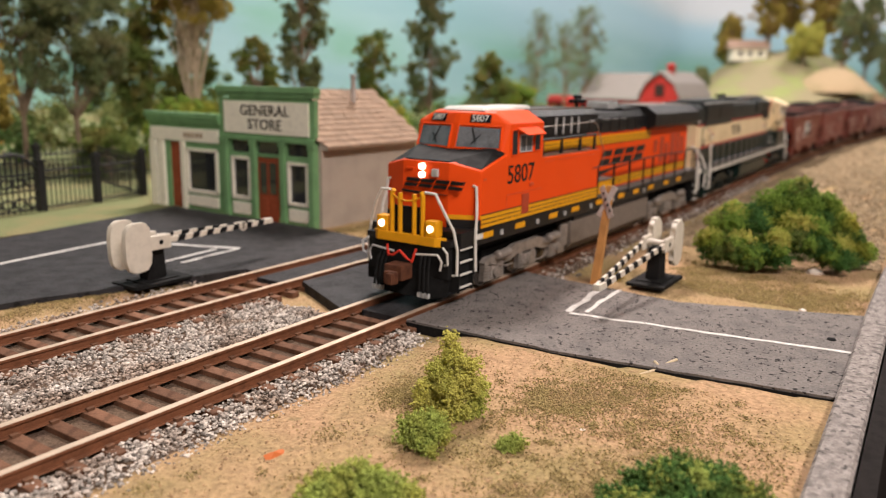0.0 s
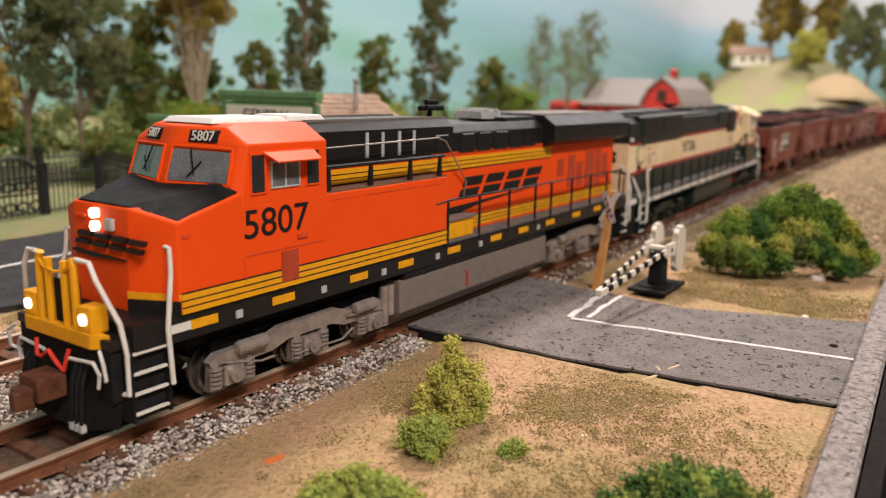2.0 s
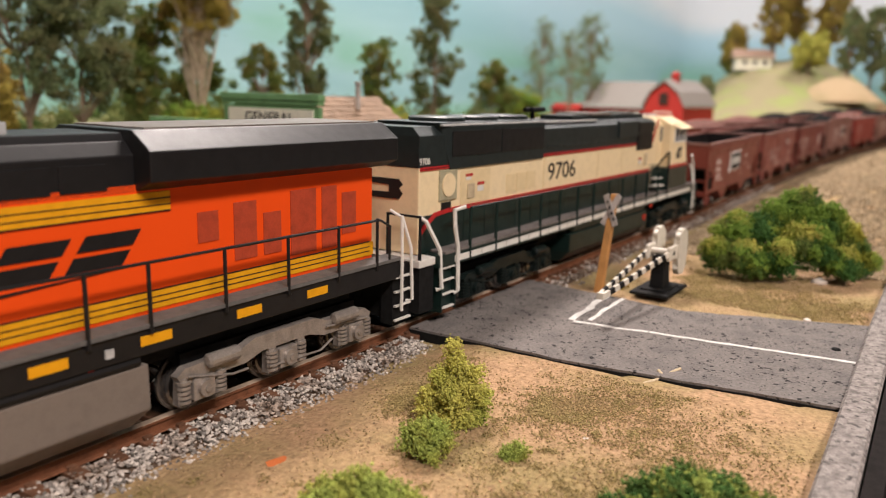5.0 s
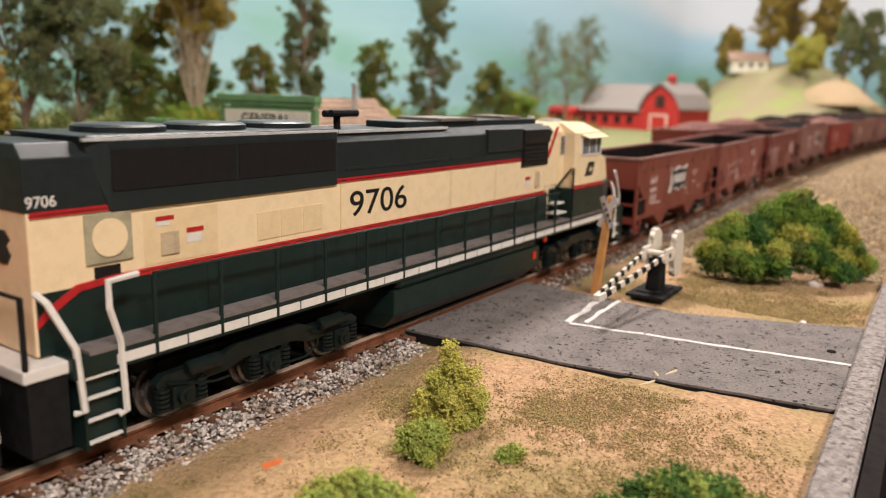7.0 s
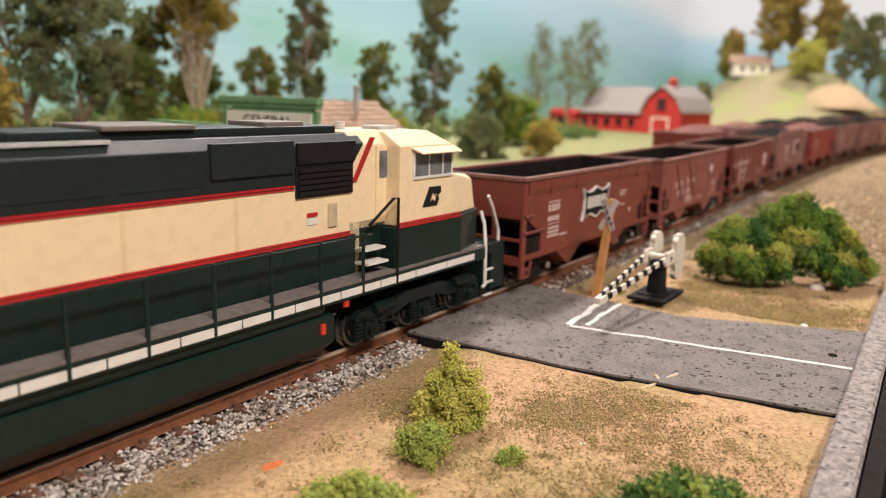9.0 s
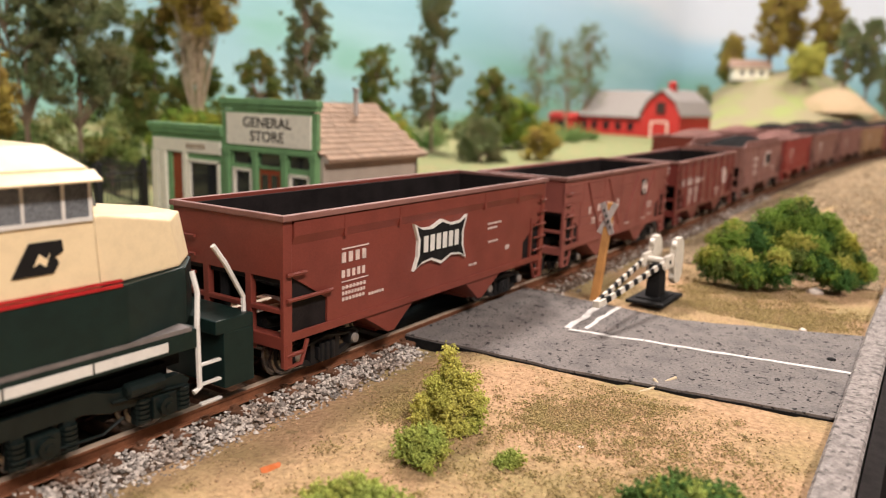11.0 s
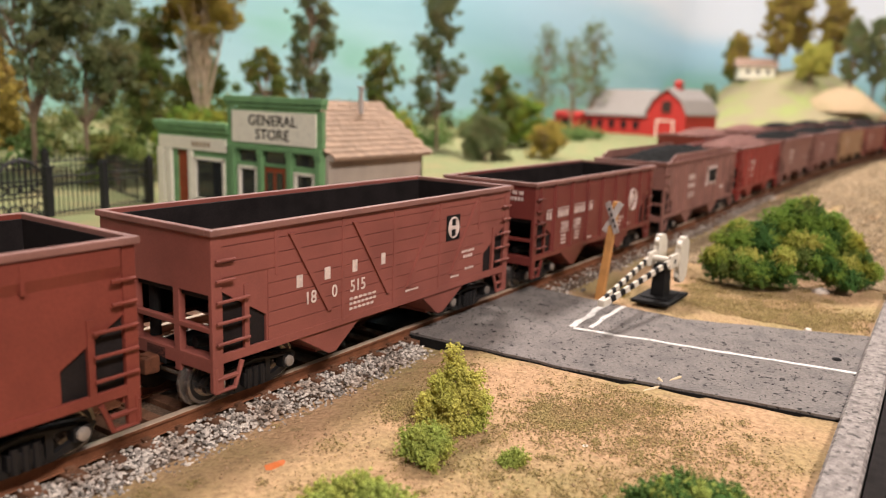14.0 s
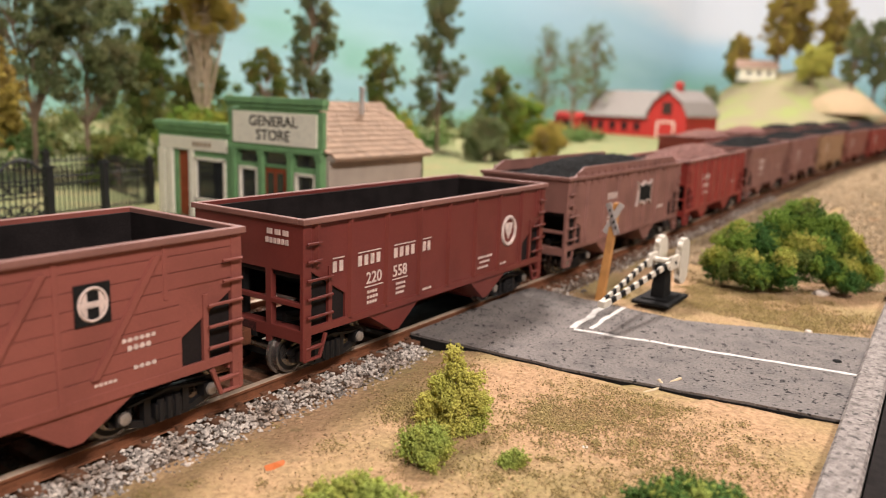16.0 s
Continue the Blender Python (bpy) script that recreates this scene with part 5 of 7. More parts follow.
def freight_truck(parent, x):
    for s in (-1, 1):
        bm = bmesh.new()
        add_prism(bm, [(x - 13, 5.8), (x - 11.5, 7.0), (x - 5, 7.7), (x + 5, 7.7), (x + 11.5, 7.0), (x + 13, 5.8), (x + 12.4, 4.9), (x + 11, 5.6), (x + 5, 6.3), (x - 5, 6.3), (x - 11, 5.6), (x - 12.4, 4.9)], "y", s * 11.4, s * 12.6)
        add_prism(bm, [(x - 12.4, 4.8), (x - 11, 4.6), (x - 5, 2.6), (x + 5, 2.6), (x + 11, 4.6), (x + 12.4, 4.8), (x + 12, 3.5), (x + 5, 1.3), (x - 5, 1.3), (x - 12, 3.5)], "y", s * 11.4, s * 12.6)
        add_box(bm, x - 5, x - 3.6, s * 11.4, s * 12.9, 2, 7)
        add_box(bm, x + 3.6, x + 5, s * 11.4, s * 12.9, 2, 7)
        add_box(bm, x - 3, x + 3, s * 11.0, s * 13.6, 2.4, 5.4, bevel=0.3)
        for a in (-9.7, 9.7):
            add_box(bm, x + a - 1.6, x + a + 1.6, s * 11.2, s * 13.8, 3.6, 6.4, bevel=0.4)
        for a in (-1.8, 0, 1.8):
            add_cyl(bm, (x + a, s * 13.4, 2.0), (x + a, s * 13.4, 6.4), 0.75, 8)
        add_tube(bm, [(x - 9, s * 13.0, 6.6), (x, s * 13.0, 7.8), (x + 9, s * 13.0, 6.6)], 0.5, 6)
        part("truck_frame", bm, BLACK, parent, "black cast truck side frame")
        for a in (-9.7, 9.7):
            part("bearing_cap", tubes([(x + a, s * 13.7, 5.0), (x + a, s * 14.3, 5.0), (x + a, s * 14.5, 5.0)], r=[1.3, 1.2, 0.6], seg=12), TRUCKGREY, parent)
    part("truck_bolster", B((x - 2.6, x + 2.6, -11, 11, 4, 8.6), (x - 10.5, x - 9.5, -8, 8, 2.6, 6), (x + 9.5, x + 10.5, -8, 8, 2.6, 6)), MATBLACK, parent)
    for a in (-9.7, 9.7):
        wheelset(parent, x + a, 4.9)


SHIELD = [(-11, -6.6), (-8.6, -5.2), (-4.4, -4.6), (0, -6.4), (4.4, -4.6), (8.6, -5.2), (11, -6.6), (9.6, -3), (9.4, 1.5), (11, 6.0), (8.4, 4.6), (4.2, 4.4), (0, 6.0), (-4.2, 4.4), (-8.4, 4.6), (-11, 6.0), (-9.4, 1.5), (-9.6, -3)]


def text_bars(parent, mat, rows, y=-17.65):
    """Blocks where the stencils stand: (x0, x1, z, height, blocks); large marks one by one, small print by the line."""
    for x0, x1, z, h, n in rows:
        w = (x1 - x0) / n
        boxes = [(x0 + i * w, x0 + (i + (0.56 if n > 1 else 0.7 if h > 1.3 else 1.0)) * w, y - 0.1, y + 0.1, z, z + h) for i in range(n)]
        if h > 1.3:
            for q in boxes:
                part("stencil_mark", B(q), mat, parent)
        else:
            boxes.append((x0, x1 - 0.3 * w, y - 0.02, y + 0.1, z + h * 0.3, z + h * 0.55))
            part("stencil_line", B(*boxes), mat, parent, "faded pale line of small print")


def hopper(xc, L, style, mat, label, top=38.0, load=False):
    h = thing("hopper_car", xc, 0, 0, label, "hopper car", "train on the near track")
    P = lambda name, bm, m=mat, lab="": part(name, bm, m, h, lab)
    zs = 11.6
    for s in (-1, 1):
        prof = [(-L, top), (L, top), (L, 27.2), (L - 14.2, 18.6), (L - 14.2, zs), (-L + 14.2, zs), (-L + 14.2, 18.6), (-L, 27.2)]
        if style == "arch":
            prof = [(-L, top), (-L + 6, top), (-L + 14, top + 3.2), (L - 14, top + 3.2), (L - 6, top), (L, top)] + prof[2:]
        side = P("side_sheet", prism(prof, "y", s * 16.9, s * 17.5))
        if style == "offset":
            P("side_bulge", hull([(a * (L - 3), s * y, z) for a in (-1, 1) for y, z in ((17.3, top - 1), (18.2, top - 1.5), (18.2, top - 4.6), (17.3, top - 7.2))]))
            rivets = [(a, s * 17.5, zs + 1.2) for a in np.arange(-L + 20, L - 19, 2.0)] + [(a, s * 17.5, zs + 6 + abs(a) * 0.12) for a in np.arange(-L + 20, L - 19, 2.0)]
        else:
            rivets = [(a, s * 17.5, top - 2.6) for a in np.arange(-L + 2, L - 1, 2.2)]
        v, f = crystals(np.array(rivets), np.full(len(rivets), 0.2), 5)
        me = bpy.data.meshes.new("rivets")
        me.from_pydata((v * MM).tolist(), [], f.tolist())
        finish("rivets", me, mat, h)
        P("side_sill", B((-L, L, s * 17.0, s * 17.8, zs - 0.6, zs + 1.3), bevel=0.15))
        if style in ("rib", "arch"):
            for i in range(-3, 4):
                a = i * 13.8 * (L / 57.1)
                P("side_rib", hull([(a + dx, s * y, z) for dx, y in ((-0.9, 17.4), (0.9, 17.4), (-0.35, 18.3), (0.35, 18.3)) for z in (zs + 1.0 if abs(a) < L - 15 else 20.5, top - 1)]))
            for a in (-L + 4.6, L - 4.6):
                P("side_rib", hull([(a + dx, s * y, z) for dx, y in ((-0.9, 17.4), (0.9, 17.4), (-0.35, 18.3), (0.35, 18.3)) for z in (26.6, top - 1)]))
        if style == "arch":
            P("rim_tab", B(*[(a, a + 2.4, s * 17.4, s * 17.9, top - 3.2, top + 1.5) for a in np.arange(-L + 8, L - 9, 6.3)]))
        if style == "plank":
            for k in range(8):
                z = zs + 1.2 + k * 3.1
                P("plank", B((-L + 14.6 if z < 27 else -L + 0.4, L - 14.6 if z < 27 else L - 0.4, s * 17.4, s * 17.72, z, z + 2.95), bevel=0.06))
            for a, b in ((-36.7, -24.5), (-16.1, -3), (17.6, 5.3), (38.3, 25.6)):
                q = [(a - 0.7, top - 3), (a + 0.7, top - 3), (b + 0.7, zs + 4), (b - 0.7, zs + 4)]
                P("diagonal_brace", prism(q, "y", s * 17.3, s * 18.3))
            for a in (-40.5, -19.7, -0.5, 19.8, 40.0):
                P("side_post", B((a - 0.5, a + 0.5, s * 17.3, s * 17.9, zs + 0.4 if abs(a) < L - 19 else 26.5, top - 0.8), bevel=0.15))
        for e in (-1, 1):
            P("corner_post", B((e * L, e * (L - 2.6), s * 16.8, s * 17.9, 5.4, top - 1), bevel=0.2))
            if style != "offset" or e > 0:
                P("ladder_stile", B((e * (L - 8.2), e * (L - 9.4), s * 17.0, s * 17.8, zs, 26.0)))
            if style == "offset" and e < 0:
                for z, far in ((26.2, 6.5), (20.6, 15.0)):
                    P("ladder_rung", tubes([(e * (L - 0.6), s * 18.4, z), (e * (L - far), s * 18.4, z)], r=0.5, seg=6))
            else:
                P("ladder_rung", tubes(*[[(e * (L - 0.6), s * 18.6, z), (e * (L - 8.8), s * 18.6, z)] for z in (15.4, 19.6, 23.8)] + [[(e * (L - 0.6), s * 18.6, z), (e * (L - 5.2), s * 18.6, z)] for z in (28, 32)], r=0.36, seg=6))
            P("step_stirrup", tubes([(e * (L - 0.8), s * 17.6, zs - 1), (e * (L - 0.8), s * 17.6, 5.4), (e * (L - 5.5), s * 17.6, 5.4), (e * (L - 7.5), s * 17.6, zs - 1)], [(e * (L - 0.8), s * 17.6, 8), (e * (L - 6), s * 17.6, 8)], r=0.55, seg=6))
    # rim
    zt = top + (0.0)
    P("top_rim", B((-L - 0.6, L + 0.6, -18.7, -17.0, zt - 1.2, zt + 0.1), (-L - 0.6, L + 0.6, 17.0, 18.7, zt - 1.2, zt + 0.1), (-L - 0.6, -L + 1.0, -17.0, 17.0, zt - 1.2, zt + 0.1), (L - 1.0, L + 0.6, -17.0, 17.0, zt - 1.2, zt + 0.1), bevel=0.25), MAROONS[3], "worn top rim")
    # ends, slopes and bays
    for e in (-1, 1):
        P("end_sheet", B((e * L, e * (L - 0.7), -17, 17, 25.2, top - 0.5)))
        P("end_post", B(*[(e * L, e * (L - 1.6), y - 0.9, y + 0.9, 8, 26) for y in (-7, 7)], bevel=0.15))
        for z in (14.6, 19.6, 23.2, 27.4, 31.6):
            P("end_rung", tubes([(e * (L + 0.9), 9.4, z), (e * (L + 0.9), 16.4, z)], r=0.4, seg=6))
        P("end_sill", B((e * L, e * (L - 3), -17, 17, 9.5, 12.4), (e * L, e * (L - 1.4), -17, 17, 17.5, 18.6), bevel=0.2))
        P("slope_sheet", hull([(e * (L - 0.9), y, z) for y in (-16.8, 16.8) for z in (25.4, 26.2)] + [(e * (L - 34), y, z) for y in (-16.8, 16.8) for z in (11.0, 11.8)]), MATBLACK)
        P("bay", hull([(e * 35, y, zs) for y in (-17.2, 17.2)] + [(e * 12, y, zs) for y in (-17.2, 17.2)] + [(e * 23.5, y, 4.8) for y in (-16.9, 16.9)] + [(e * 21.0, y, 4.8) for y in (-16.9, 16.9)], 0.15))
        P("bay_door", B((e * 20.6, e * 23.9, -13, 13, 4.3, 4.9)))
        P("brake_gear", tubes([(e * (L - 2), -10, 14), (e * (L - 12), -12, 13.4)], [(e * (L - 3), 4, 12.6), (e * (L - 3), 4, 24)], r=1.2, seg=8), MATBLACK)
    P("centre_sill", B((-L, L, -3, 3, 8.4, 11.8)), MATBLACK)
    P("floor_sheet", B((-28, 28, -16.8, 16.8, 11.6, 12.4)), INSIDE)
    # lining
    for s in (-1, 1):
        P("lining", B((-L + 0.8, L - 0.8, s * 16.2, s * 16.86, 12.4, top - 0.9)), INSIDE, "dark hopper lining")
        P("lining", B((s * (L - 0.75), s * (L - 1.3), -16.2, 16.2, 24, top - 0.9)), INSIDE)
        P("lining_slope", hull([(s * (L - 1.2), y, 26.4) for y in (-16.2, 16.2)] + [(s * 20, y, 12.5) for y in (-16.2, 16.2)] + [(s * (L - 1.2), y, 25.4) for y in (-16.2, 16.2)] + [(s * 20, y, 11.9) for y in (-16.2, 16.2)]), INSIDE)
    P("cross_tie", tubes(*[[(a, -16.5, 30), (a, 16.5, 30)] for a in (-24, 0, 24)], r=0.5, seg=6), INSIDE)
    if load:
        xs_, ys_ = steps(-L + 1.2, L - 1.2, 3.2), steps(-16.4, 16.4, 1.9)
        rng = random.Random(int(xc))
        v = []
        for y in ys_:
            for x in xs_:
                f = (1 - (abs(x) / (L - 1)) ** 3) * (1 - (abs(y) / 17.0) ** 2)
                v.append((x, y, top - 4.0 + 8.5 * f + rng.uniform(-0.5, 0.5)))
        w = len(xs_)
        me = bpy.data.meshes.new("coal_load")
        me.from_pydata([(a * MM, b * MM, c * MM) for a, b, c in v], [], [(j * w + i, j * w + i + 1, (j + 1) * w + i + 1, (j + 1) * w + i) for j in range(len(ys_) - 1) for i in range(w - 1)])
        finish("load", me, COAL if load is True else load, h, "heaped black coal load" if load is True else "heaped brown ore load")
    freight_truck(h, -43)
    freight_truck(h, 43)
    h["xc"] = 0.0
    coupler(h, -L - 0.5, -1)
    coupler(h, L + 0.5, 1)
    del h["xc"]
    return h


orange_locomotive()
green_locomotive()
h1 = hopper(602.4, 61.5, "offset", MAROONS[0], "empty oxide-red model hopper car with a black shield emblem", 39.0)
TRAIN.append((h1, 602.4))
emblem = part("shield", prism([(a * 1.17 - 2.1, b * 1.0 + 26.0) for a, b in SHIELD], "y", -18.36, -17.4), WHITE, h1, "black shield with white border")
part("shield_field", prism([(a * 1.07 - 2.1, b * 0.87 + 26.0) for a, b in SHIELD], "y", -18.44, -18.2), MATBLACK, emblem)
for i in range(6):
    part("shield_mark", B((-10.8 + i * 3.0, -10.8 + i * 3.0 + 2.0, -18.52, -18.4, 23.9, 28.3), bevel=0.15), WHITE, emblem, "plain white block")
text_bars(h1, LETTER, [(-42.6, -32.8, 26.0, 2.4, 4), (-42.6, -32.8, 29.1, 0.3, 1), (-42.6, -33.4, 22.4, 1.8, 5), (-42.6, -32.8, 21.3, 0.25, 1), (-42.4, -33.4, 19.6, 0.8, 7), (-42.4, -33.6, 18.2, 0.8, 8), (-42.4, -33.8, 16.8, 0.8, 7), (-32.6, -26.4, 16.4, 0.7, 6), (24, 32.4, 27.2, 0.6, 8), (24, 30, 25.8, 0.6, 6), (24.6, 30.6, 21.6, 0.6, 5), (35.4, 38, 18.0, 1.4, 3), (13.8, 18.4, 16.1, 0.6, 5)])
for a in (-42, -21, 21, 42):
    part("seam_strip", B((a - 0.35, a + 0.35, -18.35, -17.4, 32.4, 37.2)), MAROONS[0], h1)

h2 = hopper(737.3, 57.5, "plank", MAROONS[1], "empty brown composite hopper car with planked, braced sides", 38.0)
TRAIN.append((h2, 737.3))
text_bars(h2, LETTER, [(-34.8, -32.2, 22.6, 2.8, 1), (-26.0, -23.4, 22.9, 2.8, 1), (-16.5, -14.1, 23.1, 2.8, 1), (-5.8, -3.6, 23.2, 2.8, 1), (-17.4, -7.1, 16.4, 0.6, 6), (-17.4, -7.1, 15.2, 0.6, 7), (-17.4, -8, 14.0, 0.6, 6), (4.5, 10.5, 14.2, 0.5, 5), (31, 38, 20.6, 0.7, 6), (32, 37, 19.0, 0.9, 4), (33, 38, 15.4, 0.7, 4), (25.6, 30, 14.2, 0.5, 5)], -17.78)
for tx, st in ((-30.5, "18"), (-22.7, "0"), (-14.5, "515")):
    words("car_number", st, 4.0, LETTER, h2, (tx, -17.84, 19.6), SIDE, 0.05, 0.95)
em = part("round_emblem", B((22.7, 29.1, -18.0, -17.5, 25.2, 32.2)), MATBLACK, h2, "black plate with a pale cross in a ring")
part("emblem_ring", tubes([(25.9 + 2.5 * math.cos(a), -18.05, 28.7 + 2.8 * math.sin(a)) for a in [i * math.tau / 20 for i in range(21)]], r=0.28, seg=5), LETTER, em)
for e in (-1, 1):
    part("emblem_segment", prism([(25.9 + e * (0.6 + 1.5 * math.sin(a)), 28.7 + 2.2 * math.cos(a)) for a in [0.3 + i * 0.36 for i in range(8)]], "y", -18.12, -17.95), LETTER, em)
part("emblem_band", B((23.4, 28.4, -18.18, -18.0, 28.2, 29.2)), LETTER, em)

h3 = hopper(869.0, 57.1, "rib", MAROONS[2], "empty dark maroon hopper car with ribbed sides", 37.4)
TRAIN.append((h3, 869.0))
text_bars(h3, LETTER, [(-47.4, -43.0, 24.2, 2.5, 2), (-38.6, -29.4, 24.2, 2.5, 4), (-24.8, -15.2, 24.2, 2.5, 4), (-12.4, -8.2, 24.2, 2.5, 2), (-47.4, -43.4, 27.3, 0.25, 1), (-38.6, -30, 27.3, 0.25, 1), (-24.8, -15.8, 27.3, 0.25, 1), (-12.4, -8.6, 27.3, 0.25, 1), (-36, -29, 18.5, 0.25, 1), (-25.2, -19, 18.5, 0.25, 1), (-35, -31, 16.9, 0.7, 4), (-35, -30.6, 15.6, 0.7, 4), (-35, -31, 14.3, 0.7, 4), (-23.6, -19.6, 17.0, 0.6, 5), (-23.6, -19.6, 15.8, 0.6, 5), (-23.6, -20, 14.6, 0.6, 4), (-12, -7.6, 13.4, 0.6, 5), (16, 24.5, 17.6, 0.7, 7), (17, 23, 16.2, 0.6, 6), (16, 22, 14.6, 0.6, 5), (28, 33, 14.0, 0.5, 4)])
for tx, st in ((-32.5, "220"), (-22.1, "558")):
    words("car_number", st, 4.0, LETTER, h3, (tx, -17.62, 20.6), SIDE, 0.05, 1.0)
for z, h, n in ((33.2, 1.2, 3), (31.2, 1.2, 6)):
    part("stencil_line", B(*[(-57.3, -57.05, -13.4 + 7.4 * i / n, -13.4 + 7.4 * (i + 0.66) / n, z, z + h) for i in range(n)]), LETTER, h3)
em = part("round_emblem", tubes([(33.5 + 4.0 * math.cos(a), -17.7, 24.2 + 4.3 * math.sin(a)) for a in [i * math.tau / 24 for i in range(25)]], r=0.6, seg=6), LETTER, h3, "pale ring emblem")
part("emblem_core", prism([(31.0, 26.6), (36.0, 26.6), (35.0, 23.6), (33.5, 21.6), (32.0, 23.6)], "y", -17.75, -17.45), LETTER, em)

h4 = hopper(1008.1, 64.0, "arch", MAROONS[3], "dusty oxide hopper car heaped with coal, arched sides", 38.0, True)
TRAIN.append((h4, 1008.1))
part("shield", prism([(a * 0.8 + 14, b * 0.85 + 27.0) for a, b in SHIELD], "y", -18.5, -17.4), LETTER, h4, "pale shield with dark field")
part("shield_field", prism([(a * 0.7 + 14, b * 0.66 + 27.0) for a, b in SHIELD], "y", -18.6, -18.2), MATBLACK, h4)
text_bars(h4, LETTER, [(-26, -14, 27.0, 2.6, 5), (-26, -15, 23.0, 2.0, 5), (-26, -14, 19.6, 0.8, 8), (-26, -14, 18.0, 0.8, 7), (34, 42, 18, 1.4, 5)])
kinds = [(1143.1, 58.5, "rib", 4, "bright oxide-red ribbed hopper car heaped with red-brown ore", ORE), (1276.1, 61.5, "offset", 3, "dusty grey-brown hopper car heaped with coal", True), (1408.6, 60, "rib", 3, "dusty brown hopper car with ribbed sides", True),
         (1539.6, 60, "rib", 5, "tan hopper car with ribbed sides", True), (1670.6, 60, "offset", 1, "brown hopper car heaped with coal", True), (1801.6, 60, "rib", 4, "red-brown hopper car with ribbed sides", True), (1932.6, 60, "rib", 0, "oxide-red hopper car with ribbed sides", True)]
for x, L, st, mi, lab, ld in kinds:
    h = hopper(x, L, st, MAROONS[mi], lab, 38.0, ld)
    text_bars(h, LETTER, [(-30, -16, 26, 2.6, 5), (-30, -18, 22, 2.0, 5), (-30, -18, 18.5, 0.8, 7), (28, 38, 20, 0.8, 6)])
    TRAIN.append((h, x))

# ---- foliage ----


def clump_points(blobs, density, rng, fuzz=0.0):
    """Points through lumpy balls (x, y, z, r), thicker near their skins."""
    out = []
    for x, y, z, r in blobs:
        n = int(density * r * r)
        d = rng.normal(size=(n, 3))
        d /= np.linalg.norm(d, axis=1)[:, None]
        rad = r * (np.abs(rng.normal(0, fuzz, n)) + 0.1 if fuzz else rng.uniform(0.25, 1.0, n) ** 0.45)
        # fray the skin into tufts
        tuft = 1 + 0.16 * np.sin(d[:, 0] * 7 + x) * np.sin(d[:, 1] * 8 + y) + 0.12 * np.sin(d[:, 2] * 13 + z)
        p = d * (rad * tuft)[:, None]
        p[:, 2] *= 0.92
        out.append(p + np.array((x, y, z)))
    return np.concatenate(out)


def leaves(name, parent, blobs, grain, density, mat, seed, label="", floor=None, fuzz=0.0):
    rng = np.random.default_rng(seed)
    p = clump_points(blobs, density, rng, fuzz)
    if floor is not None:
        p = p[p[:, 2] > floor]
    # short sprigs that stand off the skin, in little bunches
    c = np.array([b[:3] for b in blobs])
    rr = np.array([b[3] for b in blobs])
    if not fuzz:
        k = rng.integers(0, len(p), len(p) // 9)
        near = np.argmin(np.linalg.norm(p[k][:, None, :] - c[None], axis=2) / rr[None], axis=1)
        out = p[k] - c[near]
        out /= np.linalg.norm(out, axis=1)[:, None] + 1e-6
        skin = c[near] + out * rr[near][:, None]
        p = np.concatenate([p] + [skin + out * (grain * 1.1 * q) + rng.normal(0, grain * 0.7, skin.shape) for q in range(1, 5)])
        if floor is not None:
            p = p[p[:, 2] > floor]
    v, f = crystals(p, rng.uniform(0.5, 1.25, len(p)) * grain, seed + 1, 0.9)
    return cloud(name, v, f, mat, parent, label)


def bush(x, y, z, blobs, grain, density, mat, seed, label, name="bush"):
    b = thing(name, x, y, z, label, "bush")
    leaves("foliage", b, blobs, grain, density, mat, seed, floor=-0.5)
    part("stem", tubes(*[[(0, 0, -0.5), (bx * 0.5, by * 0.5, bz * 0.5), (bx, by, bz)] for bx, by, bz, r in blobs[:5]], r=0.5, seg=5), BARK, b)
    return b


def lat(u, w):
    """Across and along the bush: u to one side, w away."""
    return 0.55 * u + 0.83 * w, -0.83 * u + 0.55 * w


rng0 = random.Random(3)
tufts = {"green": [], "shaded": [], "lit_top": [], "olive": []}
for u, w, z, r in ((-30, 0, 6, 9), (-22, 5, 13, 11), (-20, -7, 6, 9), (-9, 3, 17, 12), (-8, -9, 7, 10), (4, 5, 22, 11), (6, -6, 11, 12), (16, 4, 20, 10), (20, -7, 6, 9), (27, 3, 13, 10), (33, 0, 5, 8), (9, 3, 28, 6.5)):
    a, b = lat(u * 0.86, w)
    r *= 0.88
    # dark core: the shade between lobes is put into the colour
    tufts["shaded"].append((a, b, z, r * 0.6))
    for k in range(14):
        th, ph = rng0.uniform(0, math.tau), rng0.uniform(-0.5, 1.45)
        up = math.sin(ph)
        # painted light: undersides take the dark green, some tops the yellow-green
        tone = "shaded" if up < -0.05 else "lit_top" if up > 0.80 and rng0.random() < 0.5 else "olive" if rng0.random() < 0.18 else "green"
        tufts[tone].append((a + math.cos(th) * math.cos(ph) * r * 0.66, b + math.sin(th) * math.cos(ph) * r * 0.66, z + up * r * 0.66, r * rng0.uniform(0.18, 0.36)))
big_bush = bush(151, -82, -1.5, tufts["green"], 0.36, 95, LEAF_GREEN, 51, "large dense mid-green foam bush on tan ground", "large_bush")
leaves("pale_foliage", big_bush, tufts["lit_top"], 0.36, 95, LEAF_LIME, 53, "yellow-green foam tops, light put into the colour", floor=-0.5)
leaves("dark_foliage", big_bush, tufts["shaded"], 0.36, 95, LEAF_DEEP, 55, "dark green foam cores and undersides, shade put into the colour", floor=-0.5)
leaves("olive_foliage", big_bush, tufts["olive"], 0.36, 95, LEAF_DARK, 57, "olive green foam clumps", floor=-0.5)


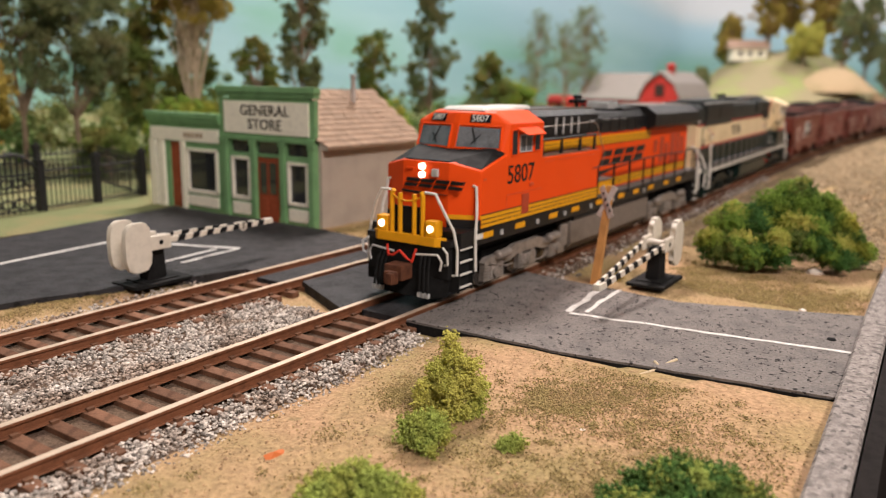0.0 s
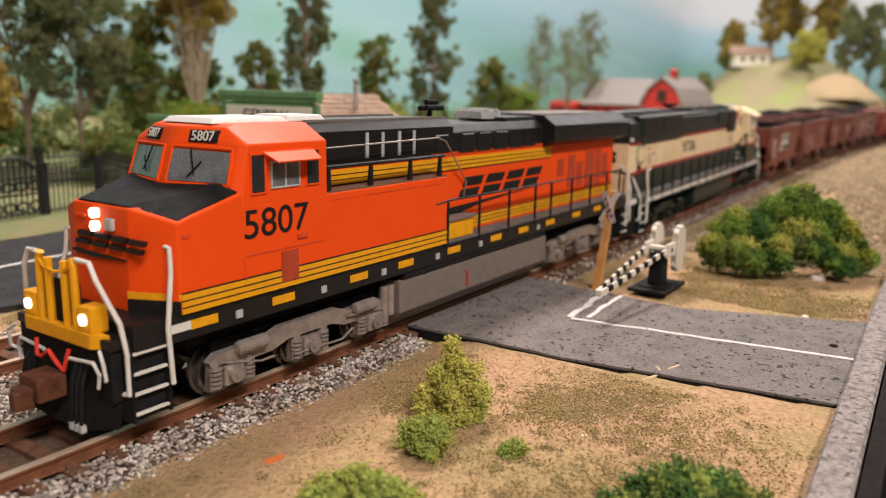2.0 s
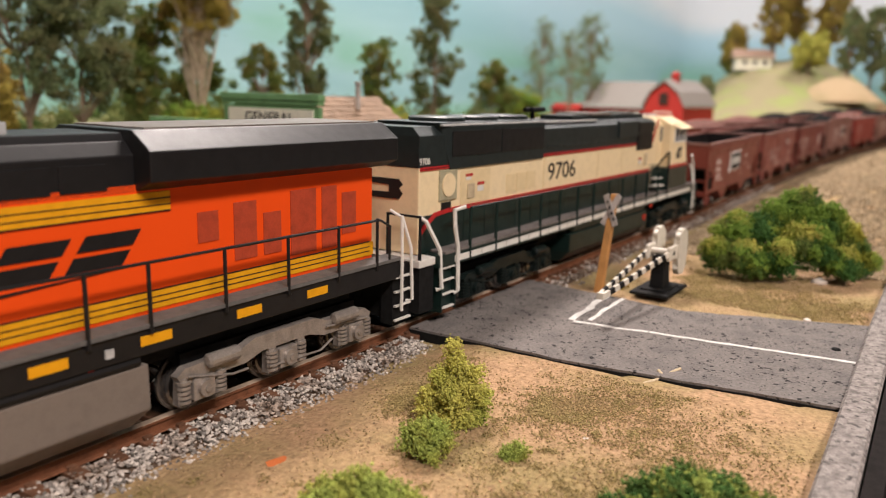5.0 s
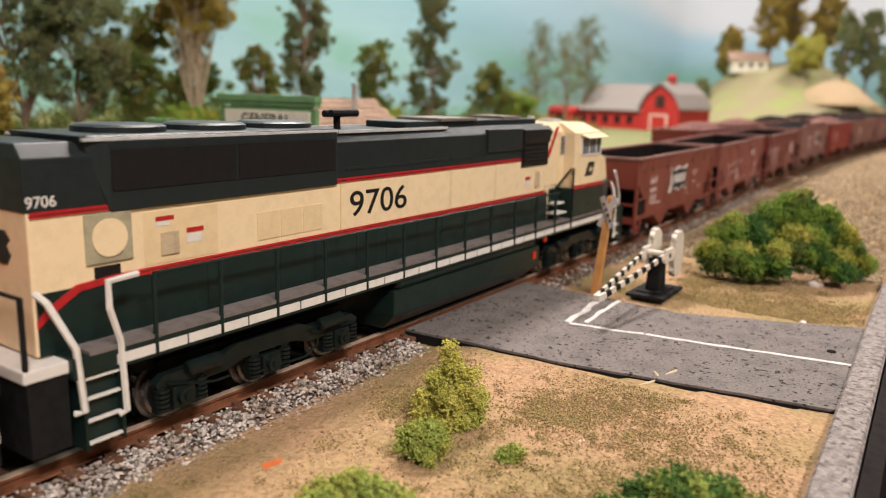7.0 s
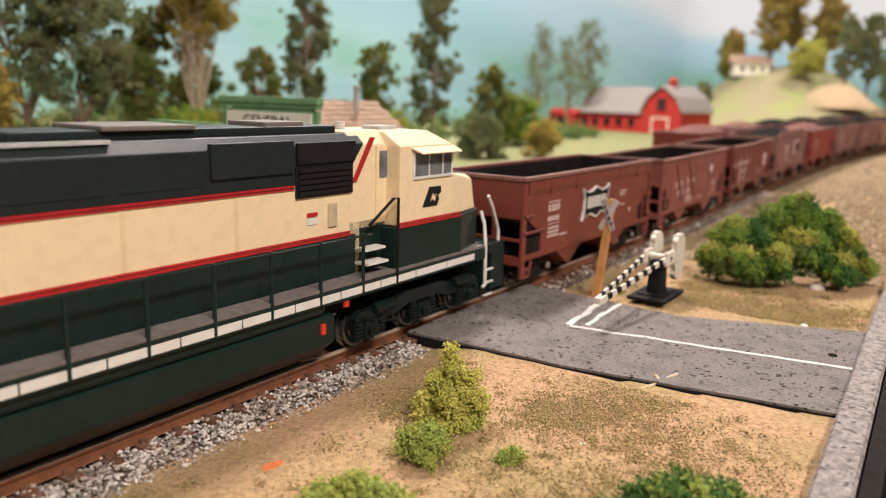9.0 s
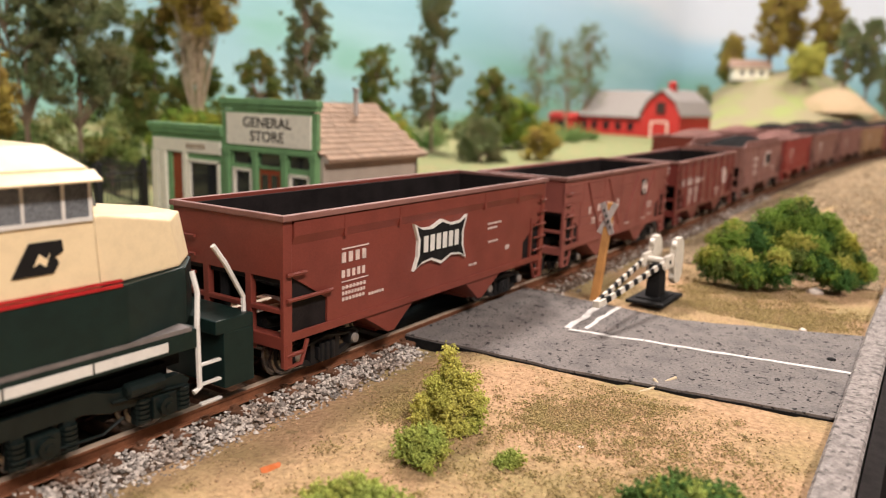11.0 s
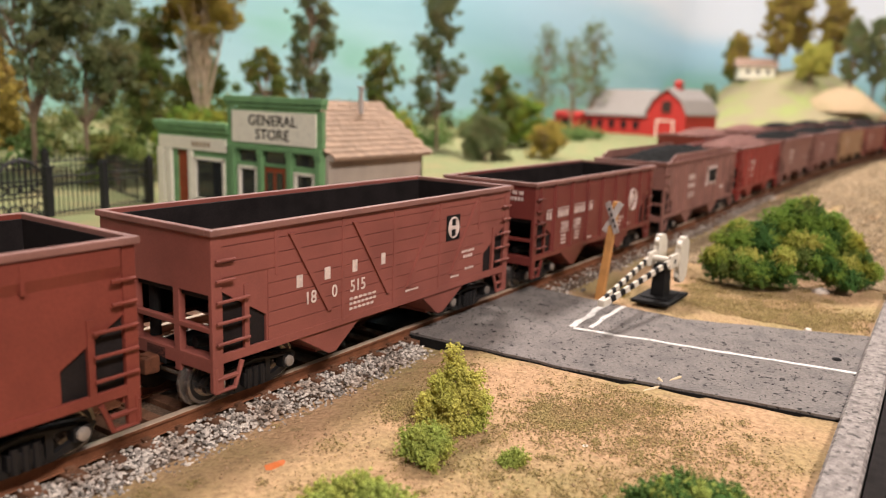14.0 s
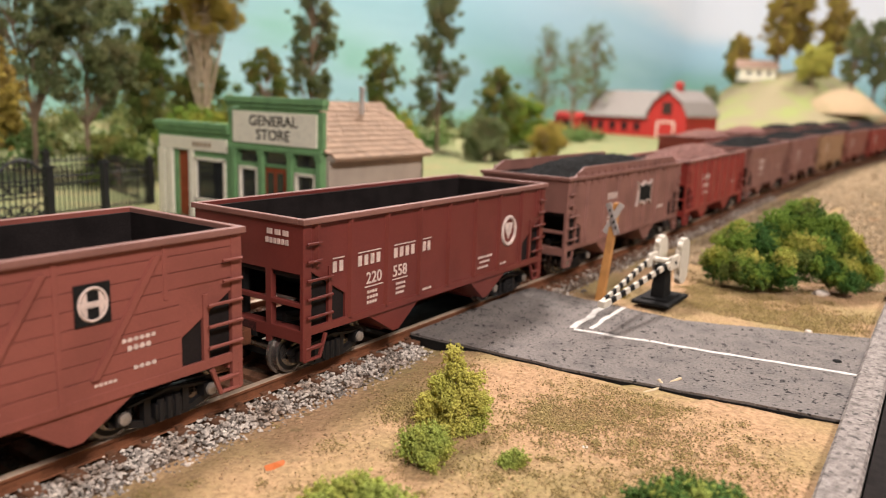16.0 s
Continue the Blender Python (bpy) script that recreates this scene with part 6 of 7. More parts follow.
def sprigs(rows, seed, n=5):
    """Lumps (across, away, up, radius) broken into smaller ones for a feathery outline."""
    r = random.Random(seed)
    out = []
    for u, w, z, rad in rows:
        for k in range(n + 1):
            q = 0.0 if k == 0 else 0.75
            th, ph = r.uniform(0, math.tau), r.uniform(-0.6, 1.4)
            a, b = lat(u + q * rad * math.cos(th) * math.cos(ph), w + q * rad * math.sin(th) * math.cos(ph))
            out.append((a, b, max(0.3, z + q * rad * math.sin(ph)), rad * (0.62 if k == 0 else r.uniform(0.28, 0.46))))
    return out


bush(-37, -53.5, -3.0, sprigs([(-0.4, 0, 16.6, 1.5), (-0.6, 0, 14.4, 1.9), (0.2, 0, 12.0, 2.4), (3.2, 0, 9.6, 2.7), (-2.8, 0, 9.2, 2.6), (0.4, 2, 9.4, 2.8), (-4.0, 0, 5.6, 2.8), (4.6, 0, 5.8, 2.9), (0.4, -2.4, 6.0, 3.2), (0, 2.8, 5, 3.2), (-5.2, 0, 2.4, 2.4), (5.6, 0, 2.8, 2.2), (1.4, -2.6, 2.2, 2.6), (-2.0, -2.0, 2.2, 2.4)], 5), 0.27, 210, LEAF_LIME, 61, "yellow-green foam shrub with an upright leader", "shrub")
bush(-52, -57.5, -3.2, sprigs([(0, 0, 3.0, 3.2), (2.4, 0, 3.6, 2.4), (-2.4, 0, 3.4, 2.5), (0.4, 0, 6.0, 2.2), (-1.4, -1, 5.2, 2.0), (1.0, -2, 2.0, 2.4)], 6), 0.27, 210, LEAF_SPRING, 63, "small green foam shrub with yellow tips", "shrub")
bush(-79, -63.5, -3.6, [(0, 0, 4, 5), (2, -4.5, 4, 4.4), (-1, 4.6, 3.4, 4.2), (0, -1, 7.4, 3.0), (2, -7, 3.6, 3.4), (-3, 2, 3, 4)], 0.32, 170, LEAF_SPRING, 65, "low green foam shrub at the ground's front", "shrub")
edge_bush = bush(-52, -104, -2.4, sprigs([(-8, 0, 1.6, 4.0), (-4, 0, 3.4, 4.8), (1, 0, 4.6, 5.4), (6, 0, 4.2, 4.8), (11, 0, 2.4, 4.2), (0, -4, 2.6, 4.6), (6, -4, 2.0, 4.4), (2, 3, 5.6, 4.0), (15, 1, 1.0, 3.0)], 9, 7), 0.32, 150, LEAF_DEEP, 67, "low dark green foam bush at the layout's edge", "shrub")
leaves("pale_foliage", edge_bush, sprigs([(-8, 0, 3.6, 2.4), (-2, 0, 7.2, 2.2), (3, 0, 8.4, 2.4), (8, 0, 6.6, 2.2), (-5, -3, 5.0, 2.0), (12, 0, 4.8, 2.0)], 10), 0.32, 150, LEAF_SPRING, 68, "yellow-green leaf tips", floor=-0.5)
bush(-43, -71, -3.4, [(0, 0, 0.8, 1.9), (0.8, -1.0, 1.8, 1.4), (-0.6, 1.4, 1.0, 1.3)], 0.22, 240, LEAF_SPRING, 69, "tiny green tuft on the sand", "tuft")
bush(93, -38.5, -3.0, [(0, 0, 0.8, 1.8), (3, 1, 0.8, 1.5)], 0.35, 120, LEAF_OLIVE, 71, "tiny olive tuft by the sign", "tuft")


def tree(x, y, z, height, crown, mat, seed, label, spread=1.0, grain=1.05, density=3.0, bark=BARK, trunk_r=2.0, lean=(0, 0), stems=1, fork=0.35):
    """A tapered trunk with limbs, and a broken crown of small leaf grains: crown is (low, high, radius)."""
    t = thing("tree", x, y, z, label, "tree")
    r = random.Random(seed)
    low, high, rad = crown
    tops = []
    bm = bmesh.new()
    for s in range(stems):
        a = s * math.tau / max(1, stems) + r.uniform(0, 0.5)
        out = (rad * 0.55 if stems > 1 else 0)
        pts = [(0, 0, -2), (r.uniform(-1, 1), r.uniform(-1, 1), height * fork * 0.6)]
        for k in range(1, 5):
            f = k / 4
            pts.append((lean[0] * f + out * f * math.cos(a) + r.uniform(-1, 1) * 1.5, lean[1] * f + out * f * math.sin(a) + r.uniform(-1, 1) * 1.5, height * (fork + (0.93 - fork) * f)))
        add_tube(bm, pts, [trunk_r / (1 + 0.5 * (stems > 1)) * (1 - 0.16 * k) for k in range(len(pts))], 8)
        tops.append(pts)
    part("trunk", bm, bark, t)
    blobs = []
    bm = bmesh.new()
    n = int(20 + high / 6)
    for i in range(n):
        f = (i + 0.5) / n
        zz = low + (high - low) * f
        w = rad * math.sin(math.pi * min(1, 0.20 + 0.72 * f)) ** 0.7 * r.uniform(0.45, 1.0)
        a = r.uniform(0, math.tau)
        px, py = lean[0] * f + w * math.cos(a) * spread, lean[1] * f + w * math.sin(a) * spread
        base = tops[i % stems]
        k = min(len(base) - 2, 1 + int(f * 4))
        add_tube(bm, [base[k], ((base[k][0] + px) / 2, (base[k][1] + py) / 2, (base[k][2] + zz) / 2 + 1), (px, py, zz)], [0.8, 0.6, 0.3], 5)
        br = max(5.0, rad * r.uniform(0.22, 0.40))
        blobs.append((px, py, zz, br))
        for q in range(5):
            blobs.append((px + r.uniform(-1, 1) * br * 1.4, py + r.uniform(-1, 1) * br * 1.4, zz + r.uniform(-1.2, 1.2) * br, br * r.uniform(0.35, 0.6)))
    part("branch_frame", bm, bark, t)
    leaves("crown", t, blobs, grain * 0.8, density * 2.2, mat, seed, fuzz=0.46)
    return t


G = lambda x, y: ground_z(x, y)
tree(150, 380, G(150, 380), 150, (50, 165, 31), LEAF_GREY, 101, "tall grey-green tree with a broken crown", density=2.4)
tree(118, 392, G(118, 392), 150, (62, 176, 26), LEAF_GREY, 102, "tall grey-green tree with a leaning trunk", density=1.9, lean=(-14, 8))
tree(70, 352, G(70, 352), 90, (26, 84, 18), LEAF_OLIVE, 103, "olive-brown rounded tree by the iron fence", density=4.5)
tree(48, 340, G(48, 340), 100, (98, 140, 16), LEAF_OLIVE, 119, "olive tree with a high crown", density=3.5)
tree(250, 382, G(250, 382), 118, (112, 165, 30), LEAF_OLIVE, 104, "tall vase-shaped tree with many pale bare stems", density=3.4, bark=PALEBARK, trunk_r=1.5, stems=5, fork=0.40)
tree(246, 430, G(246, 430), 110, (20, 118, 27), LEAF_DARK, 105, "dense dark green tree behind the shop", density=4.6)
tree(300, 440, G(300, 440), 110, (16, 108, 24), LEAF_DARK, 106, "dense dark green tree behind the shop", density=4.6)
tree(322, 385, G(322, 385), 86, (30, 94, 17), LEAF_DARK, 107, "small dark green tree behind the shop roof", density=5.0)
tree(373, 380, G(373, 380), 150, (58, 165, 20), LEAF_GREY, 108, "tall dark narrow tree with ragged clumps", density=4.6)
tree(478, 380, G(478, 380), 100, (40, 112, 17), LEAF_DARK, 109, "small dark green conical tree", density=5.0)
tree(582, 380, G(582, 380), 170, (30, 185, 25), LEAF_GREY, 110, "tall grey-green tree with a ragged crown", density=4.2)
tree(720, 385, G(720, 385), 90, (14, 96, 26), LEAF_DARK, 111, "broad dark green tree", density=4.4)
tree(770, 372, G(770, 372), 50, (8, 62, 28), LEAF_GREEN, 112, "low bright green leafy tree", density=4.8)
tree(560, 300, G(560, 300), 36, (4, 44, 24), LEAF_GREY, 113, "low grey-green bushy tree", density=4.6)
tree(640, 268, G(640, 268), 34, (3, 40, 22), LEAF_OLIVE, 114, "low olive bushy tree beside the far track", density=4.8)
tree(430, 330, G(430, 330), 34, (3, 44, 26), LEAF_GREEN, 115, "low green bushy tree behind the shop", density=4.6)
tree(205, 330, G(205, 330), 34, (2, 46, 24), LEAF_GREEN, 116, "low green bushy tree beside the shop", density=4.6)
tree(140, 330, G(140, 330), 30, (2, 30, 20), LEAF_DARK, 117, "low dark green bushy tree behind the fence", density=4.6)
tree(1360, 640, G(1360, 640), 190, (60, 210, 34), LEAF_GREY, 120, "thin bare tree with a few wispy leaves", grain=1.2, density=0.28)
tree(1330, 560, G(1330, 560), 170, (60, 190, 30), LEAF_GREY, 121, "thin bare tree with a few wispy leaves", grain=1.2, density=0.28)
tree(1500, 590, G(1500, 590), 210, (80, 235, 40), LEAF_GREY, 122, "thin bare tree with a few wispy leaves", grain=1.2, density=0.28)
for k, (x, y, hh, lo_, rad, m) in enumerate(((2120, 330, 230, 70, 60, LEAF_OLIVE), (2230, 300, 200, 60, 56, LEAF_OLIVE), (2080, 232, 92, 34, 44, LEAF_LIME), (2100, 140, 190, 60, 44, LEAF_GREY), (2180, 95, 210, 70, 46, LEAF_GREY), (2260, 215, 210, 70, 60, LEAF_OLIVE),
                                            (2160, 440, 120, 30, 50, LEAF_OLIVE), (2000, 470, 60, 8, 36, LEAF_GREY), (2140, 40, 170, 50, 40, LEAF_GREY), (2300, 480, 130, 30, 60, LEAF_DARK))):
    tree(x, y, G(x, y), hh, (lo_, hh * 1.08, rad * (0.95 if m is LEAF_LIME else 0.62)), m, 130 + k, "olive hillside tree with an uneven crown" if m is not LEAF_LIME else "yellow-green round tree on the hill", grain=3.0, density=1.1, trunk_r=3.5)

def far_scrub():
    """Low brush against the foot of the backdrop."""
    r = random.Random(77)
    blobs_ = []
    for k in range(240):
        x = r.uniform(60, 1180)
        y = r.uniform(400, 670)
        blobs_.append((x, y, G(x, y) + r.uniform(0, 14), r.uniform(9, 22)))
    o = leaves("far_scrub", None, blobs_, 2.0, 0.75, LEAF_SCRUB, 78, fuzz=0.6)
    tagged(o, "low mixed green brush along the backdrop", "brush", kind="stuff")


LEAF_SCRUB = material("scrub_foliage", (0.10, 0.17, 0.05), 0.85, spread=0.2, scale=12, second=(0.20, 0.19, 0.07), island=0.4, spec=0.1)
far_scrub()

# ---- the shop ----


SIGNINK = material("faded_sign_ink", (0.05, 0.045, 0.04), 0.7, spread=0.2)


def shop():
    sh = thing("general_store", 98, 107, -3.4, "green and cream model shop with a false front and shingled roof", "shop building")
    def P(name, bm, mat, label="", parent=None):
        return part(name, bm, mat, parent or sh, label, ox=98, oy=107, oz=-3.4)
    W = 1.6
    # false front: solid pieces round real openings
    F0, F1 = 98.0, 100.4
    P("facade", B((F0, F1, 109, 112.8, -3.4, 56), (F0, F1, 126.6, 132, -3.4, 36), (F0, F1, 147, 151, -3.4, 36), (F0, F1, 164.8, 172, -3.4, 56), (F0, F1, 112.8, 164.8, 36, 59), (F0, F1, 112.8, 126.6, -3.4, 7), (F0, F1, 151, 164.8, -3.4, 7),
                  (F0, F1, 112.8, 126.6, 27.4, 30), (F0, F1, 132, 147, 28.6, 30), (F0, F1, 151, 164.8, 28, 30)), SHOPGREEN, "green false front")
    P("cornice", B((96.6, 101, 107.8, 173.4, 58.6, 61.6), (97.2, 101, 108.4, 172.8, 56.6, 58.6), bevel=0.3), SHOPGREEN, "green overhanging cornice")
    P("belt_cornice", B((96.9, 99, 109, 172, 36, 38.4), bevel=0.3), SHOPGREEN)
    P("sign_board", B((97.3, 98.2, 112.2, 168.4, 39.4, 54.6), bevel=0.1), SHOPWHITE, "cream sign board")
    words("sign_lettering", "GENERAL", 6.8, SIGNINK, sh, (97.2 - 98, 140.3 - 107, 50.2 + 3.4), FRONT, 0.07, 1.12, "black painted lettering")
    words("sign_lettering", "STORE", 6.8, SIGNINK, sh, (97.2 - 98, 140.3 - 107, 43.6 + 3.4), FRONT, 0.07, 1.12)
    for y in (110.9, 129.3, 149, 168.4):
        P("pilaster", B((97.0, 99, y - 1.6, y + 1.6, -3.4, 36), (96.8, 99, y - 2.1, y + 2.1, 33.8, 36), (96.8, 99, y - 2.1, y + 2.1, -3.4, 0.4), bevel=0.2), SHOPGREEN)
    for a, b, z0, z1 in ((113.4, 125.8, 7.6, 26.8), (151.6, 164.2, 7.6, 27.4)):
        w = P("window", B((97.4, 99.2, a - 0.6, a + 1.0, z0 - 0.6, z1 + 0.6), (97.4, 99.2, b - 1.0, b + 0.6, z0 - 0.6, z1 + 0.6), (97.4, 99.2, a, b, z1 - 0.8, z1 + 0.6), (97.4, 99.2, a, b, z0 - 0.8, z0 + 0.8), bevel=0.1), SHOPWHITE, "cream window frame")
        P("pane", B((98.6, 99.0, a, b, z0, z1)), PANE, "dark shop window", w)
        P("lower_panel", B((97.5, 98.4, a, b, -0.6, 5.4), bevel=0.15), SHOPWHITE)
    for a, b in ((113.6, 126), (133, 146.2), (151.8, 164)):
        P("transom_pane", B((98.8, 99.2, a, b, 30.2, 35.6)), PANE)
    d = P("door", B((98.4, 99.6, 132.4, 146.6, -3.0, 28.4), bevel=0.1), SHOPDOOR, "dark red panelled double door")
    P("door_panel", B((98.1, 98.6, 134, 138.6, 0, 9), (98.1, 98.6, 140.4, 145, 0, 9), bevel=0.1), SHOPDOOR, "", d)
    P("door_pane", B((98.1, 98.6, 134.2, 138.4, 11, 26), (98.1, 98.6, 140.6, 144.8, 11, 26)), PANE, "", d)
    # wing
    G0, G1 = 98.6, 100.6
    for q in ((G0, G1, 172, 175, -3.4, 45), (G0, G1, 199.6, 203.5, -3.4, 33), (G0, G1, 213, 216.5, -3.4, 33), (G0, G1, 222, 229, -3.4, 45), (G0, G1, 175, 222, 32.4, 45), (G0, G1, 175, 199.6, -3.4, 7.4), (G0, G1, 175, 199.6, 29, 32.4)):
        P("wing_front", B(q), SHOPGREEN, "green wing front")
    P("wing_cornice", B((96.8, 101, 172.4, 231, 44.6, 47.6), (97.4, 101, 172.4, 230.2, 42.4, 44.6), bevel=0.3), SHOPGREEN)
    P("wing_sign", B((97.7, 98.8, 174, 227.4, 33.0, 39.6), bevel=0.1), SHOPWHITE, "cream sign band")
    P("wing_sign_marks", B(*[(97.55, 97.8, 200 - i * 3.1 - 2.2, 200 - i * 3.1, 35.0, 37.6) for i in range(5)]), material("faded_brown_paint", (0.38, 0.29, 0.20), 0.7))
    w = P("window", B((97.8, 99.4, 175.2, 176.8, 7, 29.6), (97.8, 99.4, 197.8, 199.6, 7, 29.6), (97.8, 99.4, 175.2, 199.6, 28.2, 29.8), (97.8, 99.4, 175.2, 199.6, 6.6, 8.4), bevel=0.1), SHOPWHITE)
    P("pane", B((98.9, 99.3, 176, 199, 7.6, 29)), PANE, "dark shop window", w)
    P("lower_panel", B((97.9, 98.8, 175.5, 199, 0, 5.4), bevel=0.15), SHOPWHITE)
    P("side_door", B((99.4, 100.2, 203.5, 213, -3.2, 32.4), (99.0, 99.6, 205, 211.6, 0, 12), bevel=0.1), SHOPDOOR, "dark red side door")
    for a, c in ((199.9, 203.2), (217, 221.8), (223.4, 228.6)):
        P("white_post", B((97.4, 99.2, a, c, -3.4, 32.8), bevel=0.15), SHOPWHITE)
    # body with roof
    P("side_wall", B((100.4, 174, 107.2, 109, -3.4, 36.5)), SIDING, "plain grey side wall")
    P("back_wall", prism([(107.2, -3.4), (172, -3.4), (172, 36.5), (139.5, 59), (107.2, 36.5)], "x", 172.4, 174), SIDING)
    P("far_wall", B((100.4, 172.4, 170.4, 172, -3.4, 36.5), (100.6, 160, 227, 229, -3.4, 34), (158, 160, 172, 227, -3.4, 34)), SIDING)
    P("wing_roof", B((100.6, 161, 172, 230, 34, 35.6)), SHINGLE)
    P("back_window", B((106 + 52, 106 + 55, 106.9, 107.3, 14, 20)), SHOPWHITE)
    P("roof_deck", hull([(100.6, 104.0, 34.6), (100.6, 139.5, 59.6), (100.6, 175, 34.6), (176.6, 104.0, 34.6), (176.6, 139.5, 59.6), (176.6, 175, 34.6), (100.6, 104.0, 33.6), (176.6, 104.0, 33.6), (100.6, 175, 33.6), (176.6, 175, 33.6)]), SIDING)
    P("eave_board", B((100.6, 176.8, 103.4, 104.0, 33.9, 34.7)), SHINGLE)
    me = None
    slope = math.degrees(math.atan2(59.6 - 34.6, 139.5 - 104.0))
    for r in range(11):
        f = r / 11
        y, z = 103.6 + 36.0 * f, 34.9 + 25.2 * f
        x = 100.6 - (r % 2) * 2.0
        while x < 176:
            wdt = random.uniform(3.6, 4.8)
            if me is None:
                bm = B((0, 4.2, 0, 4.9, 0, 0.55))
                piece = part("shingle", bm, SHINGLE, sh)
                me = piece.data
            else:
                piece = new("shingle", me)
                piece.parent = sh
            piece.matrix_basis = pose((x - 98) * MM, (y - 107) * MM, (z + 3.4 + random.uniform(-0.1, 0.12)) * MM, slope - 5, 0, random.uniform(-1.2, 1.2))
            x += 4.35
    P("roof_slope", hull([(100.6, 139.5, 59.7), (100.6, 175.4, 34.7), (176.6, 139.5, 59.7), (176.6, 175.4, 34.7), (100.6, 139.5, 60.5), (100.6, 175.6, 35.4), (176.6, 139.5, 60.5), (176.6, 175.6, 35.4)]), SHINGLE)
    P("stove_pipe", tubes([(151, 131, 52), (151, 131, 67)], [(151, 131, 66), (151, 131, 67.4)], r=1.3, seg=12), SIGNSILVER, "thin metal stove pipe")
    P("pipe_cap", tubes([(151, 131, 67.2), (151, 131, 68.2)], r=2.0, seg=12), SIGNSILVER)


shop()

# ---- crossing ----


def crossing_gate(x, y, rz, letter, droop, label):
    g = thing("crossing_gate", x, y, ROADTOP, label, "crossing gate", "crossing gates", rz)
    part("base_plate", B((-11, 11, -6.5, 6.5, -0.6, 0.5), (-7, 7, -4.5, 4.5, 0.5, 1.0), bevel=0.2), MATBLACK, g)
    part("stand", hull([(a, b, z) for z, h in ((1, 1.0), (12, 0.85)) for a in (-3.6 * h, 3.6 * h) for b in (-2.4 * h, 2.4 * h)], 0.3), MATBLACK, g, "black plastic stand")
    part("pivot", tubes([(1.0, -4.3, 13.4), (1.0, 4.3, 13.4)], r=1.1, seg=12), HUBWHITE, g)
    for s in (-1, 1):
        # scalloped counterweight plate behind the stand
        out = []
        for i in range(48):
            a = i * math.tau / 48
            ca, sa = math.cos(a), math.sin(a)
            out.append((-8.0 + 4.7 * math.copysign(abs(ca) ** 0.55, ca) + (0.5 * math.cos(9 * a) if ca > 0 else 0), 12.6 + 8.0 * math.copysign(abs(sa) ** 0.7, sa)))
        bm = prism(out, "y", s * 2.9, s * 4.9)
        bmesh.ops.bevel(bm, geom=[e for e in bm.edges if abs(e.verts[0].co.y - e.verts[1].co.y) < 1e-6], offset=0.4, segments=2, affect="EDGES")
        part("counterweight", bm, HUBWHITE, g, "off-white scalloped counterweight plate")
        part("hub_arm", B((-6, 4.5, s * 3.2, s * 4.4, 10.8, 15.6), bevel=0.5), HUBWHITE, g)
        part("hub_hole", tubes([(0.6, s * 4.2, 13.2), (0.6, s * 4.5, 13.2)], r=0.8, seg=12), MATBLACK, g)
        n = 15
        for i in range(n):
            a, b = 4 + i * 47 / n, 4 + (i + 1) * 47 / n
            def at(q, up):
                f = (q - 4) / 47
                return (q, s * (3.7 - 3.0 * f), 13.4 - droop * f + up)
            lean = 0.9
            pts = [at(a, -0.9), at(b, -0.9), at(b + lean, 0.9), at(a + lean, 0.9)]
            bm = hull([(p[0], p[1] + d, p[2]) for p in pts for d in (-0.4, 0.4)])
            part("arm_band", bm, MATBLACK if i % 2 else HUBWHITE, g)
    part("arm_tip", B((50.6, 53.2, -1.1, 1.1, 13.4 - droop - 1.0, 13.4 - droop + 1.0), bevel=0.3), HUBWHITE, g)
    if letter:
        disc = part("arm_plate", tubes([(36.5, -2.6, 13.6 - droop * 0.7), (36.5, -3.2, 13.6 - droop * 0.7)], r=1.7, seg=16), HUBWHITE, g)
        words("arm_letter", "S", 3.0, MATBLACK, disc, (36.5, -3.24, 13.6 - droop * 0.7), SIDE, 0.08)
    return g


crossing_gate(-9, 82, 0, True, 0.5, "white and black crossing gate, striped arm lowered")
crossing_gate(95, -52, 180, False, 5.0, "white and black crossing gate with drooping striped arm")


def crossing_sign():
    g = thing("crossing_sign", 85, -34, -2.4, "leaning wooden post with a silvery crossbuck sign", "crossing sign")
    part("post", hull([(a + dx, b, z) for dx, z, h in ((0, -1.5, 1.25), (9.6, 32.8, 1.0)) for a in (-h, h) for b in (-h * 1.1, h * 1.1)], 0.12), WOOD, g, "bare wooden post")
    for s in (-1, 1):
        pts = []
        for k in (-1, 1):
            y, z = k * s * 2.4, 27.5 + k * 5.2
            for w in (-1, 1):
                pts += [(6.6 + d + (z - 27) * 0.28 - k * 0.6, y + w * 0.9 * s, z - w * 0.5) for d in (-0.3 - 0.25 * s, 0.1 - 0.25 * s)]
        b = part("crossbuck_blade", hull(pts), SIGNSILVER, g, "silvery painted blade")
    part("sign_marks", B(*[(5.4, 5.8, -1.9 + i * 0.9, -1.4 + i * 0.9, 24.2 + i * 1.9, 25.2 + i * 1.9) for i in range(4)]), MATBLACK, g)
    return g


crossing_sign()

# ---- iron fence round the yard ----


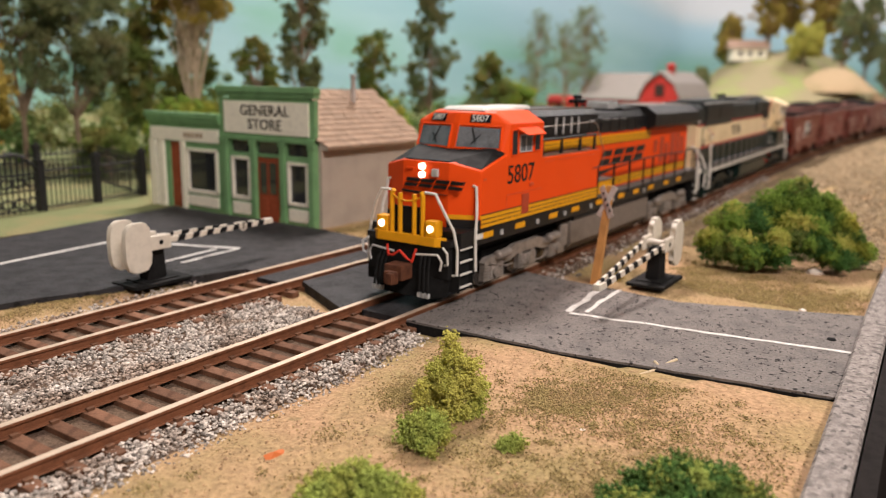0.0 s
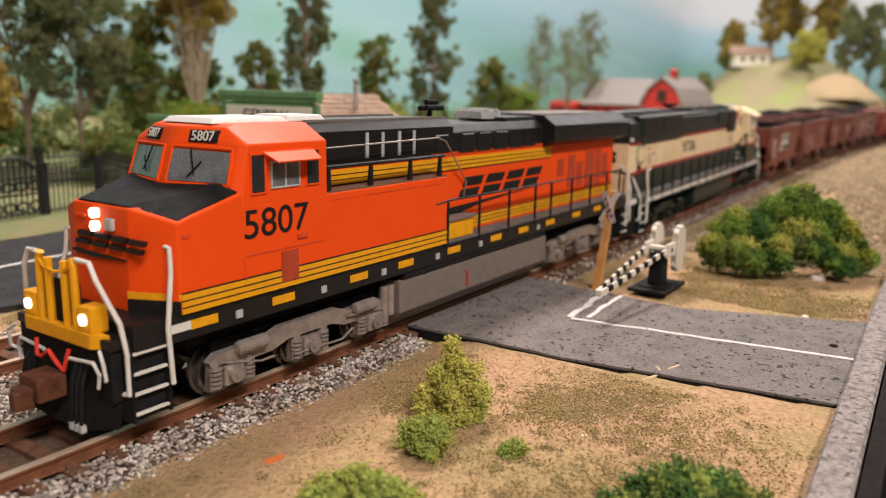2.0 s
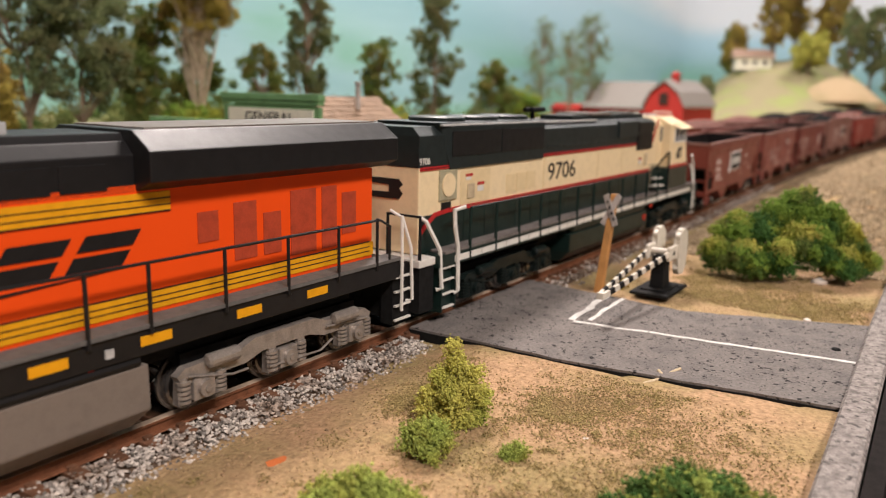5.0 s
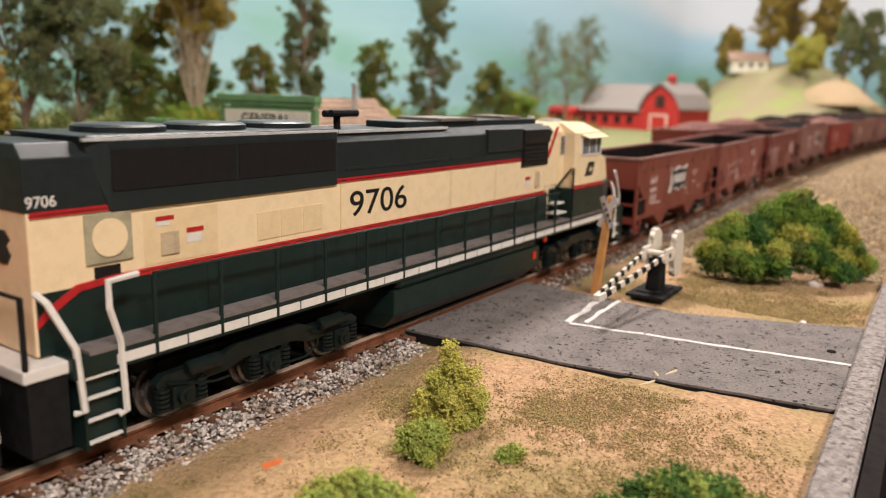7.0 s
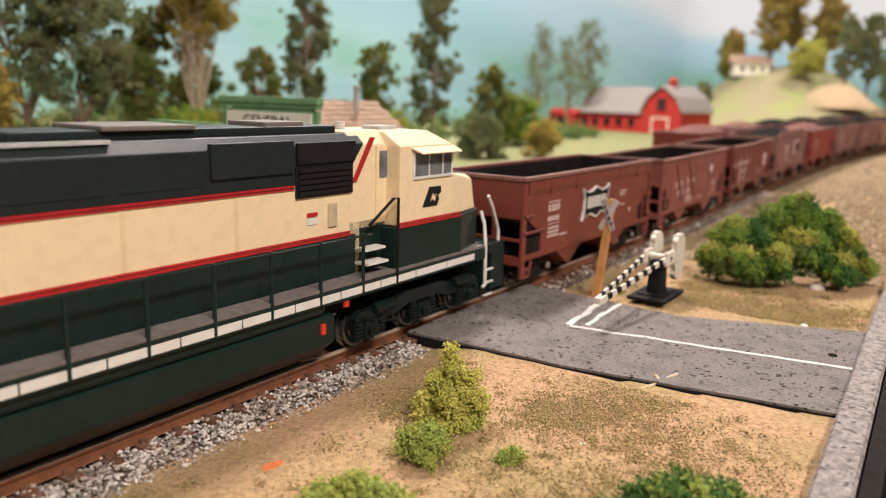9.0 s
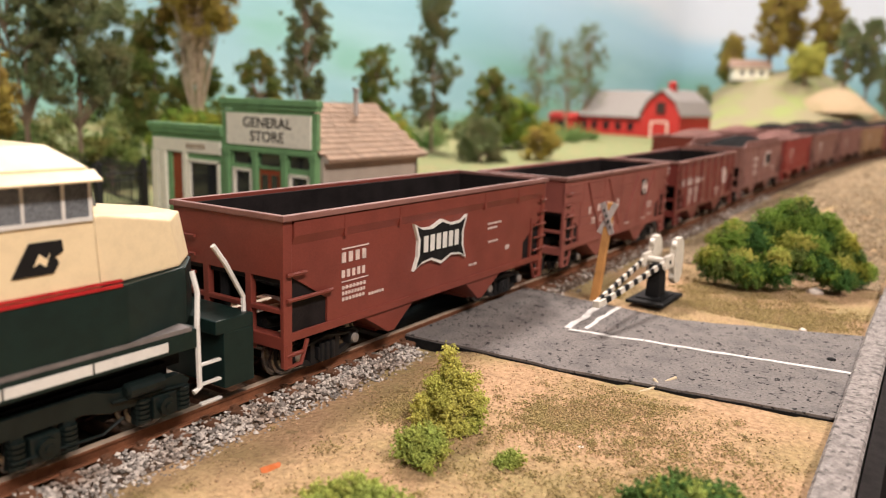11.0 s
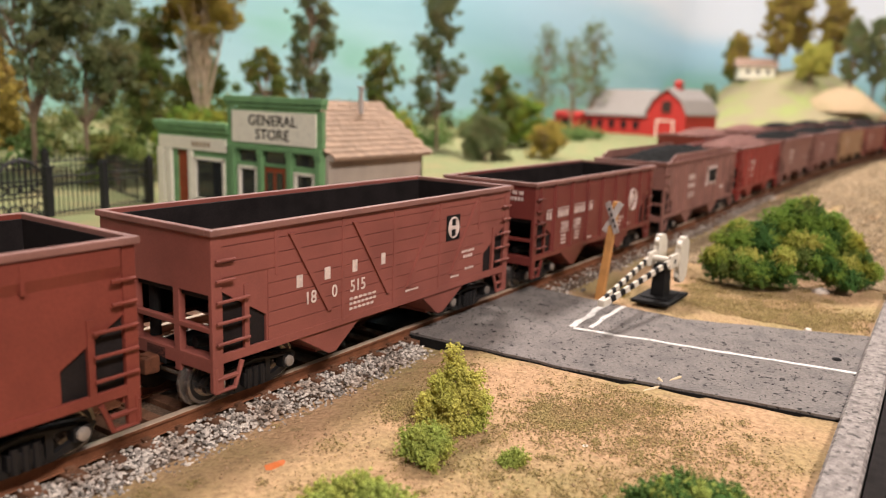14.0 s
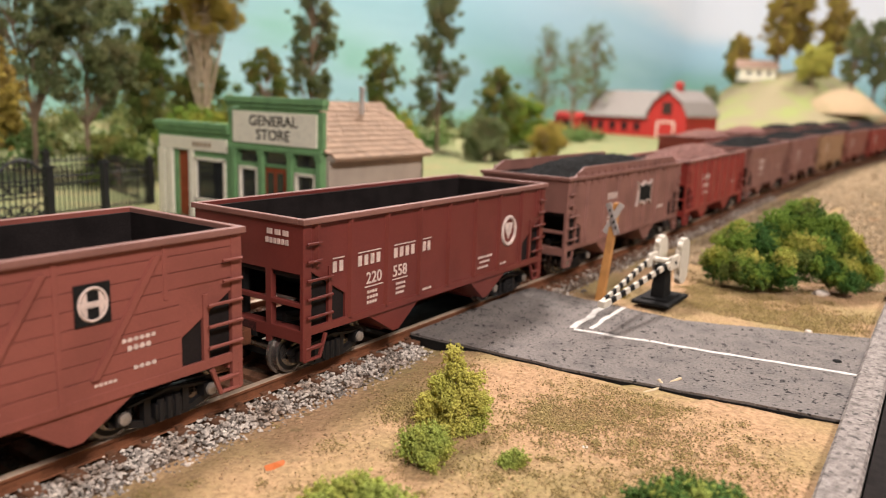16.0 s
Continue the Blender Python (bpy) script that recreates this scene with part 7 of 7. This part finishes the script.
def fence():
    fe = thing("iron_fence", 0, 250, -3.0, "black ornamental iron fence with a gate", "fence")
    bar = None
    def run(p, q, hgt, n):
        nonlocal bar
        dx, dy = q[0] - p[0], q[1] - p[1]
        for i in range(n + 1):
            f = i / n
            if bar is None:
                bm = bmesh.new()
                add_tube(bm, [(0, 0, 0), (0, 0, 22.4), (0, 0, 23.2), (0, 0, 24.8)], [0.32, 0.32, 0.55, 0.05], 6)
                o = part("picket", bm, IRON, fe)
                bar = o.data
            else:
                o = new("picket", bar)
                o.parent = fe
            o.matrix_basis = pose((p[0] + dx * f) * MM, (p[1] + dy * f - 250) * MM, 0.3 * MM)
        a = math.atan2(dy, dx)
        for z in (2.6, 17.0, 21.0):
            part("rail", tubes([(p[0], p[1] - 250, z), (q[0], q[1] - 250, z)], r=0.55, seg=6), IRON, fe)
    def post(x, y, h=27.0, w=1.7):
        part("post", B((x - w, x + w, y - 250 - w, y - 250 + w, 0, h), (x - w - 0.5, x + w + 0.5, y - 250 - w - 0.5, y - 250 + w + 0.5, h - 1.4, h), (x - w * 0.6, x + w * 0.6, y - 250 - w * 0.6, y - 250 + w * 0.6, h, h + 1.6), bevel=0.2), IRON, fe)
    run((46, 246), (111, 257), 24, 23)
    run((-60, 232), (14, 242), 24, 25)
    run((111, 257), (128, 330), 24, 20)
    run((128, 330), (-60, 318), 24, 52)
    for x, y in ((46, 246), (80, 251.5), (112, 257), (16, 242), (-22, 237), (-60, 232), (128, 330), (90, 328), (50, 325), (10, 322)):
        post(x, y)
    # double gate with rings and an arched top
    ga = part("gate", tubes([(17 + 28 * k / 16, -7.7 + 3.7 * k / 16, 22 + 8.5 * math.sin(math.pi * k / 16)) for k in range(17)], r=0.7, seg=6), IRON, fe, "arched double gate with ring ornaments")
    for i in range(9):
        x = 19 + i * 3.0
        zt = 22 + 7.5 * math.sin(math.pi * (i + 0.5) / 9)
        part("gate_bar", tubes([(x, -7.4 + i * 0.42, 1), (x, -7.4 + i * 0.42, zt)], r=0.4, seg=5), IRON, ga)
    for z in (2.5, 12, 20):
        part("gate_rail", tubes([(17, -7.7, z), (45, -4.0, z)], r=0.6, seg=6), IRON, ga)
    for i in range(4):
        for z in (6.0, 16.0):
            part("gate_ring", tubes([(21.5 + i * 6.4 + 2.4 * math.cos(q), -7.0 + i * 0.85, z + 2.4 * math.sin(q)) for q in [k * math.tau / 12 for k in range(13)]], r=0.55, seg=5), IRON, ga)


fence()

# ---- barn, shed and hill house ----


def barn():
    b = thing("barn", 1486, 405, G(1486, 405) - 1, "red model barn with grey gambrel roof", "barn", rz=-8)
    Z = G(1500, 410) - 1
    def P(name, bm, mat, label="", parent=None):
        return part(name, bm, mat, parent or b, label, ox=1500, oy=410, oz=0.0)
    gam = [(362, 0), (450, 0), (450, 46), (438, 76), (406, 100), (374, 76), (362, 46)]
    P("gable_wall", prism(gam, "x", 1480, 1486), BARNRED, "red gable wall")
    P("barn_wall", B((1486, 1634, 362, 366, 0, 46)), BARNRED)
    P("barn_wall", B((1486, 1634, 446, 450, 0, 46)), BARNRED)
    for (ya, za), (yb, zb) in zip(gam[2:6], gam[3:7]):
        P("roof_panel", hull([(x, y, z + d) for x in (1474, 1638) for y, z in ((ya + (4 if ya > 406 and za == 46 else 0), za), (yb - (4 if zb == 46 else 0), zb)) for d in (0.6, 4)]), BARNROOF, "grey gambrel roof")
    P("hay_door", B((1477, 1480.4, 396, 416, 52, 76)), material("dark_gap", (0.04, 0.02, 0.015), 0.9))
    P("barn_door", B((1477, 1480.4, 388, 424, 0, 34), bevel=0.5), BARNRED)
    P("door_trim", B((1475.6, 1477.4, 386, 388.6, 0, 36), (1475.6, 1477.4, 423.4, 426, 0, 36), (1475.6, 1477.4, 386, 426, 34, 36.6)), SHOPWHITE)
    P("cupola", B((1520, 1534, 399, 413, 98, 114), bevel=0.5), BARNRED, "small red cupola")
    P("cupola_roof", hull([(1517, 396, 114), (1537, 396, 114), (1517, 416, 114), (1537, 416, 114), (1527, 406, 122)]), BARNRED)
    # low wing
    P("wing_wall", B((1484, 1488, 450, 604, 0, 46), (1488, 1560, 600, 604, 0, 46)), BARNRED, "red wing wall")
    P("wing_roof", hull([(1478, y, 44) for y in (450, 608)] + [(1530, y, 100) for y in (450, 608)] + [(1582, y, 44) for y in (450, 608)] + [(1478, y, 41) for y in (450, 608)] + [(1582, y, 41) for y in (450, 608)]), BARNROOF, "pale grey wing roof")
    for y in (470, 500, 530, 560, 586):
        P("wing_window", B((1482, 1484.4, y, y + 13, 14, 32)), MATBLACK)
    s = thing("shed", 1480, 636, G(1480, 636) - 1, "small red shed near the barn", "shed")
    part("shed_wall", B((-6, 40, -32, 32, 0, 32), bevel=0.5), BARNRED, s)
    part("shed_roof", hull([(-10, -35, 32), (-10, 35, 32), (44, -35, 32), (44, 35, 32), (17, -35, 44), (17, 35, 44)]), BARNRED, s)
    part("shed_door", B((-7, -5.6, -12, 10, 0, 24)), MATBLACK, s)


barn()


def hill_house(x, y, w, h, wallmat, roofmat, label):
    z = G(x, y) - 4
    t = thing("house", x, y, z, label, "house", rz=20)
    part("wall", B((-40, 40, -w, w, 0, h), bevel=0.5), wallmat, t)
    part("roof", hull([(-48, -w - 8, h), (-48, w + 8, h), (48, -w - 8, h), (48, w + 8, h), (0, -w - 8, h * 1.7), (0, w + 8, h * 1.7)]), roofmat, t)
    for k in range(3):
        wi = part("window", B((-41, -39.4, -w * 0.75 + k * w * 0.55, -w * 0.75 + k * w * 0.55 + w * 0.28, h * 0.4, h * 0.8)), SHOPWHITE, t)
        part("pane", B((-41.6, -40.6, -w * 0.72 + k * w * 0.55, -w * 0.75 + k * w * 0.55 + w * 0.25, h * 0.44, h * 0.76)), PANE, wi)


hill_house(2130, 385, 46, 34, SHOPWHITE, material("pinkish_roof", (0.50, 0.34, 0.26), 0.7), "small cream house on the hill")


def sand_mound(x, y, rx, ry, h):
    """A bare tan knoll with a rounded, uneven crown."""
    v, f = [], []
    for i in range(9):
        k = i / 8
        for j in range(32):
            q = j * math.tau / 32
            n1 = 1 + 0.12 * noise.noise((math.cos(q) * 1.5, math.sin(q) * 1.5, i * 0.3))
            v.append((rx * (1 - k) * n1 * math.cos(q), ry * (1 - k) * n1 * math.sin(q), h * (1 - (1 - k) ** 1.8) - 6))
            if i:
                f.append(((i - 1) * 32 + j, (i - 1) * 32 + (j + 1) % 32, i * 32 + (j + 1) % 32, i * 32 + j))
    m = thing("sand_mound", x, y, G(x, y), "bare tan sandy knoll on the hillside", "mound")
    cloud("slope", v, f, material("bare_tan_slope", (0.50, 0.37, 0.23), 0.9, spread=0.15, scale=12, second=(0.42, 0.33, 0.19), bump=0.3, spec=0.1), m, smooth=True)


sand_mound(2040, 150, 70, 105, 62)

# ---- standing cars on the far track ----
for k, (x, mi, lab, ld) in enumerate(((502, 0, "dark maroon standing hopper car heaped with brown ore", ORE), (634, 3, "dusty pink-brown standing hopper car heaped with brown ore", ORE), (766, 2, "dark standing hopper car heaped with coal", True), (898, 2, "dark maroon standing hopper car", True), (1030, 0, "oxide-red standing hopper car", True), (1162, -1, "orange standing hopper car far along the track", True))):
    h = hopper(x, 60, "rib" if k % 2 else "offset", ORANGE if mi < 0 else MAROONS[mi], lab, 38.0, ld)
    h["group"] = "cars on the far track"
    h.matrix_basis = pose(x * MM, (line_y(x) + FAR_TRACK) * MM, line_z(x) * MM, 0, 0, line_turn(x))

# ---- litter ----
tw = thing("twig", 13, -81, ROADTOP - 1.2, "pale dry twig lying by the road", "twig")
part("stick", tubes([(-6, 3, 0), (-1, 0.4, 0.5), (3, -0.6, 0.9), (6, -2.0, 1.4)], [(0, 0, 0.6), (1.5, 2.0, 1.4)], r=0.4, seg=6), material("dry_straw", (0.62, 0.50, 0.33), 0.8), tw)
sc = thing("scrap", -71, -37.5, -3.2, "curled orange scrap of leaf on the sand", "scrap")
part("curl", hull([(-2.4, -0.9, 0), (2.4, -1.4, 0.2), (2.8, 0.6, 0.9), (-1.8, 1.0, 1.3), (0, 0, 1.6)], 0.15), LITTER, sc)
for k, (x, y, w) in enumerate(((-28, -79, 0.9), (-20, -72, 0.5), (60, -112, 1.2), (150, -95, 3.0), (92, -100, 1.2))):
    st = thing("pebble", x, y, -2.6 if x < 6 or x > 80 else ROADTOP, "small pale stone on the ground" if x != 60 else "dark lump of tar on the road", "stone")
    bm = bmesh.new()
    bmesh.ops.create_icosphere(bm, subdivisions=2, radius=w)
    for v in bm.verts:
        v.co *= 1 + 0.22 * noise.noise(v.co * 0.9 + Vector((k, 0, 0)))
        v.co.z *= 0.6
    part("stone", bm, STONE if x != 60 else MATBLACK, st)


def motions():
    """The train rolls along its track; each car follows the line."""
    RUN = [(0, 0.0), (0.5, 27.0), (1, 53.9), (1.5, 81.3), (2, 108.1), (2.5, 135.6), (3, 162.6), (3.5, 189.3), (4, 215.8), (6.5, 348.8), (7, 375.0), (7.5, 401.7),
           (8, 428.5), (8.5, 455.4), (9, 481.9), (11.5, 615.6), (12, 641.8), (12.5, 668.0), (13, 694.5), (13.5, 721.2), (14, 748.1), (14.5, 774.7), (15, 801.6), (15.5, 828.4), (16, 855.7)]
    for car, xc in TRAIN:
        rows = []
        for t, s in RUN:
            x = xc - s
            rows.append((t, pose(x * MM, line_y(x) * MM, line_z(x) * MM, 0, math.degrees(-math.atan2(line_z(x + 40) - line_z(x - 40), 80)), line_turn(x))))
        walk(car, rows)
    for w, x, r in WHEELS[:28]:
        turns = []
        for k in range(0, 481, 4):
            t = k / FPS
            j = max(i for i in range(len(RUN)) if RUN[i][0] <= t)
            j = min(j, len(RUN) - 2)
            (ta, sa), (tb, sb) = RUN[j], RUN[j + 1]
            s = sa + (sb - sa) * (t - ta) / (tb - ta)
            turns.append((t, pose(x * MM, 0, r * MM, 0, -math.degrees(s / r), 0)))
        walk(w, turns)


motions()
